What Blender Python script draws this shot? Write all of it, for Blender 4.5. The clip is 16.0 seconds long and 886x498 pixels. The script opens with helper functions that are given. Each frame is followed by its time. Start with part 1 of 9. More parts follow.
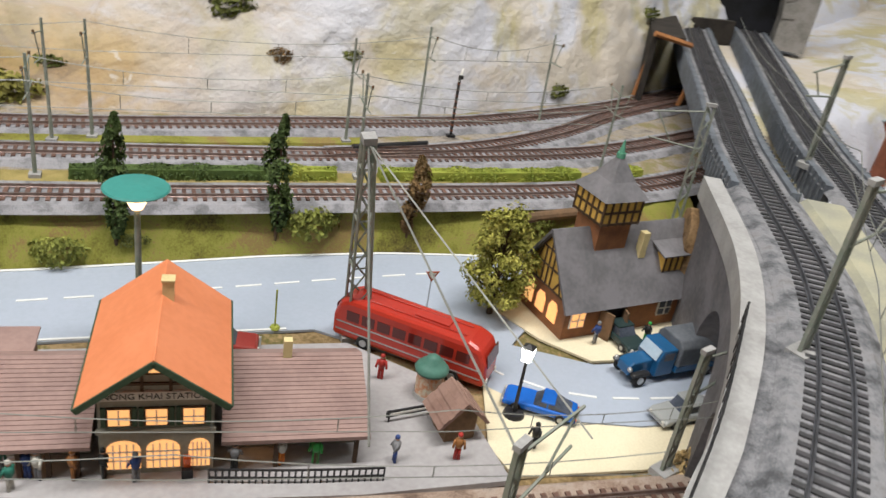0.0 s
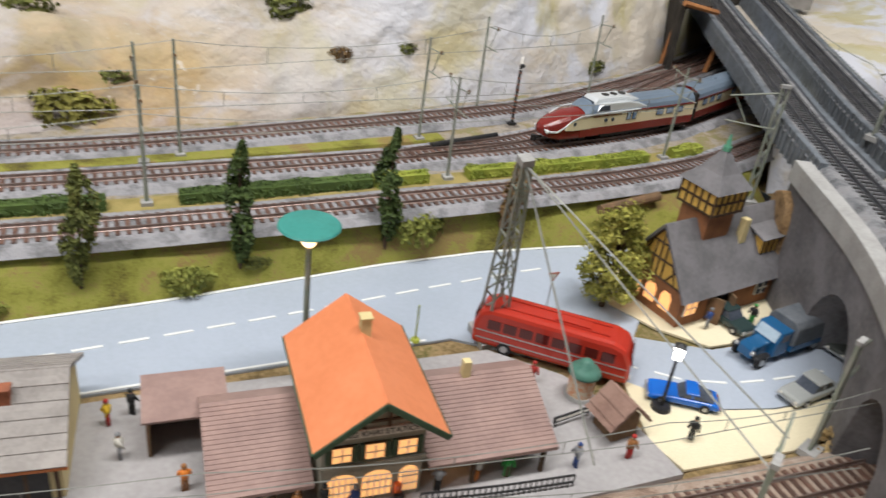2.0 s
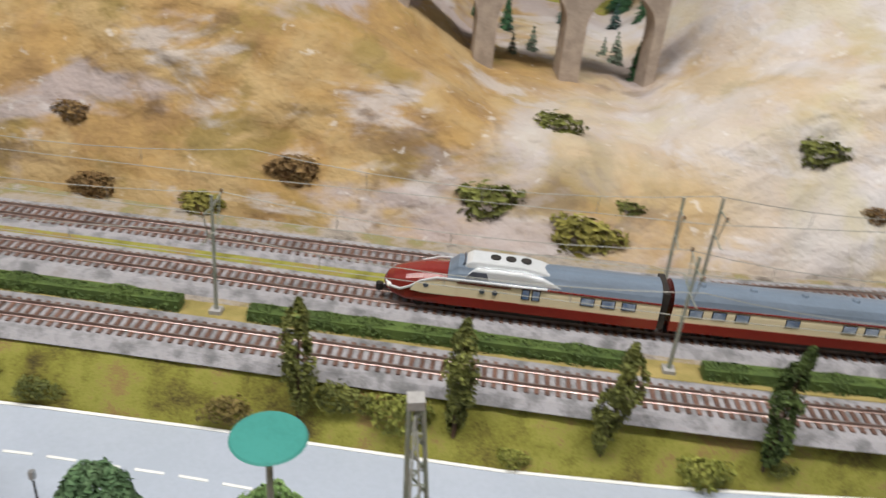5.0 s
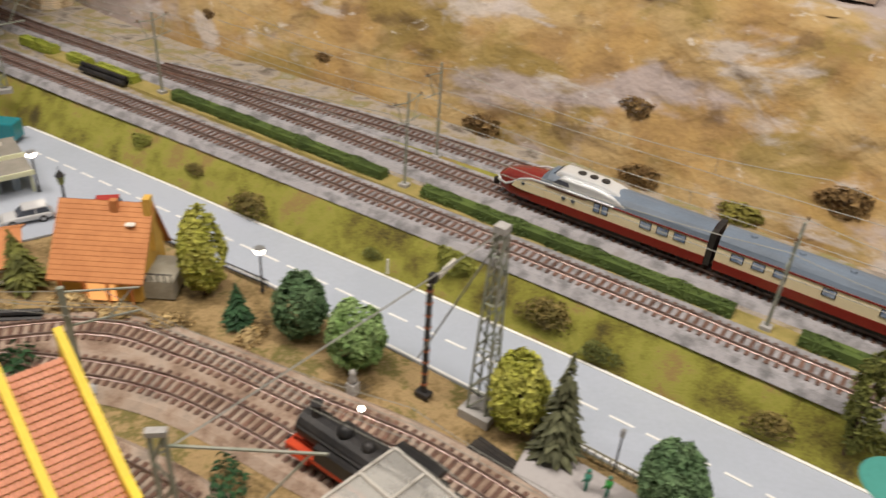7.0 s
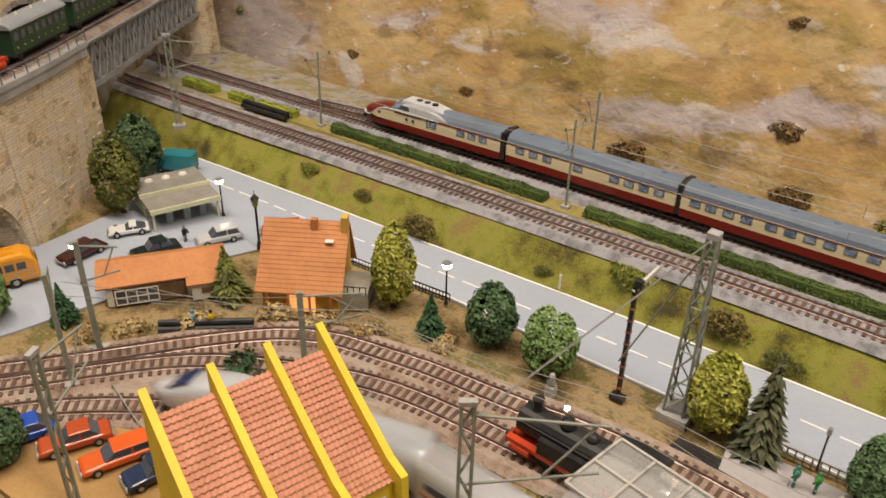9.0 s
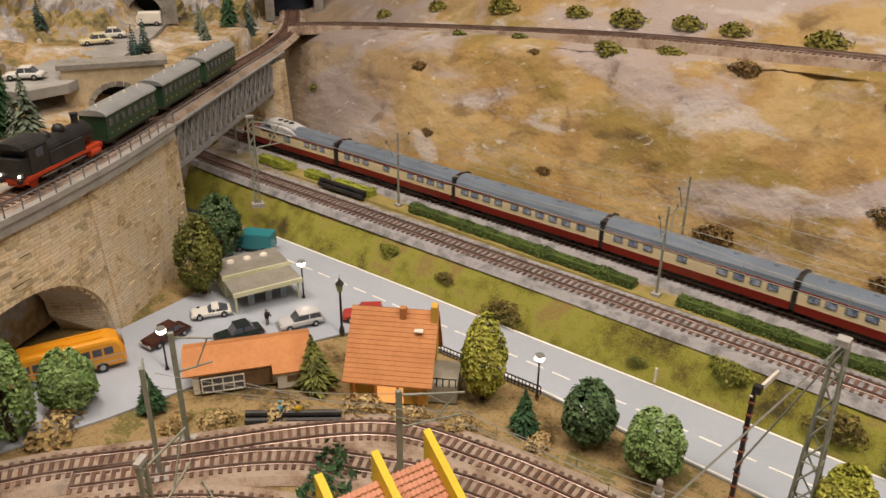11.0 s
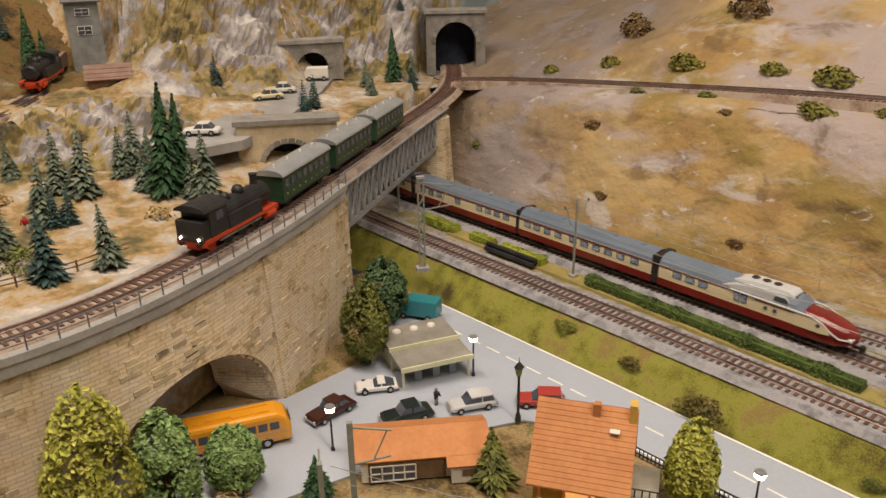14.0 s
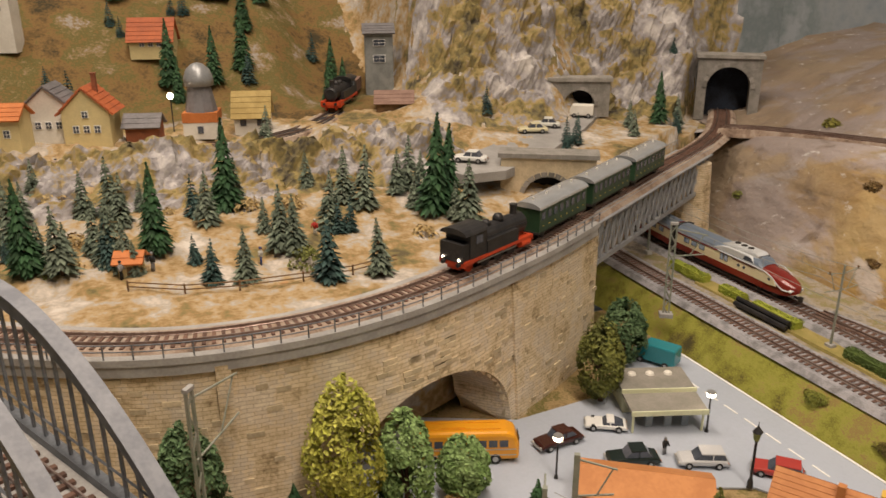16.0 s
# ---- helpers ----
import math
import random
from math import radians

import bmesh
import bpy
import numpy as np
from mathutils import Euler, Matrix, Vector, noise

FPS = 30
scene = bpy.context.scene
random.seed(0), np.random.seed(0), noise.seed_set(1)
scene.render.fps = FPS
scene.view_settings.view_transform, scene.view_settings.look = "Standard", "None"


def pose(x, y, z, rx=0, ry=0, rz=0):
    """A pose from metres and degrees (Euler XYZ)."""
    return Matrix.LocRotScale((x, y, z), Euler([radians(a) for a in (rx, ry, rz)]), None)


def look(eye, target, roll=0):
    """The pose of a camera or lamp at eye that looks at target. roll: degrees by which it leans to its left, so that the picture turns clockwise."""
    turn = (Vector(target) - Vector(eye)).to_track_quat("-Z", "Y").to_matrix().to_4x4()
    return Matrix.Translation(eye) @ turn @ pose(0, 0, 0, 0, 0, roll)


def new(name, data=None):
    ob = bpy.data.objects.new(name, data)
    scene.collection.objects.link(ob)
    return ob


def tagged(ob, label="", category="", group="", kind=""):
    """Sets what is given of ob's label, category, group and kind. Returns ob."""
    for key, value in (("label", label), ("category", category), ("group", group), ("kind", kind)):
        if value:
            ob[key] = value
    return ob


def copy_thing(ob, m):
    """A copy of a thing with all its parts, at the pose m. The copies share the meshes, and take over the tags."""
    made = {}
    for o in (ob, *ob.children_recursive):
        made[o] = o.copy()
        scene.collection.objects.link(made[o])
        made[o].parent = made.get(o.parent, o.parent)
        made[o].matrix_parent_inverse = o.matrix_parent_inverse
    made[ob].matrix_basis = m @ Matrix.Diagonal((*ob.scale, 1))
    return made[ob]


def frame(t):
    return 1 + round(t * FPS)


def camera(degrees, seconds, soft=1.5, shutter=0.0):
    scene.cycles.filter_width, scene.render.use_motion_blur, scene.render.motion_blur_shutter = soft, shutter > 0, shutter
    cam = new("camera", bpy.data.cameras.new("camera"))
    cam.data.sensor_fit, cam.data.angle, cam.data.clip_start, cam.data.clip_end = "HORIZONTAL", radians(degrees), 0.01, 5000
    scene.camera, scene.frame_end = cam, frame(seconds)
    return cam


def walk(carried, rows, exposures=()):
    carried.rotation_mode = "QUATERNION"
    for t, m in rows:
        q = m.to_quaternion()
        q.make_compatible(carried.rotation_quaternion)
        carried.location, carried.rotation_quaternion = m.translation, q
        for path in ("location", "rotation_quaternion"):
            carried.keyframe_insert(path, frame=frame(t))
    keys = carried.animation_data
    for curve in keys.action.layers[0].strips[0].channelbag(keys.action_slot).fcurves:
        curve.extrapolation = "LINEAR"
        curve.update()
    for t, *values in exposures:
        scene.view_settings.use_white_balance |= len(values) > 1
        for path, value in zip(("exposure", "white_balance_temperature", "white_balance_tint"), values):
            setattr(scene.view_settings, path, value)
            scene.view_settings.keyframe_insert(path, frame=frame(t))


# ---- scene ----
cam = camera(58.30, 16.0, 1.5, 0.4)
PATH = [
    (0, (0.0976, -0.0433, 0.3839), (0.7254, 1.5297, -0.4773), 9.74),
    (0.5, (0.0420, -0.0608, 0.3883), (0.8442, 1.4513, -0.4365), 7.79),
    (1, (0.0197, -0.0424, 0.3697), (0.9216, 1.4046, -0.4686), 7.29),
    (1.5, (-0.0045, -0.0042, 0.3871), (0.8780, 1.3635, -0.5930), 12.71),
    (2, (-0.0282, 0.0060, 0.4121), (0.6968, 1.4842, -0.5363), 7.84),
    (2.5, (-0.0449, 0.0119, 0.4121), (0.5709, 1.5381, -0.5373), 7.06),
    (3, (-0.0684, 0.0271, 0.4152), (0.4656, 1.5775, -0.5446), 7.19),
    (3.5, (-0.0984, 0.0395, 0.4265), (0.3280, 1.6192, -0.5393), 6.87),
    (4, (-0.1211, 0.0608, 0.4349), (0.1828, 1.6701, -0.5283), 6.64),
    (4.5, (-0.1392, 0.0896, 0.4448), (-0.0044, 1.7314, -0.5019), 6.22),
    (5, (-0.1578, 0.1149, 0.4551), (-0.2256, 1.7715, -0.4729), 5.71),
    (5.5, (-0.1819, 0.1256, 0.4645), (-0.4671, 1.7641, -0.4543), 5.20),
    (6, (-0.2167, 0.1108, 0.4719), (-0.7105, 1.6916, -0.4593), 4.79),
    (6.5, (-0.2540, 0.0838, 0.4884), (-0.9211, 1.5334, -0.5428), 5.10),
    (7, (-0.3004, 0.0324, 0.4838), (-1.1440, 1.3897, -0.5439), 4.12),
    (7.5, (-0.3309, -0.0193, 0.4735), (-1.2324, 1.3086, -0.5434), 4.08),
    (8, (-0.3382, -0.0707, 0.4633), (-1.2459, 1.2575, -0.5476), 2.59),
    (8.5, (-0.3477, -0.0782, 0.4694), (-1.2830, 1.2474, -0.5195), 2.95),
    (9, (-0.3623, -0.0755, 0.4816), (-1.3471, 1.2451, -0.4649), 1.53),
    (9.5, (-0.3756, -0.0758, 0.4874), (-1.3898, 1.2462, -0.4257), 1.60),
    (10, (-0.3909, -0.0771, 0.4946), (-1.4510, 1.2263, -0.3926), 0.84),
    (10.5, (-0.4041, -0.0791, 0.4980), (-1.4932, 1.2220, -0.3572), 0.60),
    (11, (-0.4160, -0.0821, 0.4966), (-1.5222, 1.2264, -0.3246), 0.51),
    (11.5, (-0.4281, -0.0847, 0.4929), (-1.5463, 1.2332, -0.2964), 0.47),
    (12, (-0.4419, -0.0850, 0.4893), (-1.5746, 1.2354, -0.2745), 0.39),
    (12.5, (-0.4586, -0.0815, 0.4883), (-1.6157, 1.2263, -0.2606), 0.17),
    (13, (-0.4741, -0.0732, 0.4854), (-1.6684, 1.1976, -0.2689), -0.13),
    (13.5, (-0.4962, -0.0695, 0.4905), (-1.7714, 1.1336, -0.2419), -0.48),
    (14, (-0.5130, -0.0679, 0.4939), (-1.8593, 1.0640, -0.2247), -0.94),
    (14.5, (-0.5064, -0.0835, 0.4980), (-1.9021, 1.0031, -0.1958), -0.42),
    (15, (-0.4868, -0.0996, 0.4988), (-2.0840, 0.6736, -0.1802), 0.25),
    (15.5, (-0.4887, -0.0871, 0.5048), (-2.1231, 0.6144, -0.1635), -0.63),
    (16, (-0.4952, -0.0902, 0.5096), (-2.1542, 0.5716, -0.1384), -0.27),
]
EXPOSURES = [(0, 0.1, 5650, 9), (3.5, 0.1, 5560, 9), (6, -0.01, 6000, 12), (9, -0.12, 6750, 15), (12.5, -0.2, 6900, 16), (16, -0.22, 7000, 16)]
walk(cam, [(t, look(eye, target, roll)) for t, eye, target, roll in PATH], EXPOSURES)

# ---- light: a warm lit exhibition room ----
world = bpy.data.worlds.new("room")
world.use_nodes = True
scene.world = world
world.node_tree.nodes["Background"].inputs[0].default_value = (1.0, 0.93, 0.84, 1)
world.node_tree.nodes["Background"].inputs[1].default_value = 0.35


def ceiling_lamp(x, y, sx, sy, watts, colour=(1.0, 0.90, 0.76)):
    data = bpy.data.lights.new("ceiling_lamp", "AREA")
    data.shape, data.size, data.size_y, data.energy, data.color = "RECTANGLE", sx, sy, watts, colour
    ob = new("ceiling_lamp", data)
    ob.matrix_world = look((x, y, 2.35), (x, y, 0))
    return ob


ceiling_lamp(-0.9, 0.1, 1.2, 0.25, 36)
ceiling_lamp(0.5, 0.1, 1.2, 0.25, 44)
ceiling_lamp(-1.8, -0.6, 1.2, 0.25, 24)

# ---- mesh tools ----
class M:
    """A growing mesh: vertices, faces and material slots."""

    def __init__(self):
        self.v, self.f, self.mi = [], [], []

    def add(self, vs, fs, m=None, mi=0):
        k = len(self.v)
        self.v += [tuple(m @ Vector(p)) for p in vs] if m is not None else [tuple(p) for p in vs]
        self.f += [tuple(i + k for i in f) for f in fs]
        self.mi += [mi] * len(fs)
        return self

    def box(self, x0, x1, y0, y1, z0, z1, m=None, mi=0):
        vs = [(x, y, z) for z in (z0, z1) for y in (y0, y1) for x in (x0, x1)]
        return self.add(vs, [(0, 2, 3, 1), (4, 5, 7, 6), (0, 1, 5, 4), (2, 6, 7, 3), (0, 4, 6, 2), (1, 3, 7, 5)], m, mi)

    def cbox(self, x, y, z, sx, sy, sz, m=None, mi=0):
        return self.box(x - sx / 2, x + sx / 2, y - sy / 2, y + sy / 2, z - sz / 2, z + sz / 2, m, mi)

    def ext(self, poly, y0, y1, m=None, mi=0):
        """A polygon in x and z, drawn out along y."""
        n = len(poly)
        vs = [(x, y0, z) for x, z in poly] + [(x, y1, z) for x, z in poly]
        fs = [tuple(range(n)), tuple(range(2 * n - 1, n - 1, -1))]
        fs += [(i, i + n, (i + 1) % n + n, (i + 1) % n) for i in range(n)]
        return self.add(vs, fs, m, mi)

    def cyl(self, r0, r1, z0, z1, n=10, m=None, mi=0):
        ring = [(math.cos(2 * math.pi * i / n), math.sin(2 * math.pi * i / n)) for i in range(n)]
        vs = [(r0 * c, r0 * s, z0) for c, s in ring] + [(r1 * c, r1 * s, z1) for c, s in ring]
        fs = [tuple(range(n - 1, -1, -1)), tuple(range(n, 2 * n))]
        fs += [(i, (i + 1) % n, (i + 1) % n + n, i + n) for i in range(n)]
        return self.add(vs, fs, m, mi)

    def lathe(self, prof, n=14, m=None, mi=0):
        vs, fs = [], []
        for r, z in prof:
            vs += [(r * math.cos(2 * math.pi * i / n), r * math.sin(2 * math.pi * i / n), z) for i in range(n)]
        for k in range(len(prof) - 1):
            fs += [(k * n + i, k * n + (i + 1) % n, (k + 1) * n + (i + 1) % n, (k + 1) * n + i) for i in range(n)]
        fs += [tuple(range(n - 1, -1, -1)), tuple(range((len(prof) - 1) * n, len(prof) * n))]
        return self.add(vs, fs, m, mi)

    def ball(self, r, m=None, mi=0, n=8):
        prof = [(max(r * math.sin(math.pi * k / n), r * 0.02), -r * math.cos(math.pi * k / n)) for k in range(n + 1)]
        return self.lathe(prof, n + 2, m, mi)

    def rod(self, a, b, r, n=5, mi=0, r1=None):
        a, b = Vector(a), Vector(b)
        q = (b - a).to_track_quat("Z", "Y").to_matrix().to_4x4()
        return self.cyl(r, r if r1 is None else r1, 0, (b - a).length, n, Matrix.Translation(a) @ q, mi)

    def sweep(self, line, prof, mi=0, caps=True):
        """A profile of (right, up) carried along a line of (place, heading) pairs."""
        n, vs, fs = len(prof), [], []
        for p, d in line:
            right = Vector((d.y, -d.x, 0)).normalized()
            vs += [p + right * u + Vector((0, 0, w)) for u, w in prof]
        for k in range(len(line) - 1):
            fs += [(k * n + i, k * n + (i + 1) % n, (k + 1) * n + (i + 1) % n, (k + 1) * n + i) for i in range(n)]
        if caps:
            fs += [tuple(range(n - 1, -1, -1)), tuple(range((len(line) - 1) * n, len(line) * n))]
        return self.add(vs, fs, None, mi)

    def data(self, name, mats, smooth=False):
        me = bpy.data.meshes.new(name)
        me.from_pydata(self.v, [], self.f)
        for mt in mats if isinstance(mats, (list, tuple)) else [mats]:
            me.materials.append(mt)
        me.polygons.foreach_set("material_index", self.mi)
        if smooth:
            me.polygons.foreach_set("use_smooth", [True] * len(self.f))
        bm = bmesh.new()
        bm.from_mesh(me)
        bmesh.ops.recalc_face_normals(bm, faces=bm.faces)
        bm.to_mesh(me)
        bm.free()
        me.update()
        return me


def part(name, mesh, mats, parent=None, label="", smooth=False, bevel=0.0, m=None):
    """One mesh object, under a thing or a part."""
    ob = new(name, mesh.data(name, mats, smooth) if isinstance(mesh, M) else mesh)
    if parent is not None:
        ob.parent = parent
    if m is not None:
        ob.matrix_basis = m
    if bevel:
        b = ob.modifiers.new("bevel", "BEVEL")
        b.width, b.segments, b.limit_method = bevel, 2, "ANGLE"
    if label:
        tagged(ob, label)
    return ob


def thing(name, label, category, m=None, group="", kind=""):
    ob = new(name)
    ob.empty_display_size = 0.01
    if m is not None:
        ob.matrix_basis = m
    return tagged(ob, label, category, group, kind)


def line_through(ctrl, step=0.02):
    """Evenly spaced (place, heading) pairs on a smooth line through the given places."""
    c = [Vector(p) for p in ctrl]
    c = [2 * c[0] - c[1]] + c + [2 * c[-1] - c[-2]]
    raw = []
    for i in range(1, len(c) - 2):
        for k in range(40):
            t = k / 40
            a, b, d, e = c[i - 1 : i + 3]
            raw.append(0.5 * (2 * b + (d - a) * t + (2 * a - 5 * b + 4 * d - e) * t * t + (3 * b - a - 3 * d + e) * t**3))
    raw.append(c[-2])
    far = [0.0]
    for a, b in zip(raw, raw[1:]):
        far.append(far[-1] + (b - a).length)
    n = max(2, round(far[-1] / step))
    out, j = [], 0
    for k in range(n + 1):
        s = far[-1] * k / n
        while j < len(raw) - 2 and far[j + 1] < s:
            j += 1
        a, b = raw[j], raw[j + 1]
        w = (s - far[j]) / max(far[j + 1] - far[j], 1e-9)
        out.append((a.lerp(b, w), (b - a).normalized()))
    return out


# ---- materials ----
def mat(name, a, b=None, rough=0.75, scale=30.0, fine=400.0, bump=0.25, metal=0.0, depth=0.001, spec=0.3, rand=0.0, wear=0.5):
    """A surface of two colours mixed at a coarse and a fine scale, with relief."""
    m = bpy.data.materials.new(name)
    m.use_nodes = True
    nt = m.node_tree
    bsdf = nt.nodes["Principled BSDF"]
    N, L = nt.nodes.new, nt.links.new
    geo = N("ShaderNodeNewGeometry")
    n1, n2 = N("ShaderNodeTexNoise"), N("ShaderNodeTexNoise")
    n1.inputs["Scale"].default_value, n1.inputs["Detail"].default_value = scale, 6
    n2.inputs["Scale"].default_value, n2.inputs["Detail"].default_value = fine, 3
    L(geo.outputs["Position"], n1.inputs["Vector"])
    L(geo.outputs["Position"], n2.inputs["Vector"])
    both = N("ShaderNodeMath")
    both.operation = "MULTIPLY_ADD"
    L(n2.outputs["Fac"], both.inputs[0])
    both.inputs[1].default_value = wear
    L(n1.outputs["Fac"], both.inputs[2])
    ramp = N("ShaderNodeValToRGB")
    ramp.color_ramp.elements[0].position, ramp.color_ramp.elements[1].position = 0.45 + wear * 0.3, 0.60 + wear * 0.6
    b = b or tuple(c * 0.75 for c in a)
    ramp.color_ramp.elements[0].color, ramp.color_ramp.elements[1].color = (*a, 1), (*b, 1)
    L(both.outputs[0], ramp.inputs[0])
    colour = ramp.outputs[0]
    if rand:
        info, hsv, rng = N("ShaderNodeObjectInfo"), N("ShaderNodeHueSaturation"), N("ShaderNodeMapRange")
        rng.inputs[3].default_value, rng.inputs[4].default_value = 1 - rand, 1 + rand
        L(info.outputs["Random"], rng.inputs[0])
        L(rng.outputs[0], hsv.inputs["Value"])
        L(colour, hsv.inputs["Color"])
        colour = hsv.outputs[0]
    L(colour, bsdf.inputs["Base Color"])
    bsdf.inputs["Roughness"].default_value, bsdf.inputs["Metallic"].default_value = rough, metal
    bsdf.inputs["Specular IOR Level"].default_value = spec
    if bump:
        bp = N("ShaderNodeBump")
        bp.inputs["Strength"].default_value, bp.inputs["Distance"].default_value = bump, depth
        L(both.outputs[0], bp.inputs["Height"])
        L(bp.outputs[0], bsdf.inputs["Normal"])
    return m


def glow(name, colour, strength):
    m = mat(name, colour, rough=0.5, bump=0)
    bsdf = m.node_tree.nodes["Principled BSDF"]
    bsdf.inputs["Emission Color"].default_value, bsdf.inputs["Emission Strength"].default_value = (*colour, 1), strength
    return m


def blend(name, stops, scale=6.0, fine=60.0, rough=0.9, bump=0.6, depth=0.006, stretch=(1, 1, 1)):
    """A natural surface: patches of several colours from layered noise."""
    m = mat(name, stops[0], rough=rough, scale=scale, fine=fine, bump=bump, depth=depth, wear=0.35)
    nt = m.node_tree
    ramp = next(n for n in nt.nodes if n.type == "VALTORGB")
    for n in nt.nodes:
        if n.type == "TEX_NOISE":
            n.inputs["Detail"].default_value, n.inputs["Roughness"].default_value = 10, 0.62
            mp = nt.nodes.new("ShaderNodeMapping")
            mp.inputs["Scale"].default_value = stretch
            nt.links.new(n.inputs["Vector"].links[0].from_socket, mp.inputs["Vector"])
            nt.links.new(mp.outputs[0], n.inputs["Vector"])
    el = ramp.color_ramp.elements
    while len(el) < len(stops):
        el.new(0.5)
    for k, (e, c) in enumerate(zip(el, stops)):
        e.position, e.color = 0.50 + 0.36 * k / (len(stops) - 1), (*c, 1)
    return m


GREYROCK = blend("grey_rock", [(0.06, 0.05, 0.04), (0.15, 0.125, 0.07), (0.25, 0.20, 0.08), (0.36, 0.27, 0.12), (0.29, 0.27, 0.27), (0.40, 0.375, 0.38), (0.52, 0.49, 0.47), (0.62, 0.59, 0.57)], 12, 70, depth=0.008)
SAND = blend("sandy_slope", [(0.12, 0.095, 0.05), (0.21, 0.17, 0.07), (0.31, 0.20, 0.09), (0.43, 0.31, 0.17), (0.40, 0.36, 0.31), (0.54, 0.47, 0.40), (0.62, 0.57, 0.51)], 14, 110)
GRASS = blend("grass_flock", [(0.06, 0.05, 0.018), (0.14, 0.12, 0.025), (0.22, 0.215, 0.035), (0.28, 0.275, 0.055), (0.25, 0.16, 0.065), (0.27, 0.25, 0.06)], 17, 600, depth=0.002)
SOIL = blend("wooded_soil", [(0.07, 0.05, 0.025), (0.20, 0.14, 0.06), (0.34, 0.24, 0.12), (0.12, 0.11, 0.03), (0.30, 0.22, 0.12)], 16, 300, depth=0.002)
BALLAST = blend("grey_ballast", [(0.15, 0.15, 0.155), (0.24, 0.235, 0.245), (0.36, 0.35, 0.37), (0.28, 0.265, 0.27)], 60, 800, depth=0.002)
BROWNBALLAST = blend("brown_ballast", [(0.12, 0.08, 0.06), (0.28, 0.20, 0.15), (0.40, 0.32, 0.26), (0.24, 0.20, 0.17)], 30, 700, depth=0.002)
ASPHALT = mat("painted_grey_road", (0.41, 0.45, 0.53), (0.37, 0.41, 0.48), rough=0.55, scale=8, fine=300, bump=0.06, spec=0.4)
PAVING = mat("grey_paving", (0.40, 0.38, 0.38), (0.32, 0.30, 0.30), rough=0.7, scale=14, fine=260, bump=0.12)
CREAM = mat("cream_gravel", (0.78, 0.70, 0.50), (0.66, 0.58, 0.40), rough=0.9, scale=14, fine=700, bump=0.3)
WHITE = mat("white_paint", (0.82, 0.82, 0.80), (0.74, 0.74, 0.72), rough=0.6, bump=0.05)
SLEEPER = mat("brown_sleeper", (0.165, 0.09, 0.065), (0.10, 0.06, 0.048), rough=0.7, scale=90, rand=0.25)
GREYSLEEPER = mat("dark_sleeper", (0.075, 0.07, 0.075), (0.05, 0.05, 0.05), rough=0.6, scale=90, rand=0.2)
RAIL = mat("worn_rail", (0.36, 0.29, 0.26), (0.24, 0.17, 0.145), rough=0.35, metal=0.7, scale=60, bump=0.05)
STEEL = mat("grey_steel", (0.22, 0.24, 0.27), (0.15, 0.16, 0.18), rough=0.5, metal=0.3, scale=60)
MAST = mat("grey_green_mast", (0.22, 0.25, 0.20), (0.30, 0.30, 0.26), rough=0.6, scale=80)
CONCRETE = mat("pale_concrete", (0.42, 0.41, 0.40), (0.32, 0.31, 0.30), rough=0.85, scale=40)
BLACK = mat("black_paint", (0.018, 0.018, 0.02), (0.035, 0.033, 0.033), rough=0.42, scale=60, bump=0.08)
GLASS = mat("dark_window", (0.05, 0.06, 0.08), (0.09, 0.10, 0.13), rough=0.12, bump=0, spec=0.6)
WARM = glow("lit_window", (1.0, 0.48, 0.15), 0.9)
LAMPGLOW = glow("lamp_glow", (1.0, 0.86, 0.66), 14.0)


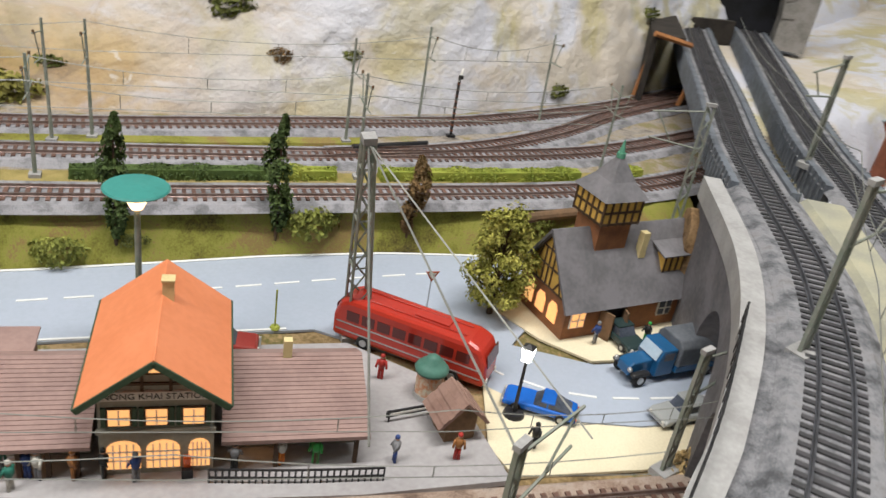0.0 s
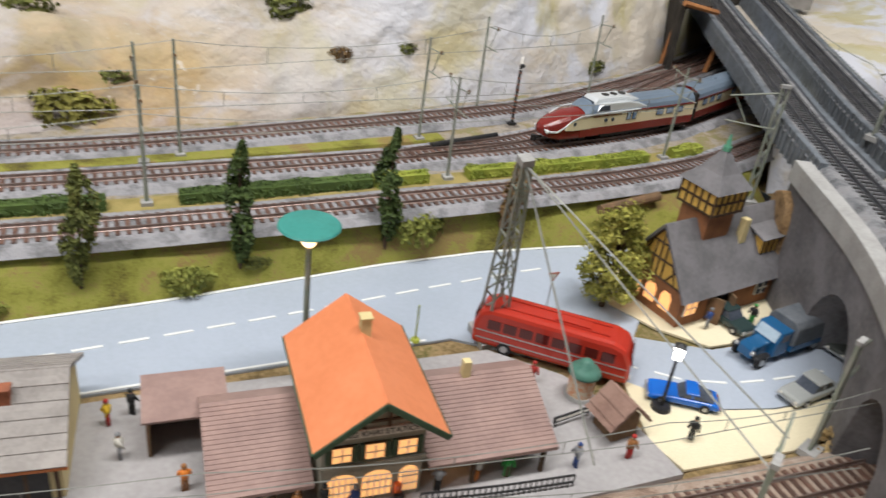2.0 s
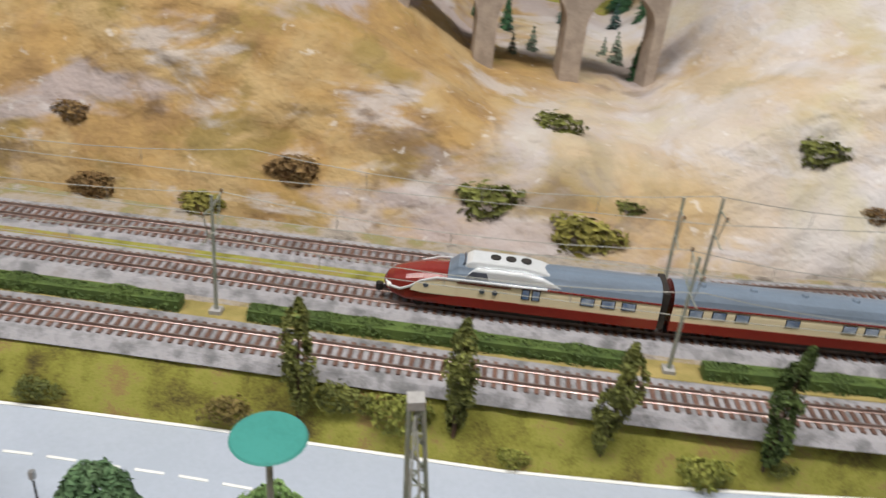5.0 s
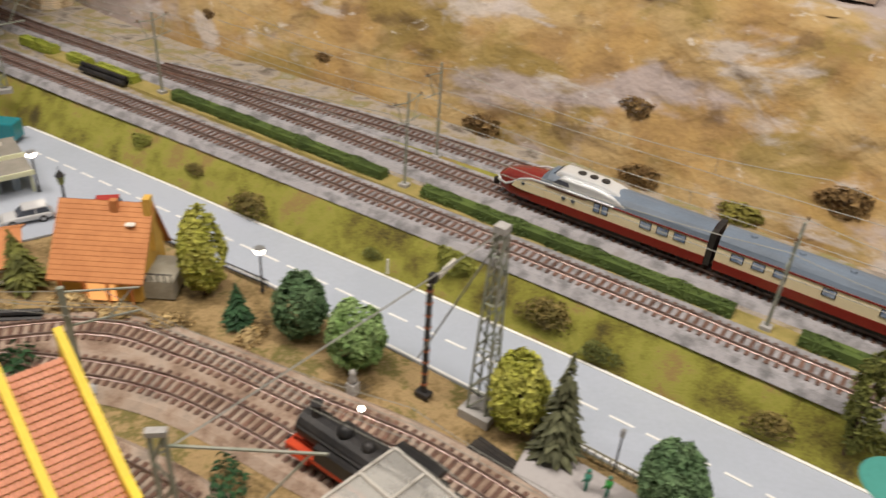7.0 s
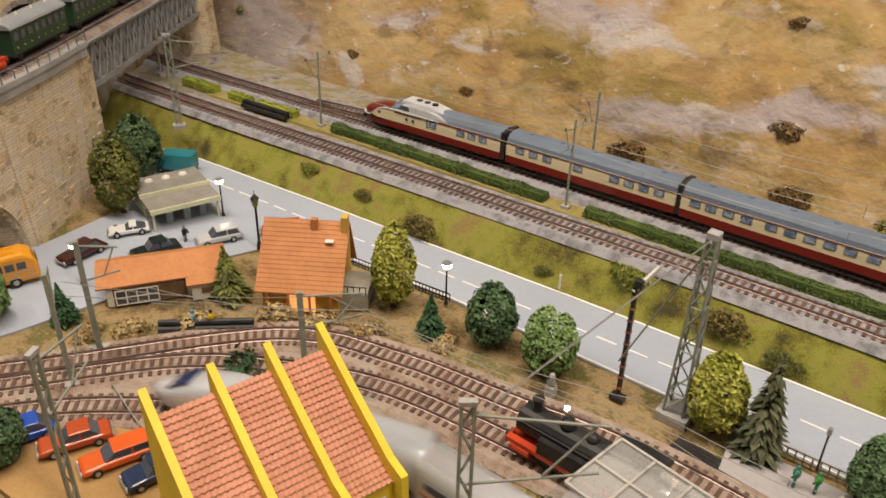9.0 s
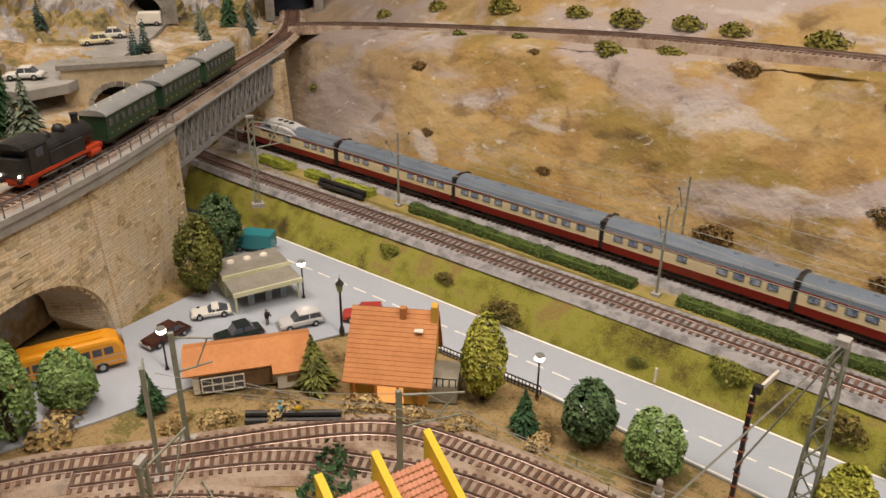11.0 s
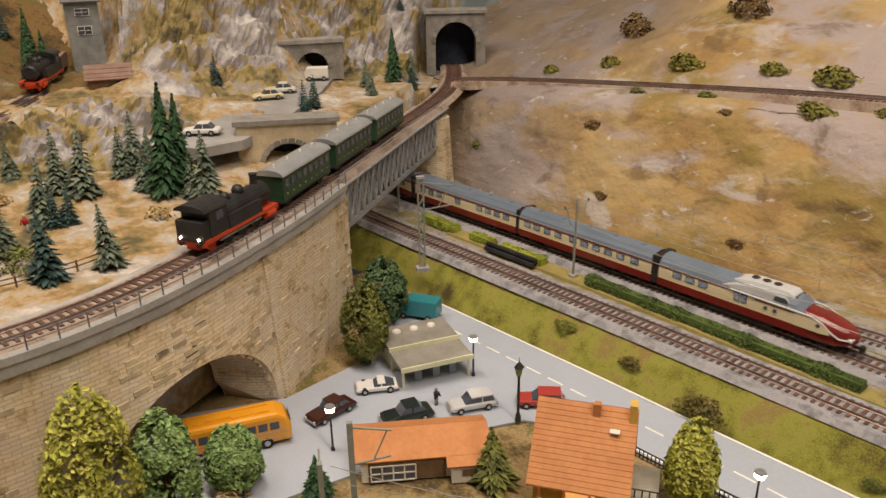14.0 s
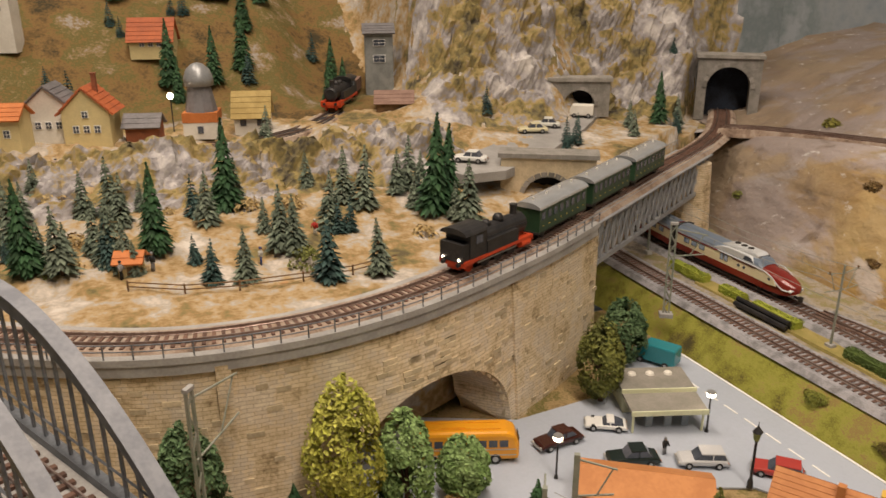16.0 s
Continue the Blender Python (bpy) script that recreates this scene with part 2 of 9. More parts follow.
def rock_paint():
    """Plaster rock: ochre ground, broad lavender-grey and olive washes, paler towards the east."""
    m = mat("rock_face", (0.40, 0.26, 0.10), (0.30, 0.19, 0.08), rough=0.9, scale=26, fine=160, bump=0.8, depth=0.006, wear=0.4)
    nt = m.node_tree
    N, L = nt.nodes.new, nt.links.new
    bsdf = nt.nodes["Principled BSDF"]
    geo, sep = N("ShaderNodeNewGeometry"), N("ShaderNodeSeparateXYZ")
    L(geo.outputs["Position"], sep.inputs[0])

    def wash(scale, low, high, offset, stretch=(0.8, 0.8, 1.3), detail=7):
        mp, nz, rg = N("ShaderNodeMapping"), N("ShaderNodeTexNoise"), N("ShaderNodeMapRange")
        mp.inputs["Location"].default_value, mp.inputs["Scale"].default_value = offset, stretch
        nz.inputs["Scale"].default_value, nz.inputs["Detail"].default_value, nz.inputs["Roughness"].default_value, nz.inputs["Distortion"].default_value = scale, detail, 0.6, 0.4
        rg.interpolation_type = "SMOOTHSTEP"
        rg.inputs[1].default_value, rg.inputs[2].default_value = low, high
        L(geo.outputs["Position"], mp.inputs["Vector"])
        L(mp.outputs[0], nz.inputs["Vector"])
        L(nz.outputs["Fac"], rg.inputs[0])
        return rg.outputs[0]

    def over(colour, tint, fac, amount=1.0):
        mix = N("ShaderNodeMixRGB")
        scaled = N("ShaderNodeMath")
        scaled.operation = "MULTIPLY"
        scaled.inputs[1].default_value = amount
        L(fac, scaled.inputs[0])
        L(scaled.outputs[0], mix.inputs[0])
        L(colour, mix.inputs[1])
        mix.inputs[2].default_value = (*tint, 1)
        return mix.outputs[0]

    east, shift, ragged = N("ShaderNodeMapRange"), N("ShaderNodeMath"), N("ShaderNodeTexNoise")
    ragged.inputs["Scale"].default_value, ragged.inputs["Detail"].default_value = 5.0, 6
    L(geo.outputs["Position"], ragged.inputs["Vector"])
    shift.operation = "MULTIPLY_ADD"
    L(ragged.outputs["Fac"], shift.inputs[0])
    shift.inputs[1].default_value = 0.9
    L(sep.outputs["X"], shift.inputs[2])
    east.inputs[1].default_value, east.inputs[2].default_value = 0.28, 0.95
    L(shift.outputs[0], east.inputs[0])
    c = bsdf.inputs["Base Color"].links[0].from_socket
    c = over(c, (0.46, 0.34, 0.17), wash(11, 0.42, 0.60, (1, 2, 3)), 0.75)
    c = over(c, (0.24, 0.18, 0.05), wash(10, 0.50, 0.62, (7, 1, 5)), 0.7)
    c = over(c, (0.40, 0.345, 0.345), wash(6.5, 0.475, 0.585, (4, 8, 2), (0.7, 0.7, 1.5), 9), 0.85)
    c = over(c, (0.50, 0.46, 0.45), wash(13, 0.55, 0.64, (2, 2, 8), (0.6, 0.6, 1.6), 9), 0.7)
    c = over(c, (0.12, 0.075, 0.04), wash(16, 0.57, 0.68, (3, 3, 9)), 0.6)
    west = N("ShaderNodeMapRange")
    west.inputs[1].default_value, west.inputs[2].default_value = -0.72, -1.02
    L(shift.outputs[0], west.inputs[0])
    c = over(c, (0.19, 0.155, 0.14), west.outputs[0], 0.7)
    c = over(c, (0.66, 0.60, 0.52), east.outputs[0], 0.85)
    both, pale = N("ShaderNodeMath"), N("ShaderNodeMath")
    for node, fac in ((both, wash(7, 0.43, 0.55, (2, 6, 1), (0.7, 0.7, 1.2), 9)), (pale, wash(8, 0.50, 0.61, (9, 4, 4), (0.9, 0.9, 0.8), 9))):
        node.operation = "MULTIPLY"
        L(east.outputs[0], node.inputs[0])
        L(fac, node.inputs[1])
    c = over(c, (0.64, 0.65, 0.73), both.outputs[0], 0.85)
    c = over(c, (0.48, 0.42, 0.18), pale.outputs[0], 0.7)
    c = over(c, (0.70, 0.68, 0.66), wash(60, 0.62, 0.70, (5, 5, 5)), 0.45)
    L(c, bsdf.inputs["Base Color"])
    return m


ROCK = rock_paint()

# ---- setting ----
ROADZ, BEDZ = 0.055, 0.098


def edge(x):
    """The road's edge at the foot of the bank."""
    return float(np.interp(x, [-1.4, -1.24, -1.14, -0.96, -0.83, -0.66, -0.45, -0.33, -0.12, 0.0, 0.1, 0.18, 0.28, 0.36, 0.42, 0.6], [0.485, 0.503, 0.508, 0.516, 0.520, 0.527, 0.531, 0.531, 0.527, 0.532, 0.541, 0.549, 0.552, 0.546, 0.538, 0.54]))


def bed_front(x):
    return float(np.interp(x, [-2, -1.35, -0.95, -0.5, -0.1, 0.06, 0.2, 0.35, 0.47, 0.58, 0.67, 0.8, 1.2], [0.52, 0.537, 0.546, 0.556, 0.552, 0.554, 0.563, 0.566, 0.571, 0.590, 0.622, 0.675, 0.86]))


def bank_point(x, f):
    """A place on the grassy bank, f from the road's edge up to the ballast."""
    return x, edge(x) + (bed_front(x) - edge(x)) * f, 0.0535 + (BEDZ - 0.0545) * f**0.85


def between(x):
    """The middle line between the two main tracks."""
    return float(np.interp(x, [-1.4, -1.1, -0.7, -0.35, 0.0, 0.266, 0.4, 0.524, 0.6], [0.610, 0.616, 0.616, 0.612, 0.608, 0.618, 0.622, 0.631, 0.645]))


def foot(x):
    """The foot of the rock wall."""
    return float(np.interp(x, [-1.9, -1.6, -1.4, -1.2, -0.9, -0.6, -0.35, -0.13, 0.09, 0.3, 0.44, 0.7, 1.0, 1.6], [0.86, 0.79, 0.76, 0.757, 0.778, 0.785, 0.768, 0.764, 0.775, 0.800, 0.825, 0.925, 1.10, 1.38]))


def rough_at(x, y, z, size, amount):
    return noise.fractal(Vector((x, y, z)) / size, 0.9, 2.1, 5) * amount


def grid(name, us, vs, place, material, label="", category="", smooth=True):
    m = M()
    verts = [place(u, v) for u in us for v in vs]
    n = len(vs)
    m.add(verts, [(i * n + j, i * n + j + 1, (i + 1) * n + j + 1, (i + 1) * n + j) for i in range(len(us) - 1) for j in range(n - 1)])
    ob = part(name, m, material, smooth=smooth)
    return tagged(ob, label, category, kind="structure")


def lin(a, b, n):
    return [a + (b - a) * k / (n - 1) for k in range(n)]


grid("ground", lin(-1.35, 1.7, 150), lin(-0.75, 0.545, 60), lambda x, y: (x, y, 0.0525 + rough_at(x, y, 0, 0.03, 0.0012)), SOIL, "brown and green flocked soil of the layout", "ground")
grid("embankment", lin(-1.45, 0.62, 200), lin(0, 1, 12), lambda x, v: (x, edge(x) - 0.0005 + (bed_front(x) + 0.0015 - edge(x)) * v, 0.0530 + (BEDZ - 0.0565) * (v ** 0.85) + rough_at(x, v * 0.05, 3, 0.02, 0.0022) * min(1.0, 5 * v, 6 * (1 - v))), GRASS, "green and brown grassy bank below the tracks", "bank")
grid("track_bed", lin(-1.95, 1.6, 180), lin(0, 1, 30), lambda x, v: (x, bed_front(x) + (foot(x) + 0.03 - bed_front(x)) * v, BEDZ - 0.004 + rough_at(x, v * 0.3, 5, 0.02, 0.0015)), blend("tan_grey_ballast", [(0.12, 0.10, 0.08), (0.24, 0.21, 0.18), (0.36, 0.32, 0.27), (0.28, 0.22, 0.13), (0.22, 0.21, 0.08), (0.33, 0.30, 0.27)], 30, 700, depth=0.002), "grey ballast bed under the main tracks", "track bed")

ROCKPROF = [(0.0, 0.085), (0.006, 0.105), (0.018, 0.130), (0.034, 0.158), (0.052, 0.188), (0.070, 0.217), (0.086, 0.243), (0.100, 0.262), (0.115, 0.274), (0.135, 0.279), (0.165, 0.281), (0.190, 0.285), (0.23, 0.315), (0.30, 0.355), (0.40, 0.41), (0.55, 0.47), (0.75, 0.50)]


def rock_top(x):
    return float(np.interp(x, [-2.2, -1.62, -1.5, -1.2, -0.55, -0.36, -0.16, 0.02, 0.14, 0.35, 1.6], [0.66, 0.68, 0.78, 0.93, 1.08, 1.0, 0.50, 0.42, 0.8, 1.25, 1.3]))


def rock_place(x, v):
    k = v * (len(ROCKPROF) - 1)
    i = min(int(k), len(ROCKPROF) - 2)
    (a, b), (c, d) = ROCKPROF[i : i + 2]
    w = k - i
    out, z = a + (c - a) * w, b + (d - b) * w
    h = rock_top(x)
    dip = float(np.interp(x, [-0.40, -0.2, 0.06, 0.2], [0, 1, 1, 0]))
    if z > 0.28 and dip > 0:
        z = 0.28 + (z - 0.28) * (1 - dip)
    z = 0.085 + (z - 0.085) * h
    ledge = 0.25 if 0.115 < out < 0.195 and x < -0.4 else 1.0
    r = rough_at(x, out, z, 0.16, 0.014) + rough_at(x, out, z, 0.045, 0.0040) + rough_at(x, out, z + 7, 0.012, 0.0026)
    return (x, foot(x) + out + r * min(1, v * 6) * ledge, z + rough_at(x + 9, out, z, 0.06, 0.005) * min(1, v * 6) * ledge)


grid("rock_wall", lin(-1.95, 1.6, 420), lin(0, 1, 110), rock_place, ROCK, "steep ochre and grey plaster rock face behind the tracks", "rock")

# main road, junction and forecourts
def flat(name, poly, z, material, label, category, thick=0.002):
    m = M()
    n = len(poly)
    m.add([(x, y, z) for x, y in poly] + [(x, y, z - thick) for x, y in poly], [tuple(range(n)), tuple(range(2 * n - 1, n - 1, -1))] + [(i, i + n, (i + 1) % n + n, (i + 1) % n) for i in range(n)])
    return tagged(part(name, m, material), label, category, kind="structure")


far_side = [(x, edge(x)) for x in lin(0.42, -1.2, 34)]
flat("road", [(0.66, 0.372), (0.66, 0.298), (0.40, 0.305), (0.345, 0.318), (0.30, 0.365), (0.262, 0.395), (0.20, 0.437), (-0.2, 0.434), (-0.5, 0.444), (-0.74, 0.447), (-0.90, 0.437), (-0.955, 0.40), (-0.98, 0.34), (-0.99, 0.26), (-1.01, 0.16), (-1.04, 0.06), (-1.06, -0.08), (-1.12, -0.10), (-1.2, 0.12), (-1.14, 0.25), (-1.15, 0.36), (-1.24, 0.47)] + far_side[::-1] + [(0.44, 0.50), (0.40, 0.46), (0.345, 0.405), (0.40, 0.375), (0.5, 0.372)], ROADZ, ASPHALT, "pale grey painted road with white edge lines", "road")
flat("yard", [(0.50, 0.300), (0.40, 0.303), (0.345, 0.316), (0.305, 0.36), (0.287, 0.30), (0.294, 0.272), (0.38, 0.266), (0.46, 0.272)], 0.0556, CREAM, "cream gravel yard beside the road", "yard")
flat("church_yard", [(0.37, 0.41), (0.40, 0.378), (0.50, 0.375), (0.56, 0.40), (0.54, 0.46), (0.38, 0.50), (0.35, 0.45)], 0.0560, CREAM, "cream path round the half-timbered house", "path")
flat("platform", [(0.290, 0.268), (0.285, 0.325), (0.262, 0.375), (0.22, 0.415), (0.0, 0.425), (-0.16, 0.425), (-0.16, 0.315), (-0.03, 0.305), (0.08, 0.283), (0.2, 0.270)], 0.0572, PAVING, "grey paved station platform", "platform", 0.004)


def lines(name, mids, length, width, group):
    for k, (x, y, a) in enumerate(mids):
        m = M().cbox(0, 0, 0, length, width, 0.0006)
        tagged(part(name, m, WHITE, m=pose(x, y, ROADZ + 0.0003, 0, 0, a)), "white painted road dash", "road marking", group, "structure")


def middle(x):
    """The middle of the road."""
    return float(np.interp(x, [-1.2, -1.07, -0.76, -0.54, -0.43, -0.33, -0.23, -0.14, -0.05, 0.034, 0.094, 0.155, 0.215, 0.30, 0.36], [0.466, 0.4715, 0.480, 0.4825, 0.485, 0.483, 0.477, 0.4785, 0.4835, 0.4895, 0.494, 0.500, 0.506, 0.513, 0.514]))


mids = []
for k in range(49):
    x = -1.131 + k * 0.03
    if x < 0.33:
        mids.append((x, middle(x), math.degrees(math.atan2(middle(x + 0.02) - middle(x - 0.02), 0.04))))
mids += [(0.318, 0.377, -50), (0.343, 0.356, -38), (0.374, 0.341, -20), (0.405, 0.334, -8), (0.434, 0.331, -4), (0.463, 0.330, -2)]
lines("road_dash", mids, 0.0200, 0.0021, "dashes along the road")
edgeline = M().sweep([(Vector((x, edge(x) - 0.002, ROADZ + 0.0002)), Vector((1, 0.02, 0))) for x in lin(-1.2, 0.40, 90)], [(-0.0014, 0), (0.0014, 0), (0.0014, 0.0006), (-0.0014, 0.0006)])
tagged(part("edge_line", edgeline, WHITE), "white line along the road's edge", "road marking", kind="structure")
near = M().sweep([(Vector((x, y, ROADZ + 0.0002)), Vector((1, 0.0, 0))) for x, y in [(-0.9, 0.4405), (-0.74, 0.4485), (-0.5, 0.4455), (-0.2, 0.4355), (0.0, 0.437), (0.18, 0.4385)]], [(-0.001, 0), (0.001, 0), (0.001, 0.0008), (-0.001, 0.0008)])
tagged(part("edge_line", near, WHITE), "white line along the road's edge", "road marking", kind="structure")


# ---- tracks ----
import itertools

LEVEL = itertools.count()


def track(label, ctrl, ballast=BALLAST, sleeper=SLEEPER, bed=0.0045, wide=0.022, rail=RAIL):
    """Ballast, two rails and single sleepers along a line whose height is the sleepers' underside."""
    lift = 0.0003 * (next(LEVEL) % 4)
    ctrl = [(x, y, z + lift) for x, y, z in ctrl]
    line = line_through(ctrl, 0.02)
    top = thing("railway_track", label, "railway track", kind="structure")
    if bed:
        part("ballast", M().sweep(line, [(-wide - 0.006, -bed), (wide + 0.006, -bed), (wide, 0.0008), (-wide, 0.0008)]), ballast, top)
    for side in (-1, 1):
        u = side * 0.0083
        part("rail", M().sweep(line, [(u - 0.0011, 0.0018), (u + 0.0011, 0.0018), (u + 0.0004, 0.0022), (u + 0.0005, 0.0046), (u - 0.0005, 0.0046), (u - 0.0004, 0.0022)]), rail, top)
    me = M().box(-0.0150, 0.0150, -0.0016, 0.0016, 0, 0.0019).data("sleeper", sleeper)
    ties = line_through(ctrl, 0.0076)
    bulk = M()
    for k, (p, d) in enumerate(ties):
        m = pose(*p, 0, 0, math.degrees(math.atan2(-d.x, d.y)) + random.uniform(-0.6, 0.6))
        if k < 300:
            part("sleeper", me, sleeper, top, m=m)
        else:
            bulk.box(-0.0150, 0.0150, -0.0016, 0.0016, 0, 0.0019, m)
    if bulk.v:
        tagged(part("sleepers", bulk, sleeper, top), kind="stuff")
    return top


T2 = [(-1.95, 0.735, BEDZ), (-1.75, 0.69, BEDZ), (-1.5, 0.655, BEDZ), (-1.17, 0.660, BEDZ), (-0.8, 0.667, BEDZ), (-0.5, 0.666, BEDZ), (-0.15, 0.657, BEDZ), (0.07, 0.661, BEDZ), (0.23, 0.667, BEDZ), (0.376, 0.675, BEDZ), (0.516, 0.693, BEDZ), (0.602, 0.717, BEDZ), (0.704, 0.758, BEDZ), (0.80, 0.805, BEDZ), (1.0, 0.93, BEDZ), (1.35, 1.2, BEDZ), (1.75, 1.52, BEDZ)]

STONE = blend("viaduct_stone", [(0.33, 0.25, 0.15), (0.63, 0.50, 0.32), (0.78, 0.645, 0.45), (0.71, 0.61, 0.48), (0.83, 0.73, 0.57)], 30, 200, depth=0.002)
DARKSTONE = mat("dark_grey_stone", (0.20, 0.19, 0.20), (0.12, 0.115, 0.12), rough=0.8, scale=30, fine=250)
track("brown-sleepered main track on grey ballast nearest the bank", [(-1.95, 0.62, BEDZ), (-1.75, 0.585, BEDZ), (-1.45, 0.561, BEDZ), (-1.2, 0.563, BEDZ), (-0.95, 0.571, BEDZ), (-0.65, 0.579, BEDZ), (-0.45, 0.581, BEDZ), (-0.1, 0.574, BEDZ), (0.06, 0.574, BEDZ), (0.2, 0.579, BEDZ), (0.35, 0.585, BEDZ), (0.47, 0.594, BEDZ), (0.577, 0.614, BEDZ), (0.672, 0.648, BEDZ), (0.8, 0.70, BEDZ), (1.1, 0.85, BEDZ)][::-1])
track("brown-sleepered main track on which the express runs", T2[::-1])
track("rear track on grey ballast at the foot of the rock", [(1.0, 1.06, BEDZ), (0.81, 0.950, BEDZ), (0.683, 0.882, BEDZ), (0.584, 0.838, BEDZ), (0.492, 0.804, BEDZ), (0.395, 0.777, BEDZ), (0.157, 0.745, BEDZ), (0.0, 0.728, BEDZ), (-0.2, 0.722, BEDZ), (-0.45, 0.724, BEDZ), (-0.68, 0.724, BEDZ), (-0.85, 0.712, BEDZ), (-1.0, 0.692, BEDZ), (-1.15, 0.668, BEDZ)])
track("siding that curves between the main tracks", [(1.05, 1.03, BEDZ), (0.80, 0.915, BEDZ), (0.647, 0.833, BEDZ), (0.549, 0.766, BEDZ), (0.455, 0.716, BEDZ), (0.36, 0.686, BEDZ), (0.25, 0.669, BEDZ)])
FRONTZ = 0.0575
track("curving front track past the gardens", [(-1.25, -0.42, FRONTZ), (-1.08, -0.12, FRONTZ), (-1.0, 0.06, FRONTZ), (-0.935, 0.152, FRONTZ), (-0.82, 0.30, FRONTZ), (-0.717, 0.339, FRONTZ), (-0.61, 0.353, FRONTZ), (-0.49, 0.366, FRONTZ), (-0.33, 0.350, FRONTZ), (-0.15, 0.300, FRONTZ), (0.05, 0.262, FRONTZ), (0.234, 0.243, FRONTZ), (0.475, 0.230, FRONTZ), (0.75, 0.215, FRONTZ)][::-1], BROWNBALLAST)
track("inner front track under the platform roof", [(-0.95, 0.10, FRONTZ), (-0.86, 0.215, FRONTZ), (-0.79, 0.265, FRONTZ), (-0.70, 0.303, FRONTZ), (-0.58, 0.315, FRONTZ), (-0.45, 0.315, FRONTZ), (-0.2, 0.27, FRONTZ), (0.05, 0.222, FRONTZ), (0.3, 0.19, FRONTZ), (0.55, 0.16, FRONTZ)][::-1], BROWNBALLAST)
track("innermost front track used by the white train", [(-1.1, -0.25, FRONTZ), (-0.97, 0.0, FRONTZ), (-0.885, 0.12, FRONTZ), (-0.79, 0.19, FRONTZ), (-0.66, 0.228, FRONTZ), (-0.52, 0.232, FRONTZ), (-0.3, 0.215, FRONTZ), (0.0, 0.175, FRONTZ), (0.35, 0.12, FRONTZ)][::-1], BROWNBALLAST)

# ---- stone viaduct with the steam train ----
UPZ = 0.219
DECK = [(-1.32, -0.45, UPZ), (-1.235, -0.30, UPZ), (-1.16, -0.18, UPZ), (-1.121, -0.09, UPZ), (-1.110, 0.0, UPZ), (-1.122, 0.085, UPZ), (-1.153, 0.17, UPZ), (-1.215, 0.29, UPZ), (-1.275, 0.385, UPZ)]
BRIDGE = [(-1.275, 0.385, UPZ), (-1.35, 0.50, UPZ), (-1.43, 0.62, UPZ), (-1.52, 0.76, UPZ)]
UPLINE = DECK + BRIDGE[1:] + [(-1.60, 0.87, UPZ + 0.004), (-1.70, 0.965, UPZ + 0.008), (-1.82, 1.06, UPZ + 0.008)]
track("red-brown single track over the stone viaduct and bridge", UPLINE, BROWNBALLAST, bed=0.004, wide=0.020)
track("branch track along the ledge of the rock", [(-1.60, 0.885, 0.232), (-1.50, 0.925, 0.240), (-1.2, 0.935, 0.268), (-0.9, 0.945, 0.290), (-0.55, 0.955, 0.302), (-0.38, 0.96, 0.300)], BROWNBALLAST, bed=0.012)

viaduct = thing("stone_viaduct", "curved tan stone viaduct with a round arch", "viaduct", kind="structure")
deck_line = line_through(DECK, 0.008)
OUT = 0.030


def side_of(p, d, u):
    return p + Vector((d.y, -d.x, 0)).normalized() * u


# heading runs from near to far, so the outer face lies to the right
wall = M()
arch_c, arch_r = 0.141, 0.096
rows_z = lin(0.0, 1.0, 40)
cols = []
for p, d in deck_line:
    o = side_of(p, d, OUT)
    lo = 0.045
    # the opening stands between two places along the wall
    off = abs(o.y - arch_c)
    if off < arch_r and o.x > -1.25:
        lo = 0.060 + 0.088 * math.sqrt(max(0, 1 - (off / arch_r) ** 2))
    cols.append((o, d, lo))
n = len(rows_z)
for (o, d, lo) in cols:
    wall.v += [tuple(o + Vector((0, 0, lo + (UPZ - 0.006 - lo) * w - o.z)) + Vector((d.y, -d.x, 0)) * (0.012 * (1 - w))) for w in rows_z]
for i in range(len(cols) - 1):
    wall.f += [(i * n + j, (i + 1) * n + j, (i + 1) * n + j + 1, i * n + j + 1) for j in range(n - 1)]
wall.mi = [0] * len(wall.f)
ob = part("wall", wall, STONE, viaduct)
sol = ob.modifiers.new("thickness", "SOLIDIFY")
sol.thickness, sol.offset = 0.06, 1
part("deck", M().sweep(deck_line, [(-0.034, -0.012), (0.036, -0.012), (0.036, -0.002), (-0.034, -0.002)]), CONCRETE, viaduct)
part("parapet", M().sweep(deck_line, [(0.030, -0.002), (0.038, -0.002), (0.038, 0.004), (0.030, 0.004)]), CONCRETE, viaduct, "pale stone coping")
for k, (p, d) in enumerate(line_through(DECK, 0.02)):
    q = side_of(p, d, 0.0365)
    part("railing_post", M().rod(q, q + Vector((0, 0, 0.0165)), 0.0007), STEEL, viaduct)
for h in (0.011, 0.0165):
    part("railing_bar", M().sweep(deck_line, [(0.036, h - 0.0006), (0.0372, h - 0.0006), (0.0372, h), (0.036, h)]), STEEL, viaduct)
STONEPIECE = mat("stone_block", (0.66, 0.55, 0.38), (0.50, 0.41, 0.28), rough=0.85, scale=60, fine=400, rand=0.2)
VAULT = mat("brown_vault", (0.60, 0.36, 0.18), (0.46, 0.27, 0.13), rough=0.9, scale=30, fine=250)
vault = M()
bow = [(arch_c + 0.094 * math.cos(math.pi * k / 20), 0.055 + 0.0915 * math.sin(math.pi * k / 20)) for k in range(21)]
skin = [min((abs(o.y - y), o.x) for o, d, lo in cols if o.x > -1.25)[1] - 0.004 for y, z in bow]
vault.v += [(x0 + (-1.24 - x0) * f, y, z) for f in (0.0, 0.5, 1.0) for x0, (y, z) in zip(skin, bow)]
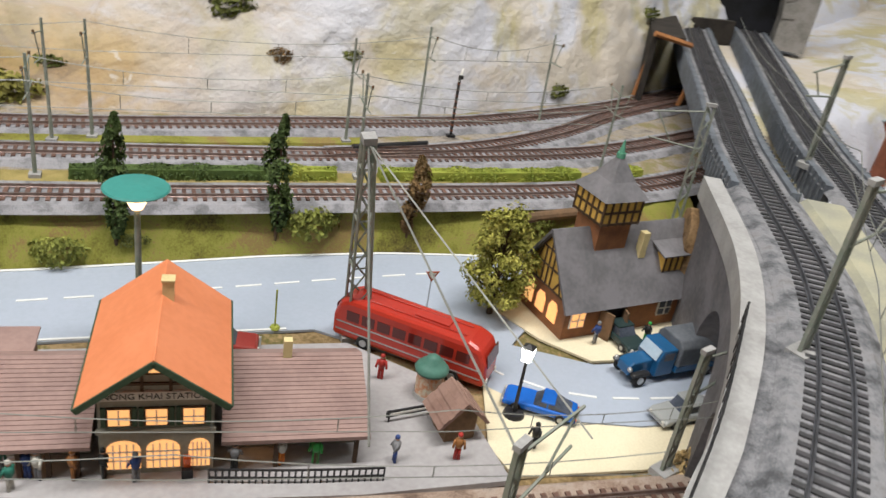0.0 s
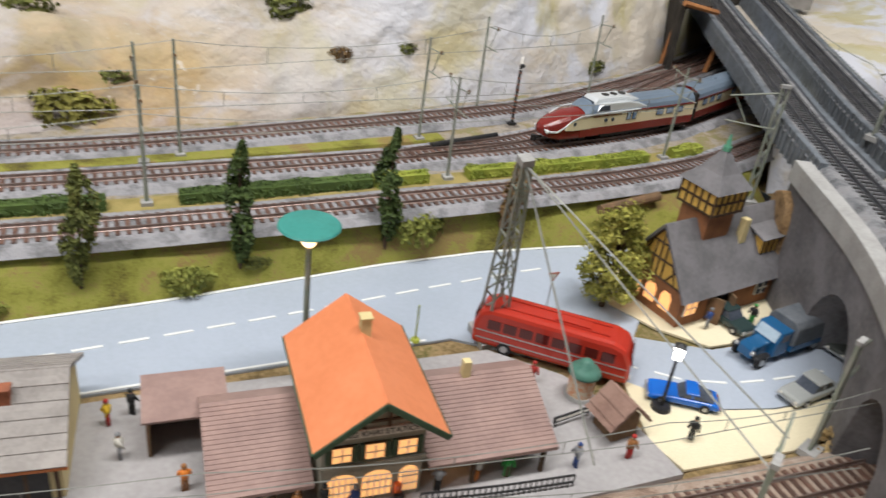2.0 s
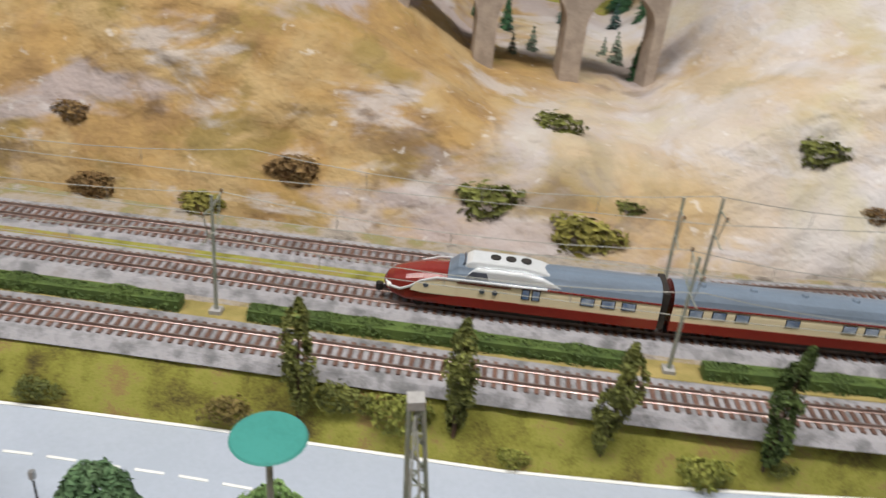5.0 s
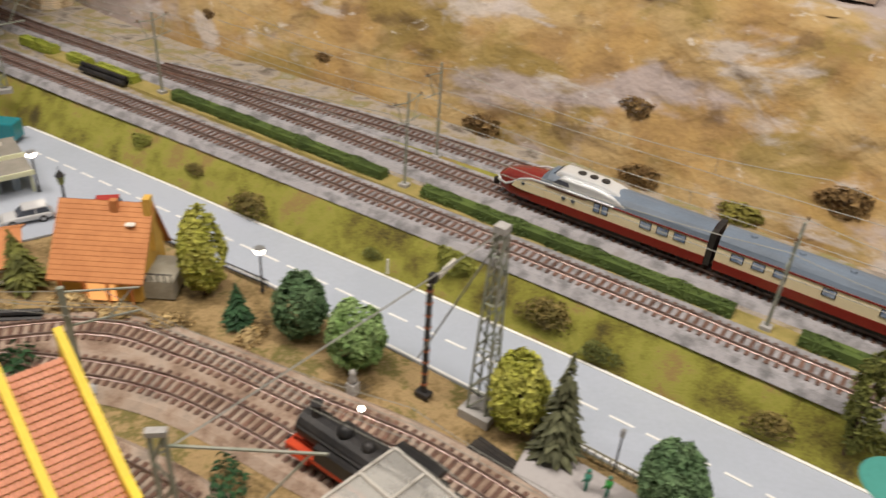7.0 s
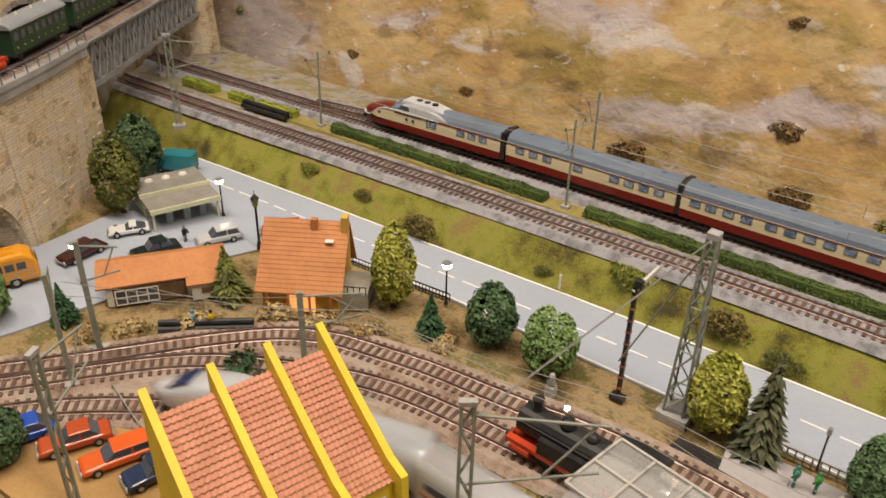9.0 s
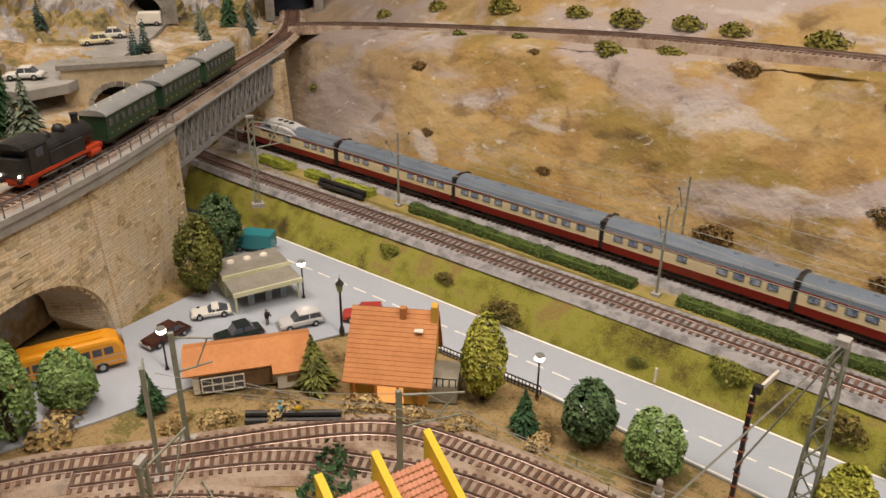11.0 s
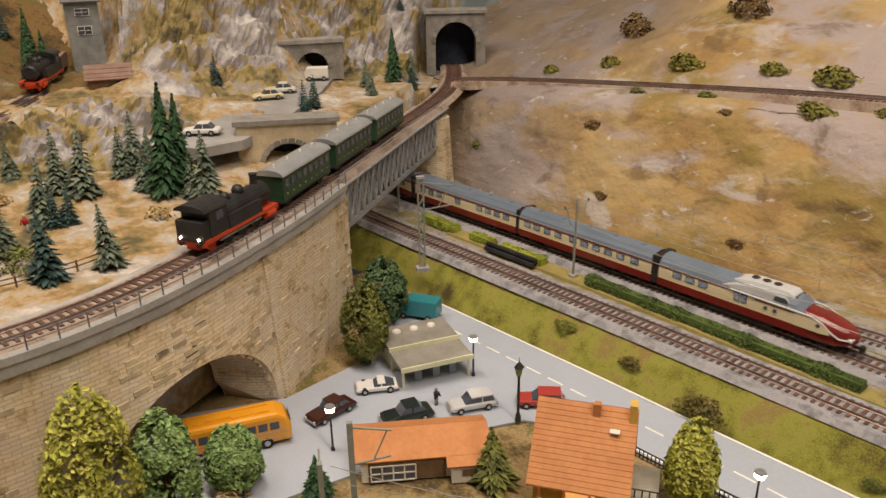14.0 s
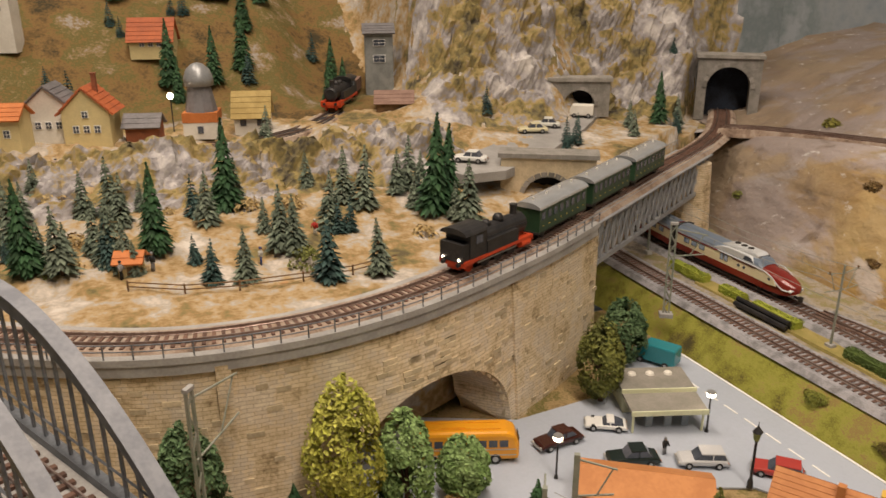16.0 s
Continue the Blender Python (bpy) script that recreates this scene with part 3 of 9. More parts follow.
vault.f += [(r * 21 + k, r * 21 + k + 1, r * 21 + k + 22, r * 21 + k + 21) for r in (0, 1) for k in range(20)]
vault.f.append(tuple(range(42, 63)))
vault.mi = [0] * len(vault.f)
part("vault", vault, VAULT, viaduct, "brown rounded vault of the arch")
part("pier", M().add([(-0.02, -0.008, 0.045), (0.012, -0.008, 0.045), (0.012, 0.008, 0.045), (-0.02, 0.008, 0.045), (-0.02, -0.008, UPZ - 0.012), (-0.001, -0.008, UPZ - 0.012), (-0.001, 0.008, UPZ - 0.012), (-0.02, 0.008, UPZ - 0.012)], [(3, 2, 1, 0), (4, 5, 6, 7), (0, 1, 5, 4), (1, 2, 6, 5), (2, 3, 7, 6), (3, 0, 4, 7)], pose(-1.158, 0.256, 0, 0, 0, 27)), STONE, viaduct, "projecting stone pier")
part("pier", M().box(-0.05, -0.002, -0.03, 0.026, 0.045, UPZ - 0.012, pose(-1.238, 0.388, 0, 0, 0, 28)), STONE, viaduct, "projecting stone pier")
part("pier", M().box(-0.010, 0.012, -0.006, 0.006, 0.045, UPZ - 0.008, pose(-1.088, -0.045, 0, 0, 0, -3)), STONE, viaduct)
for k in range(27):
    a = math.pi * (k + 0.5) / 27
    y = arch_c + math.cos(a) * (arch_r + 0.004)
    j = min(range(len(cols)), key=lambda i: abs(cols[i][0].y - y) + (9 if cols[i][0].x < -1.25 else 0))
    o, d, lo = cols[j]
    m = Matrix.Translation((o.x + 0.006, y, 0.060 + math.sin(a) * 0.0915)) @ pose(0, 0, 0, 0, 0, math.degrees(math.atan2(-d.x, d.y))) @ pose(0, 0, 0, 90 - math.degrees(a) + 90)
    part("arch_stone", M().cbox(0, 0, 0, 0.0045, 0.0085, 0.0105, m), STONEPIECE, viaduct)
# proud stones scattered over the wall
for k in range(280):
    o, d, lo = random.choice(cols)
    z = random.uniform(lo + 0.006, UPZ - 0.016)
    z = 0.05 + round((z - 0.05) / 0.0052) * 0.0052
    w = (z - lo) / (UPZ - 0.006 - lo)
    q = Vector((o.x, o.y, z)) + Vector((d.y, -d.x, 0)) * (0.012 * (1 - w) - 0.0006)
    part("stone_block", M().cbox(0, 0, 0, 0.003, random.uniform(0.008, 0.015), 0.0044), STONEPIECE, viaduct, m=Matrix.Translation(q) @ pose(0, 0, 0, 0, 0, math.degrees(math.atan2(-d.x, d.y))))
tagged(part("arch_back", M().box(-1.235, -1.23, 0.02, 0.30, 0.05, 0.21), mat("brown_backing", (0.52, 0.30, 0.15), (0.40, 0.22, 0.10))), "brown wall at the back of the arch", "wall", kind="structure")

# coursed joints in the wall's relief
nt = STONE.node_tree
brick = nt.nodes.new("ShaderNodeTexBrick")
brick.inputs["Scale"].default_value = 1.0
brick.inputs["Brick Width"].default_value, brick.inputs["Row Height"].default_value = 0.0125, 0.0036
brick.inputs["Mortar Size"].default_value = 0.0004
brick.inputs["Mortar Smooth"].default_value = 0.4
brick.inputs["Color1"].default_value, brick.inputs["Color2"].default_value, brick.inputs["Mortar"].default_value = (1, 1, 1, 1), (0.87, 0.85, 0.83, 1), (0.64, 0.60, 0.56, 1)
geo = nt.nodes.new("ShaderNodeNewGeometry")
sep, com, summ = nt.nodes.new("ShaderNodeSeparateXYZ"), nt.nodes.new("ShaderNodeCombineXYZ"), nt.nodes.new("ShaderNodeMath")
nt.links.new(geo.outputs["Position"], sep.inputs[0])
nt.links.new(sep.outputs["X"], summ.inputs[0])
nt.links.new(sep.outputs["Y"], summ.inputs[1])
nt.links.new(summ.outputs[0], com.inputs[0])
nt.links.new(sep.outputs["Z"], com.inputs[1])
uneven, drift = nt.nodes.new("ShaderNodeTexNoise"), nt.nodes.new("ShaderNodeMixRGB")
uneven.inputs["Scale"].default_value, uneven.inputs["Detail"].default_value = 45.0, 3
nt.links.new(geo.outputs["Position"], uneven.inputs["Vector"])
drift.blend_type, drift.inputs[0].default_value = "ADD", 0.004
nt.links.new(com.outputs[0], drift.inputs[1])
nt.links.new(uneven.outputs["Color"], drift.inputs[2])
nt.links.new(drift.outputs[0], brick.inputs["Vector"])
mul = nt.nodes.new("ShaderNodeMixRGB")
mul.blend_type, mul.inputs[0].default_value = "MULTIPLY", 1.0
bs = nt.nodes["Principled BSDF"]
nt.links.new(bs.inputs["Base Color"].links[0].from_socket, mul.inputs[1])
nt.links.new(brick.outputs["Color"], mul.inputs[2])
nt.links.new(mul.outputs[0], bs.inputs["Base Color"])

# steel truss bridge
TRUSS = mat("pale_grey_paint", (0.36, 0.37, 0.39), (0.26, 0.27, 0.29), rough=0.55, metal=0.1, scale=60)
bridge = thing("truss_bridge", "grey steel lattice truss bridge carrying the single track", "bridge", kind="structure")
bl = line_through(BRIDGE, 0.02)
for u in (-0.022, 0.022):
    for z0, z1 in ((-0.010, -0.004), (-0.062, -0.056)):
        part("girder", M().sweep(bl, [(u - 0.002, z0), (u + 0.002, z0), (u + 0.002, z1), (u - 0.002, z1)]), TRUSS, bridge)
    for k in range(len(bl) - 1):
        a, b = side_of(*bl[k], u), side_of(*bl[k + 1], u)
        up, dn = Vector((0, 0, -0.007)), Vector((0, 0, -0.059))
        part("strut", M().rod(a + up, a + dn, 0.0016, 4), TRUSS, bridge)
        part("brace", M().rod(a + up, b + dn, 0.0014, 4), TRUSS, bridge)
        part("brace", M().rod(a + dn, b + up, 0.0014, 4), TRUSS, bridge)
part("walkway", M().sweep(bl, [(-0.03, -0.0045), (0.03, -0.0045), (0.03, -0.003), (-0.03, -0.003)]), TRUSS, bridge)
for u in (-0.029, 0.029):
    for h in (0.008, 0.013):
        part("handrail", M().sweep(bl, [(u - 0.0004, h), (u + 0.0004, h), (u + 0.0004, h + 0.0007), (u - 0.0004, h + 0.0007)]), TRUSS, bridge)
tagged(part("bridge_pier", M().lathe([(0.034, 0.09), (0.030, 0.15), (0.027, 0.205)], 12, pose(-1.50, 0.745, 0)), STONE), "round brown stone pier under the bridge", "pier", kind="structure")

# ---- brick viaduct and girder bridge at the other end ----
VZ = 0.172
DARKBALLAST = blend("dark_grey_ballast", [(0.08, 0.08, 0.085), (0.17, 0.17, 0.18), (0.27, 0.265, 0.275), (0.20, 0.19, 0.19)], 60, 800, depth=0.002)
DARKRAIL = mat("dark_grey_rail", (0.20, 0.20, 0.22), (0.12, 0.12, 0.13), rough=0.35, metal=0.7, scale=60, bump=0.05)
V1 = [(0.27, 0.02, VZ), (0.305, 0.085, VZ), (0.359, 0.137, VZ), (0.432, 0.217, VZ), (0.496, 0.31, VZ), (0.556, 0.435, VZ), (0.612, 0.548, VZ), (0.705, 0.71, VZ), (0.805, 0.89, VZ), (0.92, 1.09, VZ), (1.02, 1.26, VZ)]
V2 = [(0.36, 0.00, VZ), (0.41, 0.06, VZ), (0.47, 0.13, VZ), (0.535, 0.22, VZ), (0.588, 0.31, VZ), (0.650, 0.43, VZ), (0.705, 0.54, VZ), (0.800, 0.70, VZ), (0.910, 0.88, VZ), (1.03, 1.08, VZ), (1.13, 1.25, VZ)]
track("dark-sleepered curved track on the brick viaduct", V1, DARKBALLAST, GREYSLEEPER, bed=0.003, rail=DARKRAIL)
track("dark-sleepered outer curved track on the brick viaduct", V2, DARKBALLAST, GREYSLEEPER, bed=0.003, rail=DARKRAIL)
brick_v = thing("brick_viaduct", "dark grey stone viaduct with arches and a concrete parapet", "viaduct", kind="structure")
vl = line_through(V1[:6], 0.01)
part("deck", M().sweep(vl, [(-0.048, -0.012), (0.125, -0.012), (0.125, -0.003), (-0.048, -0.003)]), DARKBALLAST, brick_v)
part("parapet", M().sweep(vl, [(-0.050, -0.014), (-0.036, -0.014), (-0.036, 0.004), (-0.050, 0.004)]), CONCRETE, brick_v, "pale concrete parapet")
GRASSSTRIP = mat("pale_grass_strip", (0.46, 0.43, 0.30), (0.34, 0.33, 0.26), rough=0.9, fine=600, bump=0.4)
part("verge", M().sweep(line_through(V1[2:6], 0.01), [(0.030, -0.003), (0.072, -0.003), (0.068, 0.0012), (0.034, 0.0012)]), GRASSSTRIP, brick_v, "pale grass strip between the tracks")
face = M()
cols2 = []
for k, (p, d) in enumerate(vl):
    o = side_of(p, d, -0.047)
    s = k * 0.01
    lo = 0.05
    for c, r in ((0.355, 0.050), (0.225, 0.045)):
        if abs(s - c) < r:
            lo = 0.075 + 0.055 * math.sqrt(1 - ((s - c) / r) ** 2)
    cols2.append((o, d, lo))
n = 16
for o, d, lo in cols2:
    face.v += [(o.x, o.y, lo + (VZ - 0.013 - lo) * w) for w in lin(0, 1, n)]
for i in range(len(cols2) - 1):
    face.f += [(i * n + j, i * n + j + 1, (i + 1) * n + j + 1, (i + 1) * n + j) for j in range(n - 1)]
face.mi = [0] * len(face.f)
ob = part("wall", face, DARKSTONE, brick_v)
sol = ob.modifiers.new("thickness", "SOLIDIFY")
sol.thickness, sol.offset = 0.15, 1
for k, (p, d) in enumerate(line_through(V1[1:4], 0.014)):
    q = side_of(p, d, -0.049)
    part("railing_post", M().rod(q, q + Vector((0, 0, 0.017)), 0.0007), BLACK, brick_v)
for h in (0.010, 0.016):
    part("railing_bar", M().sweep(line_through(V1[1:4], 0.01), [(-0.0495, h), (-0.0485, h), (-0.0485, h + 0.001), (-0.0495, h + 0.001)]), BLACK, brick_v)
buttress = M().ext([(-0.021, 0.0), (0.021, 0.0), (0.021, 0.070), (0.015, 0.088), (0.0, 0.095), (-0.015, 0.088), (-0.021, 0.070)], -0.004, 0.010, pose(0.514, 0.448, 0.055, 0, 0, 66))
part("stone_panel", buttress, blend("brown_rubble", [(0.10, 0.06, 0.03), (0.24, 0.15, 0.07), (0.34, 0.22, 0.11), (0.22, 0.14, 0.07)], 120, 400, depth=0.004), brick_v, "brown rubble stone panel", bevel=0.002)
girder = thing("girder_bridge", "dark steel plate girder bridge with two tracks", "bridge", kind="structure")
for tr in (V1, V2):
    gl = line_through(tr[5:], 0.02)
    part("deck", M().sweep(gl, [(-0.022, -0.006), (0.022, -0.006), (0.022, -0.0015), (-0.022, -0.0015)]), STEEL, girder)
    for u in (-0.024, 0.024):
        part("side_girder", M().sweep(gl, [(u - 0.003, -0.022), (u + 0.003, -0.022), (u + 0.003, 0.004), (u - 0.003, 0.004)]), STEEL, girder)
        for p, d in line_through(tr[5:], 0.012):
            q = side_of(p, d, u * 1.15)
            part("stiffener", M().cbox(q.x, q.y, q.z - 0.009, 0.0022, 0.0022, 0.027), STEEL, girder)
RUST = mat("orange_timber", (0.45, 0.20, 0.07), (0.30, 0.13, 0.05), rough=0.7)
portal = thing("tunnel_portal", "dark tunnel mouth framed by orange timber below the girder bridge", "tunnel", kind="structure")
# lining coloured near-black to paint in the shade of the hollow
CAVE = mat("cave_painted_dark", (0.05, 0.042, 0.035), (0.03, 0.026, 0.022), rough=1.0, scale=40, fine=300, bump=0.5, depth=0.003)
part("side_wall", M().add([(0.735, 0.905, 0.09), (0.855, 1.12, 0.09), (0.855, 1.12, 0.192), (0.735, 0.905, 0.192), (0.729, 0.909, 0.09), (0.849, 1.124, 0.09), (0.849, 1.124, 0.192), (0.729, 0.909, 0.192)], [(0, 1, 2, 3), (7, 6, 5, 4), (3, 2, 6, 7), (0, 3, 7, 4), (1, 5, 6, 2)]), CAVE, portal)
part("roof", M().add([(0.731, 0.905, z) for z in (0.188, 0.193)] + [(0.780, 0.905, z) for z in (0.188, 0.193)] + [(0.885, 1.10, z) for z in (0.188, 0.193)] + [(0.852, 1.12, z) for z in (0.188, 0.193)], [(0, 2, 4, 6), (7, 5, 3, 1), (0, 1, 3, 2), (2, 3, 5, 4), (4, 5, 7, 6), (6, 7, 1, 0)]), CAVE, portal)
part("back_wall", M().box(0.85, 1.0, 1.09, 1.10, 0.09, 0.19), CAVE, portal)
part("beam", M().rod((0.728, 0.903, 0.196), (0.790, 0.903, 0.184), 0.0042, 6), RUST, portal)
part("post", M().rod((0.789, 0.897, 0.09), (0.808, 0.900, 0.160), 0.0036, 6), RUST, portal)
part("post", M().rod((0.740, 0.935, 0.10), (0.752, 0.935, 0.188), 0.0030, 6), RUST, portal)


def mound_place(u, y):
    """The rock over the hidden tracks behind the girder bridge, open towards the west."""
    x = 0.685 + 0.56 * (y - 0.65) + u
    z = 0.06 + 0.0895 * min(1.0, max(0.0, (y - 0.60 - 0.45 * max(0.0, x - 0.75)) / 0.05))
    past = x - (0.88 + 0.6 * (y - 0.70))
    climb = min(1.0, max(0.0, past / 0.5))
    return (x, y, z + 0.06 * climb * climb * (3 - 2 * climb) + rough_at(x, y, 0, 0.08, 0.010) * min(1.0, max(0.0, past / 0.05)))


grid("rock_mound", lin(0, 1.2, 90), lin(0.60, 1.75, 90), mound_place, ROCK, "pale painted rock beside the girder bridge", "rock")

# ---- the express ----
CRIMSON = mat("crimson_lacquer", (0.22, 0.026, 0.019), (0.175, 0.02, 0.016), rough=0.25, scale=12, bump=0.02, spec=0.5)
IVORY = mat("ivory_lacquer", (0.80, 0.70, 0.48), (0.74, 0.64, 0.43), rough=0.3, scale=12, bump=0.02, spec=0.5)
GREYROOF = mat("grey_roof", (0.17, 0.215, 0.28), (0.14, 0.175, 0.225), rough=0.4, scale=20, bump=0.05)
SILVER = mat("silver_paint", (0.80, 0.82, 0.84), (0.72, 0.74, 0.76), rough=0.22, metal=0.35, scale=20, bump=0.02)
CHASSIS = mat("black_chassis", (0.02, 0.018, 0.018), (0.04, 0.035, 0.03), rough=0.7, scale=80)
CAR_H, CAR_W = 0.043, 0.0165


def coach_section(w, h):
    """Half the outline of a coach: width and height pairs from sill to roof."""
    return [(0.97 * w, 0.0), (w, 0.10 * h), (w, 0.55 * h), (0.97 * w, 0.70 * h), (0.88 * w, 0.82 * h), (0.66 * w, 0.93 * h), (0.35 * w, 0.985 * h), (0.0, h)]


def hull(sections, mi_of):
    """A shell through (x, scale across, scale up, lift) stations of the coach section."""
    m = M()
    half = coach_section(CAR_W, CAR_H - 0.008)
    ring = [(-a, b) for a, b in half] + [(a, b) for a, b in half[-2::-1]]
    n = len(ring)
    for x, sw, sh, lift in sections:
        m.v += [(x, y * sw, 0.008 + lift + z * sh) for y, z in ring]
    for k in range(len(sections) - 1):
        for i in range(n - 1):
            m.f.append((k * n + i, k * n + i + 1, (k + 1) * n + i + 1, (k + 1) * n + i))
            m.mi.append(mi_of(k, i, n))
    m.f += [tuple(range(n)), tuple(range((len(sections) - 1) * n, len(sections) * n))]
    m.mi += [0, 0]
    return m


def bogies(top, xs, length=0.036):
    for x in xs:
        b = part("bogie", M().cbox(x, 0, 0.0072, length, 0.018, 0.0045).cbox(x, 0, 0.0055, length * 0.5, 0.020, 0.003), CHASSIS, top)
        for dx in (-length * 0.36, length * 0.36):
            for y in (-0.0085, 0.0085):
                part("wheel", M().cyl(0.0052, 0.0052, -0.001, 0.001, 14, pose(x + dx, y, 0.0052, 90)), CHASSIS, b)


def side_windows(top, spots, z=0.0262, w=0.0095, h=0.0058, y=CAR_W, lit=False):
    for x in spots:
        for s in (-1, 1):
            part("window", M().cbox(x, s * (y + 0.0001), z, w + 0.0016, 0.0005, h + 0.0014).cbox(x, s * (y + 0.0004), z, w, 0.0005, h, mi=1), [CHASSIS, BLUEGLASS], top)


# reflections painted into the panes as blue and pale patches
BLUEGLASS = mat("window_painted_reflection", (0.10, 0.16, 0.30), (0.40, 0.46, 0.58), rough=0.1, scale=120, bump=0, spec=0.7)


def bands(k, i, n):
    j = min(i, n - 2 - i)
    return 0 if j == 0 else (1 if j in (1, 2) else 2)


def band_parts(top, x0, x1):
    """The crimson skirt and waist stripe of a coach's sides."""
    for s in (-1, 1):
        part("skirt", M().box(x0, x1, s * CAR_W - 0.0004, s * CAR_W + 0.0004, 0.0085, 0.0172), CRIMSON, top, "crimson lower side")
        part("stripe", M().box(x0, x1, s * CAR_W - 0.00035, s * CAR_W + 0.00035, 0.0310, 0.0325), CRIMSON, top, "crimson stripe under the roof")


def middle_car(kind):
    top = thing("railway_coach", "crimson and cream express coach with a grey roof", "railway coach", group="coaches of the express")
    L = 0.2065
    part("body", hull([(-L / 2, 1, 1, 0), (-L / 2 + 0.002, 1, 1, 0), (L / 2 - 0.002, 1, 1, 0), (L / 2, 1, 1, 0)], bands), [CRIMSON, IVORY, GREYROOF], top)
    band_parts(top, -L / 2, L / 2)
    xs = [-0.088, -0.072, -0.054, -0.036, -0.012, 0.006, 0.024, 0.042, 0.060, 0.080] if kind else [-0.085, -0.067, -0.049, -0.010, 0.034, 0.051, 0.068, 0.085]
    side_windows(top, xs)
    part("gangway", M().box(L / 2, L / 2 + 0.0058, -0.0158, 0.0158, 0.009, 0.0412), CHASSIS, top, "black bellows")
    part("underframe", M().box(-L / 2 + 0.05, L / 2 - 0.05, -0.0145, 0.0145, 0.004, 0.0085), CHASSIS, top)
    bogies(top, (-0.073, 0.073))
    for x in lin(-0.08, 0.08, 5):
        part("roof_vent", M().cyl(0.0035, 0.0025, 0.0425, 0.0445, 8, pose(x, 0, 0)), GREYROOF, top)
    return top


def power_car():
    """Nose towards -x."""
    top = thing("power_car", "crimson and cream power car with rounded nose and silver roof", "locomotive", group="power cars of the express")
    L = 0.2165
    nose = [(-L / 2, 0.12, 0.12, 0.006), (-L / 2 + 0.0025, 0.42, 0.30, 0.004), (-L / 2 + 0.008, 0.68, 0.46, 0.002), (-L / 2 + 0.018, 0.88, 0.62, 0), (-L / 2 + 0.032, 0.97, 0.72, 0), (-L / 2 + 0.050, 1, 0.76, 0), (-L / 2 + 0.0505, 1, 0.80, 0)]
    tail = [(-L / 2 + 0.058, 1, 1, 0), (L / 2, 1, 1, 0)]

    def paint(k, i, n):
        j = min(i, n - 2 - i)
        if k < 6:
            return 0
        return 0 if j == 0 else (1 if j in (1, 2) else 2)

    part("body", hull(nose + tail, paint), [CRIMSON, IVORY, GREYROOF], top, smooth=False)
    for s in (-1, 1):
        part("cream_panel", M().ext([(-0.086, 0.0185), (-0.076, 0.0172), (-0.05, 0.0172), (-0.05, 0.0305), (-0.068, 0.0300), (-0.082, 0.0255)], s * (CAR_W + 0.0002) - 0.0004, s * (CAR_W + 0.0002) + 0.0004), IVORY, top)
        for a, b in zip([(-0.1065, 0.0185), (-0.101, 0.0165), (-0.094, 0.0165), (-0.086, 0.021), (-0.078, 0.0275), (-0.066, 0.0318), (-0.045, 0.0325)], [(-0.101, 0.0165), (-0.094, 0.0165), (-0.086, 0.021), (-0.078, 0.0275), (-0.066, 0.0318), (-0.045, 0.0325), (0.02, 0.0328)]):
            ya, yb = [CAR_W * float(np.interp(q, [-0.108, -0.1055, -0.10, -0.09, -0.076, -0.058], [0.30, 0.50, 0.74, 0.90, 0.985, 1.0])) + 0.0004 for q in (a[0], b[0])]
            part("chrome_strip", M().rod((a[0], s * ya, a[1]), (b[0], s * yb, b[1]), 0.0010, 5), SILVER, top, "silver moulding")
        for x in (-0.074, -0.030, -0.020):
            part("porthole", M().cyl(0.0021, 0.0021, -0.0006, 0.0006, 12, pose(x, s * (CAR_W + 0.0003), 0.0245, 90)), GLASS, top)
        part("lettering", M().box(-0.055, -0.008, s * (CAR_W + 0.0001) - 0.0003, s * (CAR_W + 0.0001) + 0.0003, 0.0292, 0.0300), CRIMSON, top)
        part("headlight", M().ball(0.0022, pose(-0.1035, s * 0.0095, 0.0165), n=6), WHITE, top)
    band_parts(top, -0.064, L / 2)
    side_windows(top, (0.004, 0.012), w=0.005, h=0.008)
    side_windows(top, (0.052, 0.068, 0.084))
    roof = M()
    prof = [(-0.0500, 0.0335), (-0.0440, 0.0435), (-0.0400, 0.0465), (0.0, 0.0462), (0.014, 0.0440), (0.026, 0.0400), (0.036, 0.0345), (0.0, 0.0330), (-0.03, 0.0330)]
    roof.ext(prof, -0.0105, 0.0105)
    part("cab_roof", roof, SILVER, top, "silver cab and engine roof", bevel=0.0025)
    for s in (-1, 1):
        part("silver_flank", M().ext([(-0.047, 0.0325), (-0.036, 0.0425), (0.0, 0.0425), (0.016, 0.0400), (0.036, 0.0330)], s * 0.0105, s * 0.0158), SILVER, top, bevel=0.0015)
    part("windscreen", M().ext([(-0.0512, 0.0365), (-0.0455, 0.0437), (-0.0448, 0.0430), (-0.0503, 0.0360)], -0.0088, 0.0088), GLASS, top)
    for s in (-1, 1):
        part("cab_window", M().ext([(-0.044, 0.0350), (-0.039, 0.0405), (-0.028, 0.0405), (-0.026, 0.0350)], s * 0.0157, s * 0.0163), GLASS, top)
    for x in (-0.022, -0.010, 0.002):
        part("roof_fan", M().cyl(0.0042, 0.0042, 0.0460, 0.0470, 14, pose(x, 0, 0)), CHASSIS, top)
    part("coupler", M().rod((-L / 2 - 0.004, 0, 0.008), (-L / 2 + 0.006, 0, 0.008), 0.0016, 6).cyl(0.003, 0.003, 0.005, 0.011, 8, pose(-L / 2 - 0.004, 0, 0)), CHASSIS, top)
    part("gangway", M().box(L / 2, L / 2 + 0.0052, -0.0158, 0.0158, 0.009, 0.0412), CHASSIS, top, "black bellows")
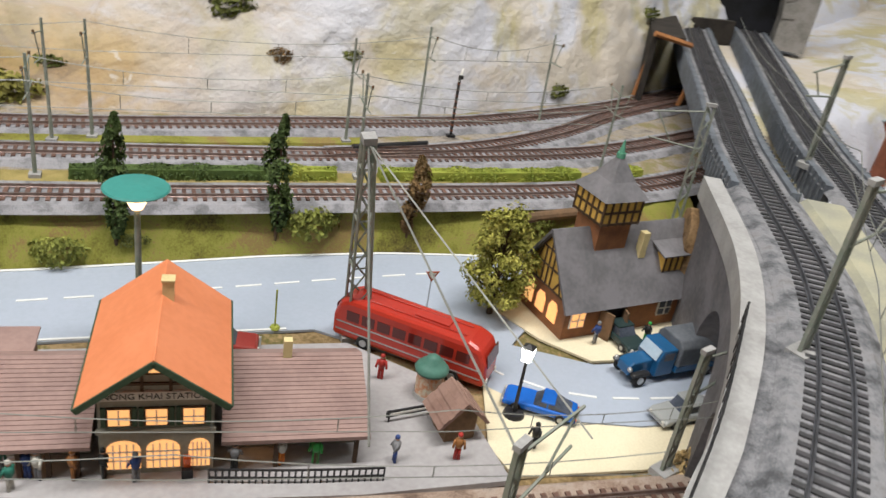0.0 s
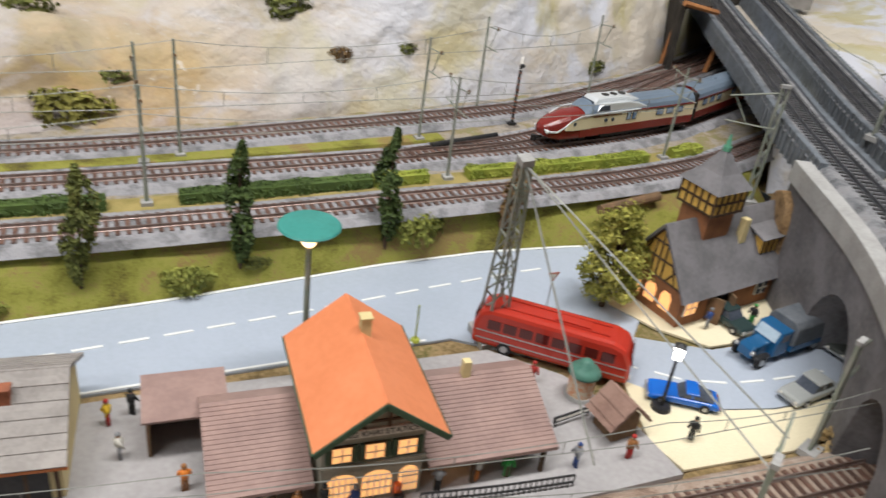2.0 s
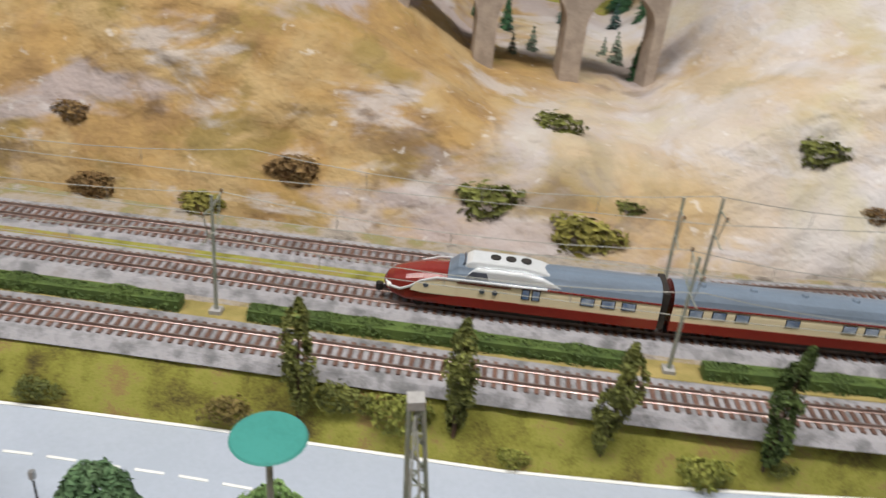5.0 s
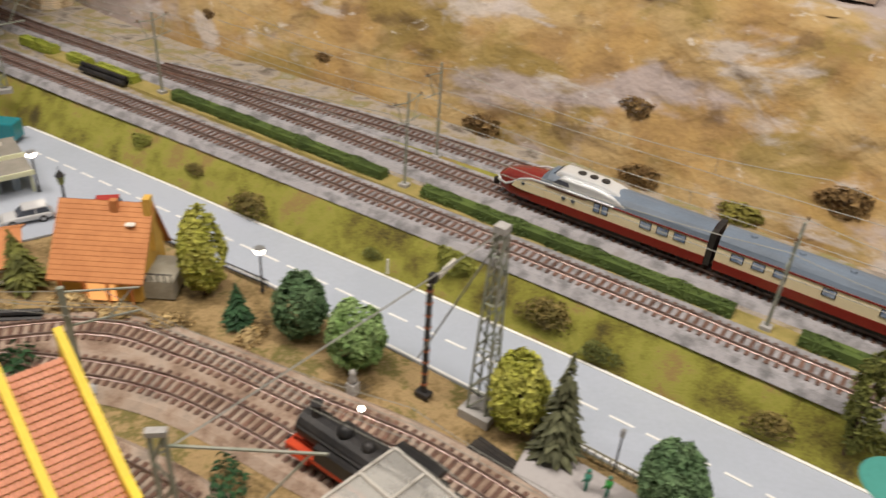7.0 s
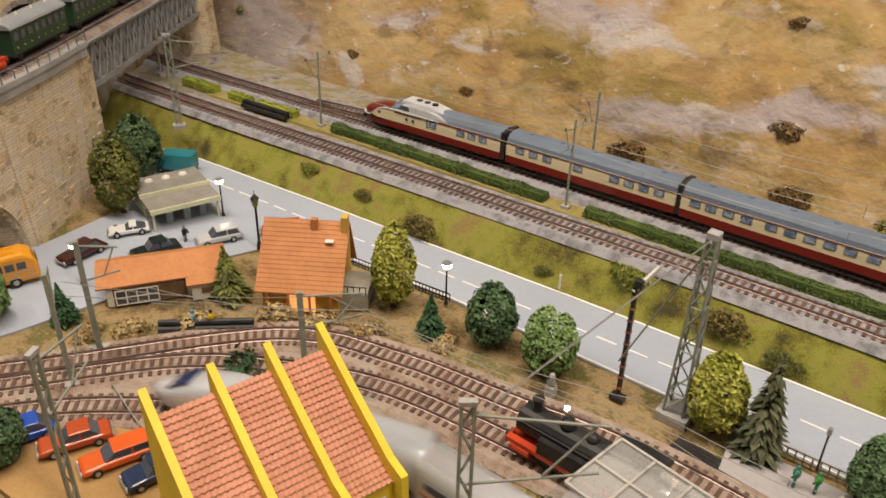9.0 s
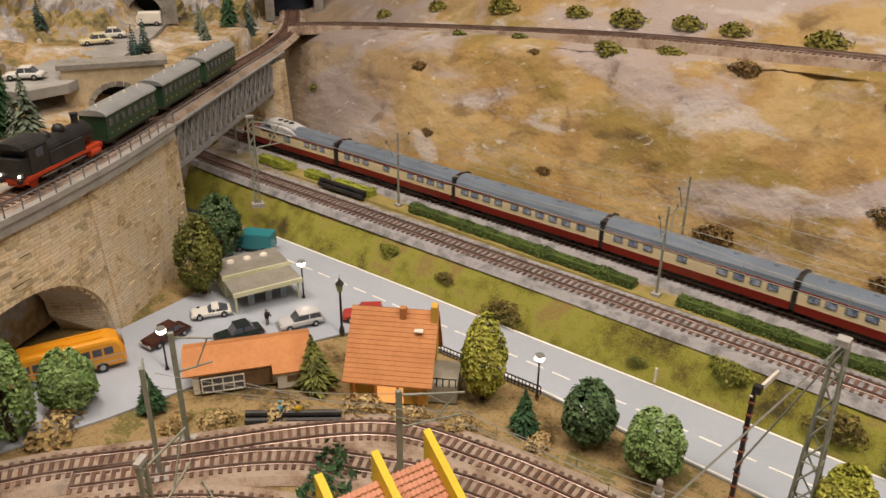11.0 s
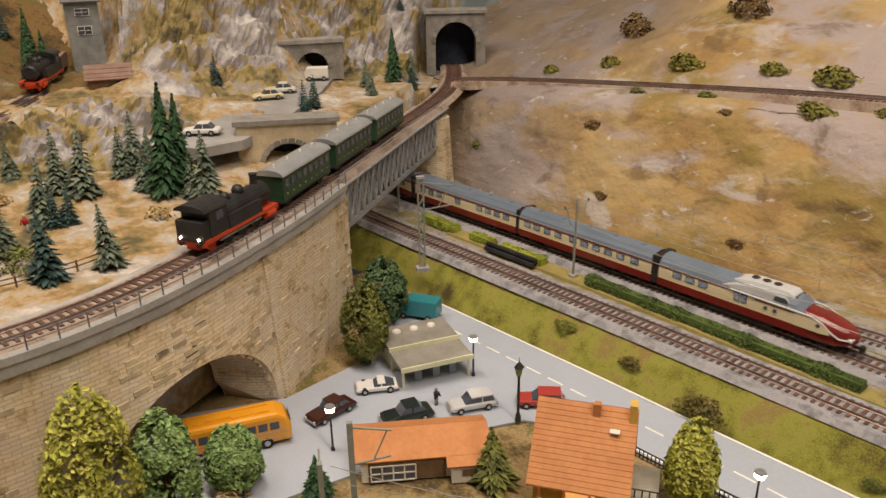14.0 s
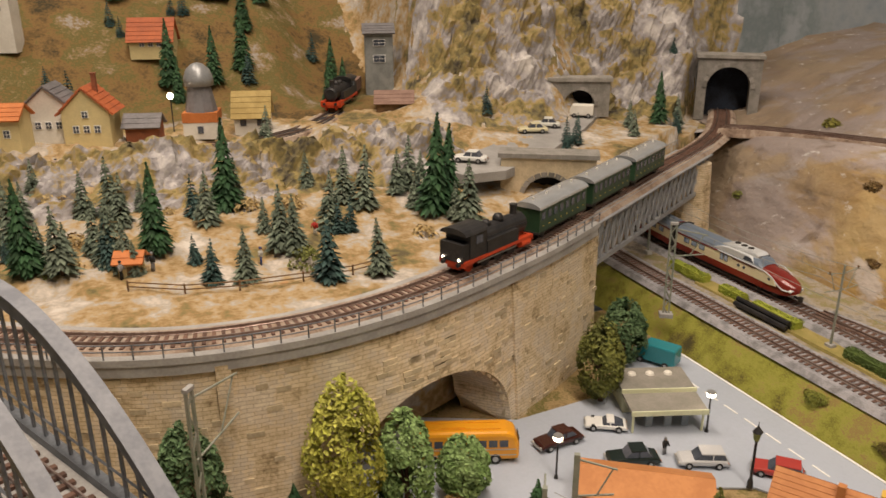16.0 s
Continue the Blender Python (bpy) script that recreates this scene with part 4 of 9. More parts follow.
    part("underframe", M().box(-0.03, 0.05, -0.0145, 0.0145, 0.004, 0.0085), CHASSIS, top)
    bogies(top, (-0.066, 0.074))
    return top


express = [power_car()]
first = middle_car(0)
express += [first, middle_car(1), copy_thing(first, Matrix()), None]
express[4] = copy_thing(express[2], Matrix())
express.append(copy_thing(express[0], Matrix()))

RAILTOP = 0.0046


def along(line, step):
    """A function that gives the place and heading at a distance along a line."""
    far = [0.0]
    for (a, _), (b, _) in zip(line, line[1:]):
        far.append(far[-1] + (b - a).length)
    xs = [[p[k] for p, _ in line] for k in range(3)]
    return lambda s: Vector([float(np.interp(s, far, c)) for c in xs]), far[-1]


e_at, e_len = along(line_through(T2[::-1], 0.01), 0.01)
# distance at which the line passes the place x = 0.083 on the straight
E0 = min((abs(e_at(s).x - 0.083), s) for s in np.arange(0, e_len, 0.002))[1]


def on_line(at, s, reach, z, flip=False):
    a, b = at(s - reach), at(s + reach)
    d = b - a
    yaw = math.degrees(math.atan2(d.y, d.x))
    p = (a + b) / 2
    return pose(p.x, p.y, p.z + z, 0, 0, yaw + (0 if flip else 180))


TICKS = [0.5 * k for k in range(33)]


TUNNEL = e_at(0.0) - e_at(0.02)


def express_rows(k):
    rows = []
    for t in TICKS:
        lead = E0 + 0.2045 * (t - 3.5)
        mid = lead - (0.1085 if k == 0 else 0.223 + 0.2125 * (k - 1) + 0.106 if k < 5 else 0.223 + 0.85 + 0.1145)
        m = on_line(lambda q: e_at(q) if q > 0 else e_at(0.0) + TUNNEL * (-q / 0.02), mid, 0.07, RAILTOP, flip=(k == 5))
        rows.append((t, m))
    return rows


# ---- plants ----
def leafmat(name, a, b):
    m = mat(name, a, b, rough=0.7, scale=60, fine=300, bump=0)
    nt = m.node_tree
    bsdf = nt.nodes["Principled BSDF"]
    geo, hsv, rng = nt.nodes.new("ShaderNodeNewGeometry"), nt.nodes.new("ShaderNodeHueSaturation"), nt.nodes.new("ShaderNodeMapRange")
    rng.inputs[3].default_value, rng.inputs[4].default_value = 0.7, 1.55
    nt.links.new(geo.outputs["Random Per Island"], rng.inputs[0])
    nt.links.new(rng.outputs[0], hsv.inputs["Value"])
    nt.links.new(bsdf.inputs["Base Color"].links[0].from_socket, hsv.inputs["Color"])
    nt.links.new(hsv.outputs[0], bsdf.inputs["Base Color"])
    return m


L_DARK = leafmat("dark_green_leaves", (0.055, 0.105, 0.045), (0.105, 0.17, 0.08))
L_GREEN = leafmat("light_green_leaves", (0.14, 0.235, 0.07), (0.23, 0.33, 0.13))
L_YELLOW = leafmat("yellow_green_leaves", (0.27, 0.28, 0.04), (0.42, 0.41, 0.09))
L_OLIVE = leafmat("olive_leaves", (0.09, 0.10, 0.025), (0.16, 0.17, 0.04))
L_BROWN = leafmat("brown_leaves", (0.13, 0.075, 0.03), (0.20, 0.13, 0.05))
L_FIR = leafmat("fir_needles", (0.02, 0.06, 0.025), (0.035, 0.09, 0.035))
L_BLUEFIR = leafmat("grey_green_fir_needles", (0.09, 0.12, 0.085), (0.15, 0.18, 0.13))
L_TAN = leafmat("dry_tan_scrub", (0.32, 0.22, 0.09), (0.45, 0.34, 0.17))
L_HEDGE = leafmat("hedge_leaves", (0.055, 0.085, 0.022), (0.085, 0.125, 0.03))
L_LIME = leafmat("lime_hedge_leaves", (0.20, 0.24, 0.03), (0.30, 0.32, 0.05))
BARK = mat("brown_bark", (0.10, 0.06, 0.035), (0.06, 0.04, 0.025), rough=0.9, scale=80)


def leaf(m, p, out, size):
    """One small folded leaf at p, facing roughly outwards."""
    n = (Vector(out) + Vector((random.gauss(0, 0.5), random.gauss(0, 0.5), random.gauss(0, 0.5)))).normalized()
    t = n.orthogonal().normalized()
    t = (Matrix.Rotation(random.uniform(0, 6.28), 3, n) @ t).normalized()
    b = n.cross(t)
    p, s = Vector(p), size * random.uniform(0.6, 1.3)
    m.add([p - t * s, p + b * s * 0.55 + n * s * 0.2, p + t * s, p - b * s * 0.55 + n * s * 0.2], [(0, 1, 2), (0, 2, 3)])


def round_tree(name, label, leaves, h, w, n=4200, size=0.0026, clear=0.06):
    top = thing(name, label, "tree", group="trees of the layout")
    trunk = M()
    trunk.rod((0, 0, -0.002), (0, 0, h * 0.55), w * 0.07, 7, r1=w * 0.03)
    for k in range(6):
        a, z = k * 1.05, h * random.uniform(0.25, 0.5)
        trunk.rod((0, 0, z), (math.cos(a) * w * 0.3, math.sin(a) * w * 0.3, z + h * 0.2), w * 0.025, 5, r1=w * 0.01)
    part("trunk", trunk, BARK, top)
    crown = M()
    c, rz = h * (clear + 1) / 2, h * (1 - clear) / 2
    clumps = [(random.uniform(0, 6.28), random.uniform(-0.95, 0.97)) for _ in range(70)]
    for k in range(n):
        a, u = random.choice(clumps)
        a, u = a + random.gauss(0, 0.28), max(-1, min(1, u + random.gauss(0, 0.14)))
        egg = math.sqrt(max(0.0, 1 - u * u)) * (1.08 - 0.22 * u)
        r = random.uniform(0.82, 1.02) + 0.05 * math.sin(5 * a + 7 * u)
        d = Vector((math.cos(a) * egg, math.sin(a) * egg, u))
        leaf(crown, (d.x * w / 2 * r, d.y * w / 2 * r, c + d.z * rz * r), (d.x, d.y, d.z + 0.25), size)
    part("crown", crown, leaves, top)
    return top


def fir_tree(name, label, needles, h, w, tiers=20):
    top = thing(name, label, "fir tree", group="firs of the layout")
    part("trunk", M().rod((0, 0, -0.003), (0, 0, h * 0.9), w * 0.05, 6, r1=w * 0.008), BARK, top)
    crown = M()
    for k in range(tiers):
        f = k / (tiers - 1)
        z, r = h * (0.10 + 0.86 * f), w / 2 * (1 - f) ** 0.85 + w * 0.02
        for j in range(max(6, int(20 * (1 - f) + 5))):
            a = random.uniform(0, 6.28)
            rr = r * random.uniform(0.75, 1.12)
            tip = Vector((math.cos(a) * rr, math.sin(a) * rr, z - h * 0.045 * random.uniform(0.4, 1.4)))
            side = Vector((-math.sin(a), math.cos(a), 0)) * (w * 0.035 + rr * 0.13)
            base, mid = Vector((0, 0, z + h * 0.02)), Vector((math.cos(a) * rr * 0.55, math.sin(a) * rr * 0.55, z + h * 0.004))
            crown.add([base, mid + side, tip, mid - side, mid + Vector((0, 0, h * 0.016))], [(0, 1, 4), (1, 2, 4), (2, 3, 4), (3, 0, 4)])
    part("crown", crown, needles, top)
    return top


def bush(name, label, leaves, w, d, h, n=260, size=0.003, category="bush"):
    m = M()
    for k in range(n):
        a, u = random.uniform(0, 6.28), random.uniform(0, 1)
        e = math.sqrt(1 - u * u) * random.uniform(0.6, 1.05) * (1 + 0.2 * math.sin(3 * a + w * 900))
        leaf(m, (math.cos(a) * e * w / 2, math.sin(a) * e * d / 2, u * h * random.uniform(0.7, 1.05)), (math.cos(a), math.sin(a), u + 0.4), size)
    ob = part(name, m, leaves)
    return tagged(ob, label, category, "bushes of the layout")


def hedge(x0, x1, z, leaves, label):
    m = M()
    m.sweep([(Vector((x, between(x), z)), Vector((1, 0, 0))) for x in lin(x0, x1, 8)], [(-0.0062, 0), (0.0062, 0), (0.0062, 0.0112), (-0.0062, 0.0112)])
    for k in range(int((x1 - x0) / 0.32 * 4200)):
        x, a = random.uniform(x0, x1), random.uniform(-0.3, 3.44)
        bulge = 1 + 0.12 * math.sin(x * 160) + 0.1 * math.sin(x * 71)
        leaf(m, (x, between(x) + math.cos(a) * 0.0078 * bulge, z + 0.003 + math.sin(a) * 0.0100 * bulge), (0, math.cos(a), math.sin(a)), 0.0015)
    return tagged(part("hedge", m, leaves), label, "hedge", "hedges between the tracks")


for x0, x1 in ((-1.06, -0.74), (-0.69, -0.375), (-0.322, -0.03), (0.025, 0.19)):
    hedge(x0, x1, BEDZ - 0.003, L_HEDGE, "trimmed dark green hedge between the main tracks")
for x0, x1 in ((0.192, 0.245), (0.286, 0.50), (0.535, 0.58), (-1.20, -1.13), (-1.26, -1.22), (-1.36, -1.29)):
    hedge(x0, x1, BEDZ - 0.003, L_LIME, "trimmed yellow-green hedge between the main tracks")
# grass between the tracks
def strip(name, ctrl, w, h, material, label):
    ob = part(name, M().sweep(line_through(ctrl, 0.02), [(-w, -0.003), (w, -0.003), (w * 0.9, h), (-w * 0.9, h)]), material)
    return tagged(ob, label, "grass strip", kind="structure")


OCHRE = mat("ochre_turf", (0.38, 0.30, 0.11), (0.26, 0.22, 0.07), rough=0.95, scale=50, fine=700, bump=0.5)
strip("verge", [(x, between(x), BEDZ - 0.002) for x in lin(-1.3, 0.58, 12)], 0.0125, 0.0012, OCHRE, "ochre turf under the hedge")
strip("verge", [(-0.85, 0.691, BEDZ - 0.002), (-0.45, 0.695, BEDZ - 0.002), (-0.1, 0.691, BEDZ - 0.002), (0.1, 0.700, BEDZ - 0.002), (0.3, 0.716, BEDZ - 0.002)], 0.009, 0.0015, GRASS, "narrow strip of grass between the rear tracks")

def airy_tree(name, label, leaves, h, w):
    """A ragged tree of separate leaf clumps on bent limbs, with gaps between them."""
    top = thing(name, label, "tree", group="trees of the layout")
    trunk, crown = M(), M()
    trunk.rod((0, 0, -0.002), (0.002, 0, h * 0.8), w * 0.05, 7, r1=w * 0.015)
    for k in range(58):
        f = random.uniform(0.18, 1.0)
        reach = w / 2 * float(np.interp(f, [0.2, 0.4, 0.7, 1.0], [0.6, 1.0, 0.8, 0.15])) * random.uniform(0.5, 1.1)
        a = k * 2.4
        tip = Vector((math.cos(a) * reach, math.sin(a) * reach, h * f))
        trunk.rod((0, 0, h * max(0.15, f - 0.22)), tip, w * 0.014, 4, r1=w * 0.006)
        size = random.uniform(0.007, 0.0115)
        for j in range(110):
            d = Vector((random.gauss(0, 1), random.gauss(0, 1), random.gauss(0, 0.7))).normalized()
            leaf(crown, tip + d * size * random.uniform(0.4, 1.0), d + Vector((0, 0, 0.4)), 0.0019)
    part("trunk", trunk, BARK, top)
    part("crown", crown, leaves, top)
    return top


# trees by the road
spots = [
    (round_tree, "round_tree", "tall yellow-green leafy model tree by the road", L_YELLOW, 0.088, 0.037, [(-0.778, 0.405)]),
    (round_tree, "round_tree", "round dark green model tree by the road", L_DARK, 0.063, 0.041, [(-0.673, 0.414), (-0.352, 0.425), (-0.197, 0.403)]),
    (round_tree, "round_tree", "round light green model tree by the road", L_GREEN, 0.064, 0.043, [(-0.611, 0.414), (-0.255, 0.425), (-1.045, 0.15), (-0.315, 0.39)]),
    (round_tree, "round_tree", "round yellow-green model tree beside the pylon", L_YELLOW, 0.074, 0.040, [(-0.472, 0.430)]),
    (round_tree, "round_tree", "big yellow-green tree before the stone viaduct", L_YELLOW, 0.148, 0.060, [(-1.045, 0.038)]),
    (round_tree, "round_tree", "green leafy tree before the stone viaduct", L_GREEN, 0.105, 0.046, [(-1.04, 0.093)]),
    (round_tree, "round_tree", "dark green leafy tree at the foot of the viaduct", L_DARK, 0.125, 0.050, [(-1.055, -0.078)]),
    (round_tree, "round_tree", "dark green bushy tree behind the petrol station", L_DARK, 0.085, 0.050, [(-1.205, 0.425)]),
    (round_tree, "round_tree", "ragged olive tree beside the stone pier", L_OLIVE, 0.100, 0.046, [(-1.140, 0.352)]),
    (airy_tree, "leafy_tree", "airy yellow-green tree beside the half-timbered house", leafmat("mustard_leaves", (0.20, 0.20, 0.03), (0.36, 0.33, 0.07)), 0.094, 0.056, [(0.343, 0.450)]),
    (fir_tree, "fir_tree", "dark olive fir tree at the platform", leafmat("grey_olive_needles", (0.07, 0.075, 0.04), (0.11, 0.115, 0.06)), 0.100, 0.042, [(-0.436, 0.422)]),
    (round_tree, "round_tree", "low dark green tree beside the car park", L_DARK, 0.045, 0.048, [(-0.872, 0.068)]),
    (fir_tree, "fir_tree", "small dark fir tree in a garden", L_FIR, 0.045, 0.030, [(-0.722, 0.391), (-0.992, 0.195), (-1.065, 0.0)]),
    (fir_tree, "fir_tree", "bushy olive conifer between the houses", L_OLIVE, 0.062, 0.042, [(-0.905, 0.315)]),
]
for maker, name, label, leaves, h, w, places in spots:
    first_tree = maker(name, label, leaves, h, w)
    for k, (x, y) in enumerate(places):
        m = pose(x, y, 0.0535, random.uniform(-3, 3), random.uniform(-3, 3), random.uniform(0, 360))
        if k == 0:
            first_tree.matrix_basis = m
        else:
            copy_thing(first_tree, m)


def poplar(label, leaves, h, w):
    """A slim ragged column of foliage, widest above the middle."""
    top = thing("poplar", label, "tree", group="poplars on the bank")
    part("trunk", M().rod((0, 0, -0.006), (0, 0, h * 0.8), w * 0.07, 6, r1=w * 0.03), BARK, top)
    crown = M()
    clumps = [(random.uniform(0, 6.28), random.uniform(0.05, 0.98), random.uniform(0.6, 1.15)) for _ in range(46)]
    for k in range(2600):
        a, u, out = random.choice(clumps)
        a, u = a + random.gauss(0, 0.35), max(0.02, min(1.0, u + random.gauss(0, 0.035)))
        r = w / 2 * float(np.interp(u, [0, 0.12, 0.35, 0.62, 0.85, 1.0], [0.30, 0.60, 0.92, 1.0, 0.66, 0.16])) * out * random.uniform(0.55, 1.0)
        sway = 0.10 * w * math.sin(u * 7)
        leaf(crown, (math.cos(a) * r + sway, math.sin(a) * r, 0.02 * h + u * h * 0.98), (math.cos(a), math.sin(a), 0.5), 0.0021)
    part("crown", crown, leaves, top)
    return top


pop = poplar("slim dark green poplar on the grassy bank", leafmat("dark_olive_leaves", (0.045, 0.07, 0.018), (0.08, 0.115, 0.03)), 0.106, 0.023)
pop2 = poplar("slim olive poplar on the grassy bank", L_OLIVE, 0.098, 0.025)
pop3 = poplar("slim brown poplar on the grassy bank", L_BROWN, 0.076, 0.020)
for ob, xs in ((pop2, (-0.155, -0.052, -0.265)), (pop, (0.062, 0.185)), (pop3, (0.300,))):
    for k, x in enumerate(xs):
        bx, by, bz = bank_point(x, 0.38)
        m = pose(bx, by, bz - 0.002, 0, random.uniform(-5, 3), random.uniform(0, 360))
        if k:
            copy_thing(ob, m)
        else:
            ob.matrix_basis = m

protos = [bush("bush", "low olive bush on the grassy bank", L_OLIVE, 0.044, 0.024, 0.018, 420, 0.0022), bush("bush", "low yellow-green bush on the grassy bank", leafmat("mossy_leaves", (0.15, 0.165, 0.03), (0.22, 0.23, 0.045)), 0.042, 0.024, 0.018, 420, 0.0022), bush("bush", "low brown-green bush on the grassy bank", leafmat("brown_green_leaves", (0.11, 0.09, 0.025), (0.17, 0.13, 0.04)), 0.046, 0.026, 0.018, 420, 0.0022)]
for kind, x, f, s in [(1, -1.02, 0.65, 0.7), (2, -0.843, 0.25, 1.1), (1, -0.606, 0.75, 1.0), (2, -0.508, 0.5, 1.15), (0, -0.455, 0.25, 0.8), (2, -0.315, 0.3, 0.9), (0, -0.236, 0.7, 1.0), (1, -0.196, 0.6, 1.2), (1, -0.112, 0.2, 0.6), (1, 0.021, 0.25, 1.0), (0, 0.074, 0.4, 0.5), (1, 0.214, 0.6, 1.25), (1, 0.424, 0.6, 0.9), (0, -0.69, 0.3, 0.5), (2, -0.93, 0.5, 0.6)]:
    ob = protos[kind].copy()
    scene.collection.objects.link(ob)
    bx, by, bz = bank_point(x, f)
    ob.matrix_basis = pose(bx, by, bz - 0.003, 30, 0, random.uniform(-10, 10)) @ Matrix.Diagonal((s, s, s, 1))
for ob in protos:
    bpy.data.objects.remove(ob)

# scrub on the rock
rock_scrub = [bush("bush", "tuft of brown scrub clinging to the rock", L_BROWN, 0.034, 0.020, 0.020, 420, 0.0022), bush("bush", "tuft of olive scrub clinging to the rock", L_OLIVE, 0.036, 0.022, 0.018), bush("bush", "tuft of dry olive scrub on the ledge", leafmat("dry_olive_leaves", (0.14, 0.13, 0.025), (0.24, 0.22, 0.05)), 0.036, 0.022, 0.014, 420, 0.0024)]
def rock_at(x, z):
    """A place on the rock face at that height."""
    best = min((abs(rock_place(x, v)[2] - z), v) for v in lin(0.05, 0.62, 120))[1]
    return Vector(rock_place(x, best))


for x, z, kind, s in [(-1.244, 0.216, 0, 1.0), (-1.179, 0.138, 0, 0.8), (-0.762, 0.275, 0, 1.3), (-0.954, 0.274, 2, 1.5), (-1.107, 0.27, 1, 0.9), (-1.056, 0.261, 0, 0.7), (-1.209, 0.264, 1, 0.9), (-0.87, 0.28, 2, 1.2), (-1.461, 0.153, 1, 0.9), (-0.972, 0.124, 0, 0.8), (-0.585, 0.267, 0, 0.8), (-0.557, 0.162, 0, 1.3), (-0.724, 0.082, 0, 1.6), (-0.527, 0.091, 0, 1.5), (-0.417, 0.098, 2, 1.5), (-0.334, 0.138, 0, 1.6), (-0.147, 0.123, 1, 2.0), (-0.057, 0.11, 2, 2.2), (-0.012, 0.129, 1, 0.9), (0.165, 0.192, 1, 1.5), (0.218, 0.151, 0, 0.9), (0.296, 0.154, 1, 0.8), (-0.085, 0.186, 1, 1.5), (0.593, 0.112, 1, 1.0), (0.78, 0.201, 1, 1.0)]:
    ob = rock_scrub[kind].copy()
    scene.collection.objects.link(ob)
    ob.matrix_basis = Matrix.Translation(rock_at(x, z) + Vector((0, 0.004, -0.004))) @ pose(0, 0, 0, 30, 0, random.uniform(-12, 12)) @ Matrix.Diagonal((s, s * 0.8, s * 0.85, 1))
for x, y, dz, s in [(-1.45, 0.97, 0.0, 0.8), (-1.335, 0.985, 0, 0.9), (-1.197, 0.985, 0, 1.2), (-1.058, 0.985, 0, 0.9), (-0.974, 0.985, 0, 1.3), (-0.883, 0.985, 0, 1), (-0.818, 0.985, 0, 0.9), (-0.7, 0.985, 0, 1.2), (-1.35, 1.07, 0, 1.4), (-1.17, 1.10, 0, 1.5), (-0.85, 1.09, 0, 1.4), (-0.6, 1.05, 0, 1.5)]:
    v = min((abs(rock_place(x, v)[1] - y), v) for v in lin(0.3, 0.98, 140))[1]
    ob = rock_scrub[2 if y < 1 else 0].copy()
    scene.collection.objects.link(ob)
    ob.matrix_basis = Matrix.Translation(Vector(rock_place(x, v)) + Vector((0, 0, -0.003))) @ Matrix.Diagonal((1.35 * s, 1.2 * s, 1.3 * s, 1))
for ob in rock_scrub:
    bpy.data.objects.remove(ob)

scrub = bush("scrub", "dry tan scrub along the garden", L_TAN, 0.05, 0.026, 0.02)
scrub2 = bush("scrub", "dark green low bush beside the track", L_FIR, 0.07, 0.03, 0.018)
for k, (ob, x, y, s) in enumerate([(scrub, -0.845, 0.318, 1), (scrub, -0.805, 0.335, 0.9), (scrub, -0.765, 0.352, 0.8), (scrub, -0.93, 0.222, 0.8), (scrub, -0.895, 0.265, 0.9), (scrub, -0.70, 0.385, 0.7), (scrub, -0.955, 0.195, 0.7), (scrub, -1.02, 0.12, 1.2), (scrub2, -0.80, 0.232, 1.35), (scrub2, -0.60, 0.262, 0.9), (scrub2, -0.52, 0.275, 0.7), (scrub, -0.88, 0.385, 0.9), (scrub2, -0.15, 0.40, 0.5), (scrub, 0.415, 0.262, 0.9), (scrub2, 0.44, 0.268, 0.7), (scrub2, 0.475, 0.272, 0.7)]):
    o = ob.copy()
    scene.collection.objects.link(o)
    o.matrix_basis = pose(x, y, 0.053, 0, 0, 30 + 11 * k) @ Matrix.Diagonal((s, s, s, 1))
for ob in (scrub, scrub2):
    bpy.data.objects.remove(ob)

# ---- wooded hill, village and mountain behind the stone viaduct ----
UPX = line_through(UPLINE, 0.01)


def hill_edge(y):
    return float(np.interp(y, [p.y for p, _ in UPX], [p.x for p, _ in UPX]))


def ramp01(a, b, x):
    t = max(0.0, min(1.0, (x - a) / (b - a)))
    return t * t * (3 - 2 * t)


def portal_gap(x, y):
    """0 on the line through the tunnel portal, 1 away from it."""
    t = max(0.0, min(1.0, ((x + 1.60) * -0.14 + (y - 0.86) * 0.14) / 0.0392))
    return ramp01(0.062, 0.092, math.hypot(x + 1.60 + 0.14 * t, y - 0.86 - 0.14 * t))


def hill_z(x, y, d):
    z = 0.2145 + 0.012 * ramp01(0.05, 0.35, d) + rough_at(x, y, 0, 0.10, 0.008) * ramp01(0.03, 0.1, d)
    town = max(1 - ramp01(0.30, 0.45, y), ramp01(1.66, 1.74, -x) * (1 - ramp01(0.40, 0.52, y)))
    z += town * (0.045 * ramp01(1.50, 1.62, -x - 0.10 * ramp01(0.1, 0.3, y) * 0) + 0.20 * ramp01(1.80, 2.20, -x - 0.12 * ramp01(0.15, 0.28, y)))
    hills = ramp01(0.30, 0.42, y)
    z += hills * (0.030 * ramp01(1.38, 1.50, -x) + 0.30 * ramp01(0.36, 0.46, y) * ramp01(1.70, 1.93, -x + 0.05 * math.sin(y * 14)))
    wild = ramp01(1.50, 1.60, -x) * (1 - ramp01(1.62, 1.70, -x)) * town + ramp01(0.36, 0.46, y) * ramp01(1.68, 1.76, -x)
    z += wild * (rough_at(x, y, 1, 0.07, 0.03) + rough_at(x, y, 2, 0.02, 0.012))
    z += rough_at(x, y, 4, 0.02, 0.003) * ramp01(0.03, 0.08, d)
    g = portal_gap(x, y)
    return z * g + min(z, 0.214) * (1 - g)


def hill_place(y, d):
    e = hill_edge(y) - (0.030 if y < 0.36 else 0.030 + 0.03 * ramp01(0.36, 0.5, y))
    if d < 0:
        return (e, y, 0.06)
    x = e - d
    return (x, y, hill_z(x, y, d))


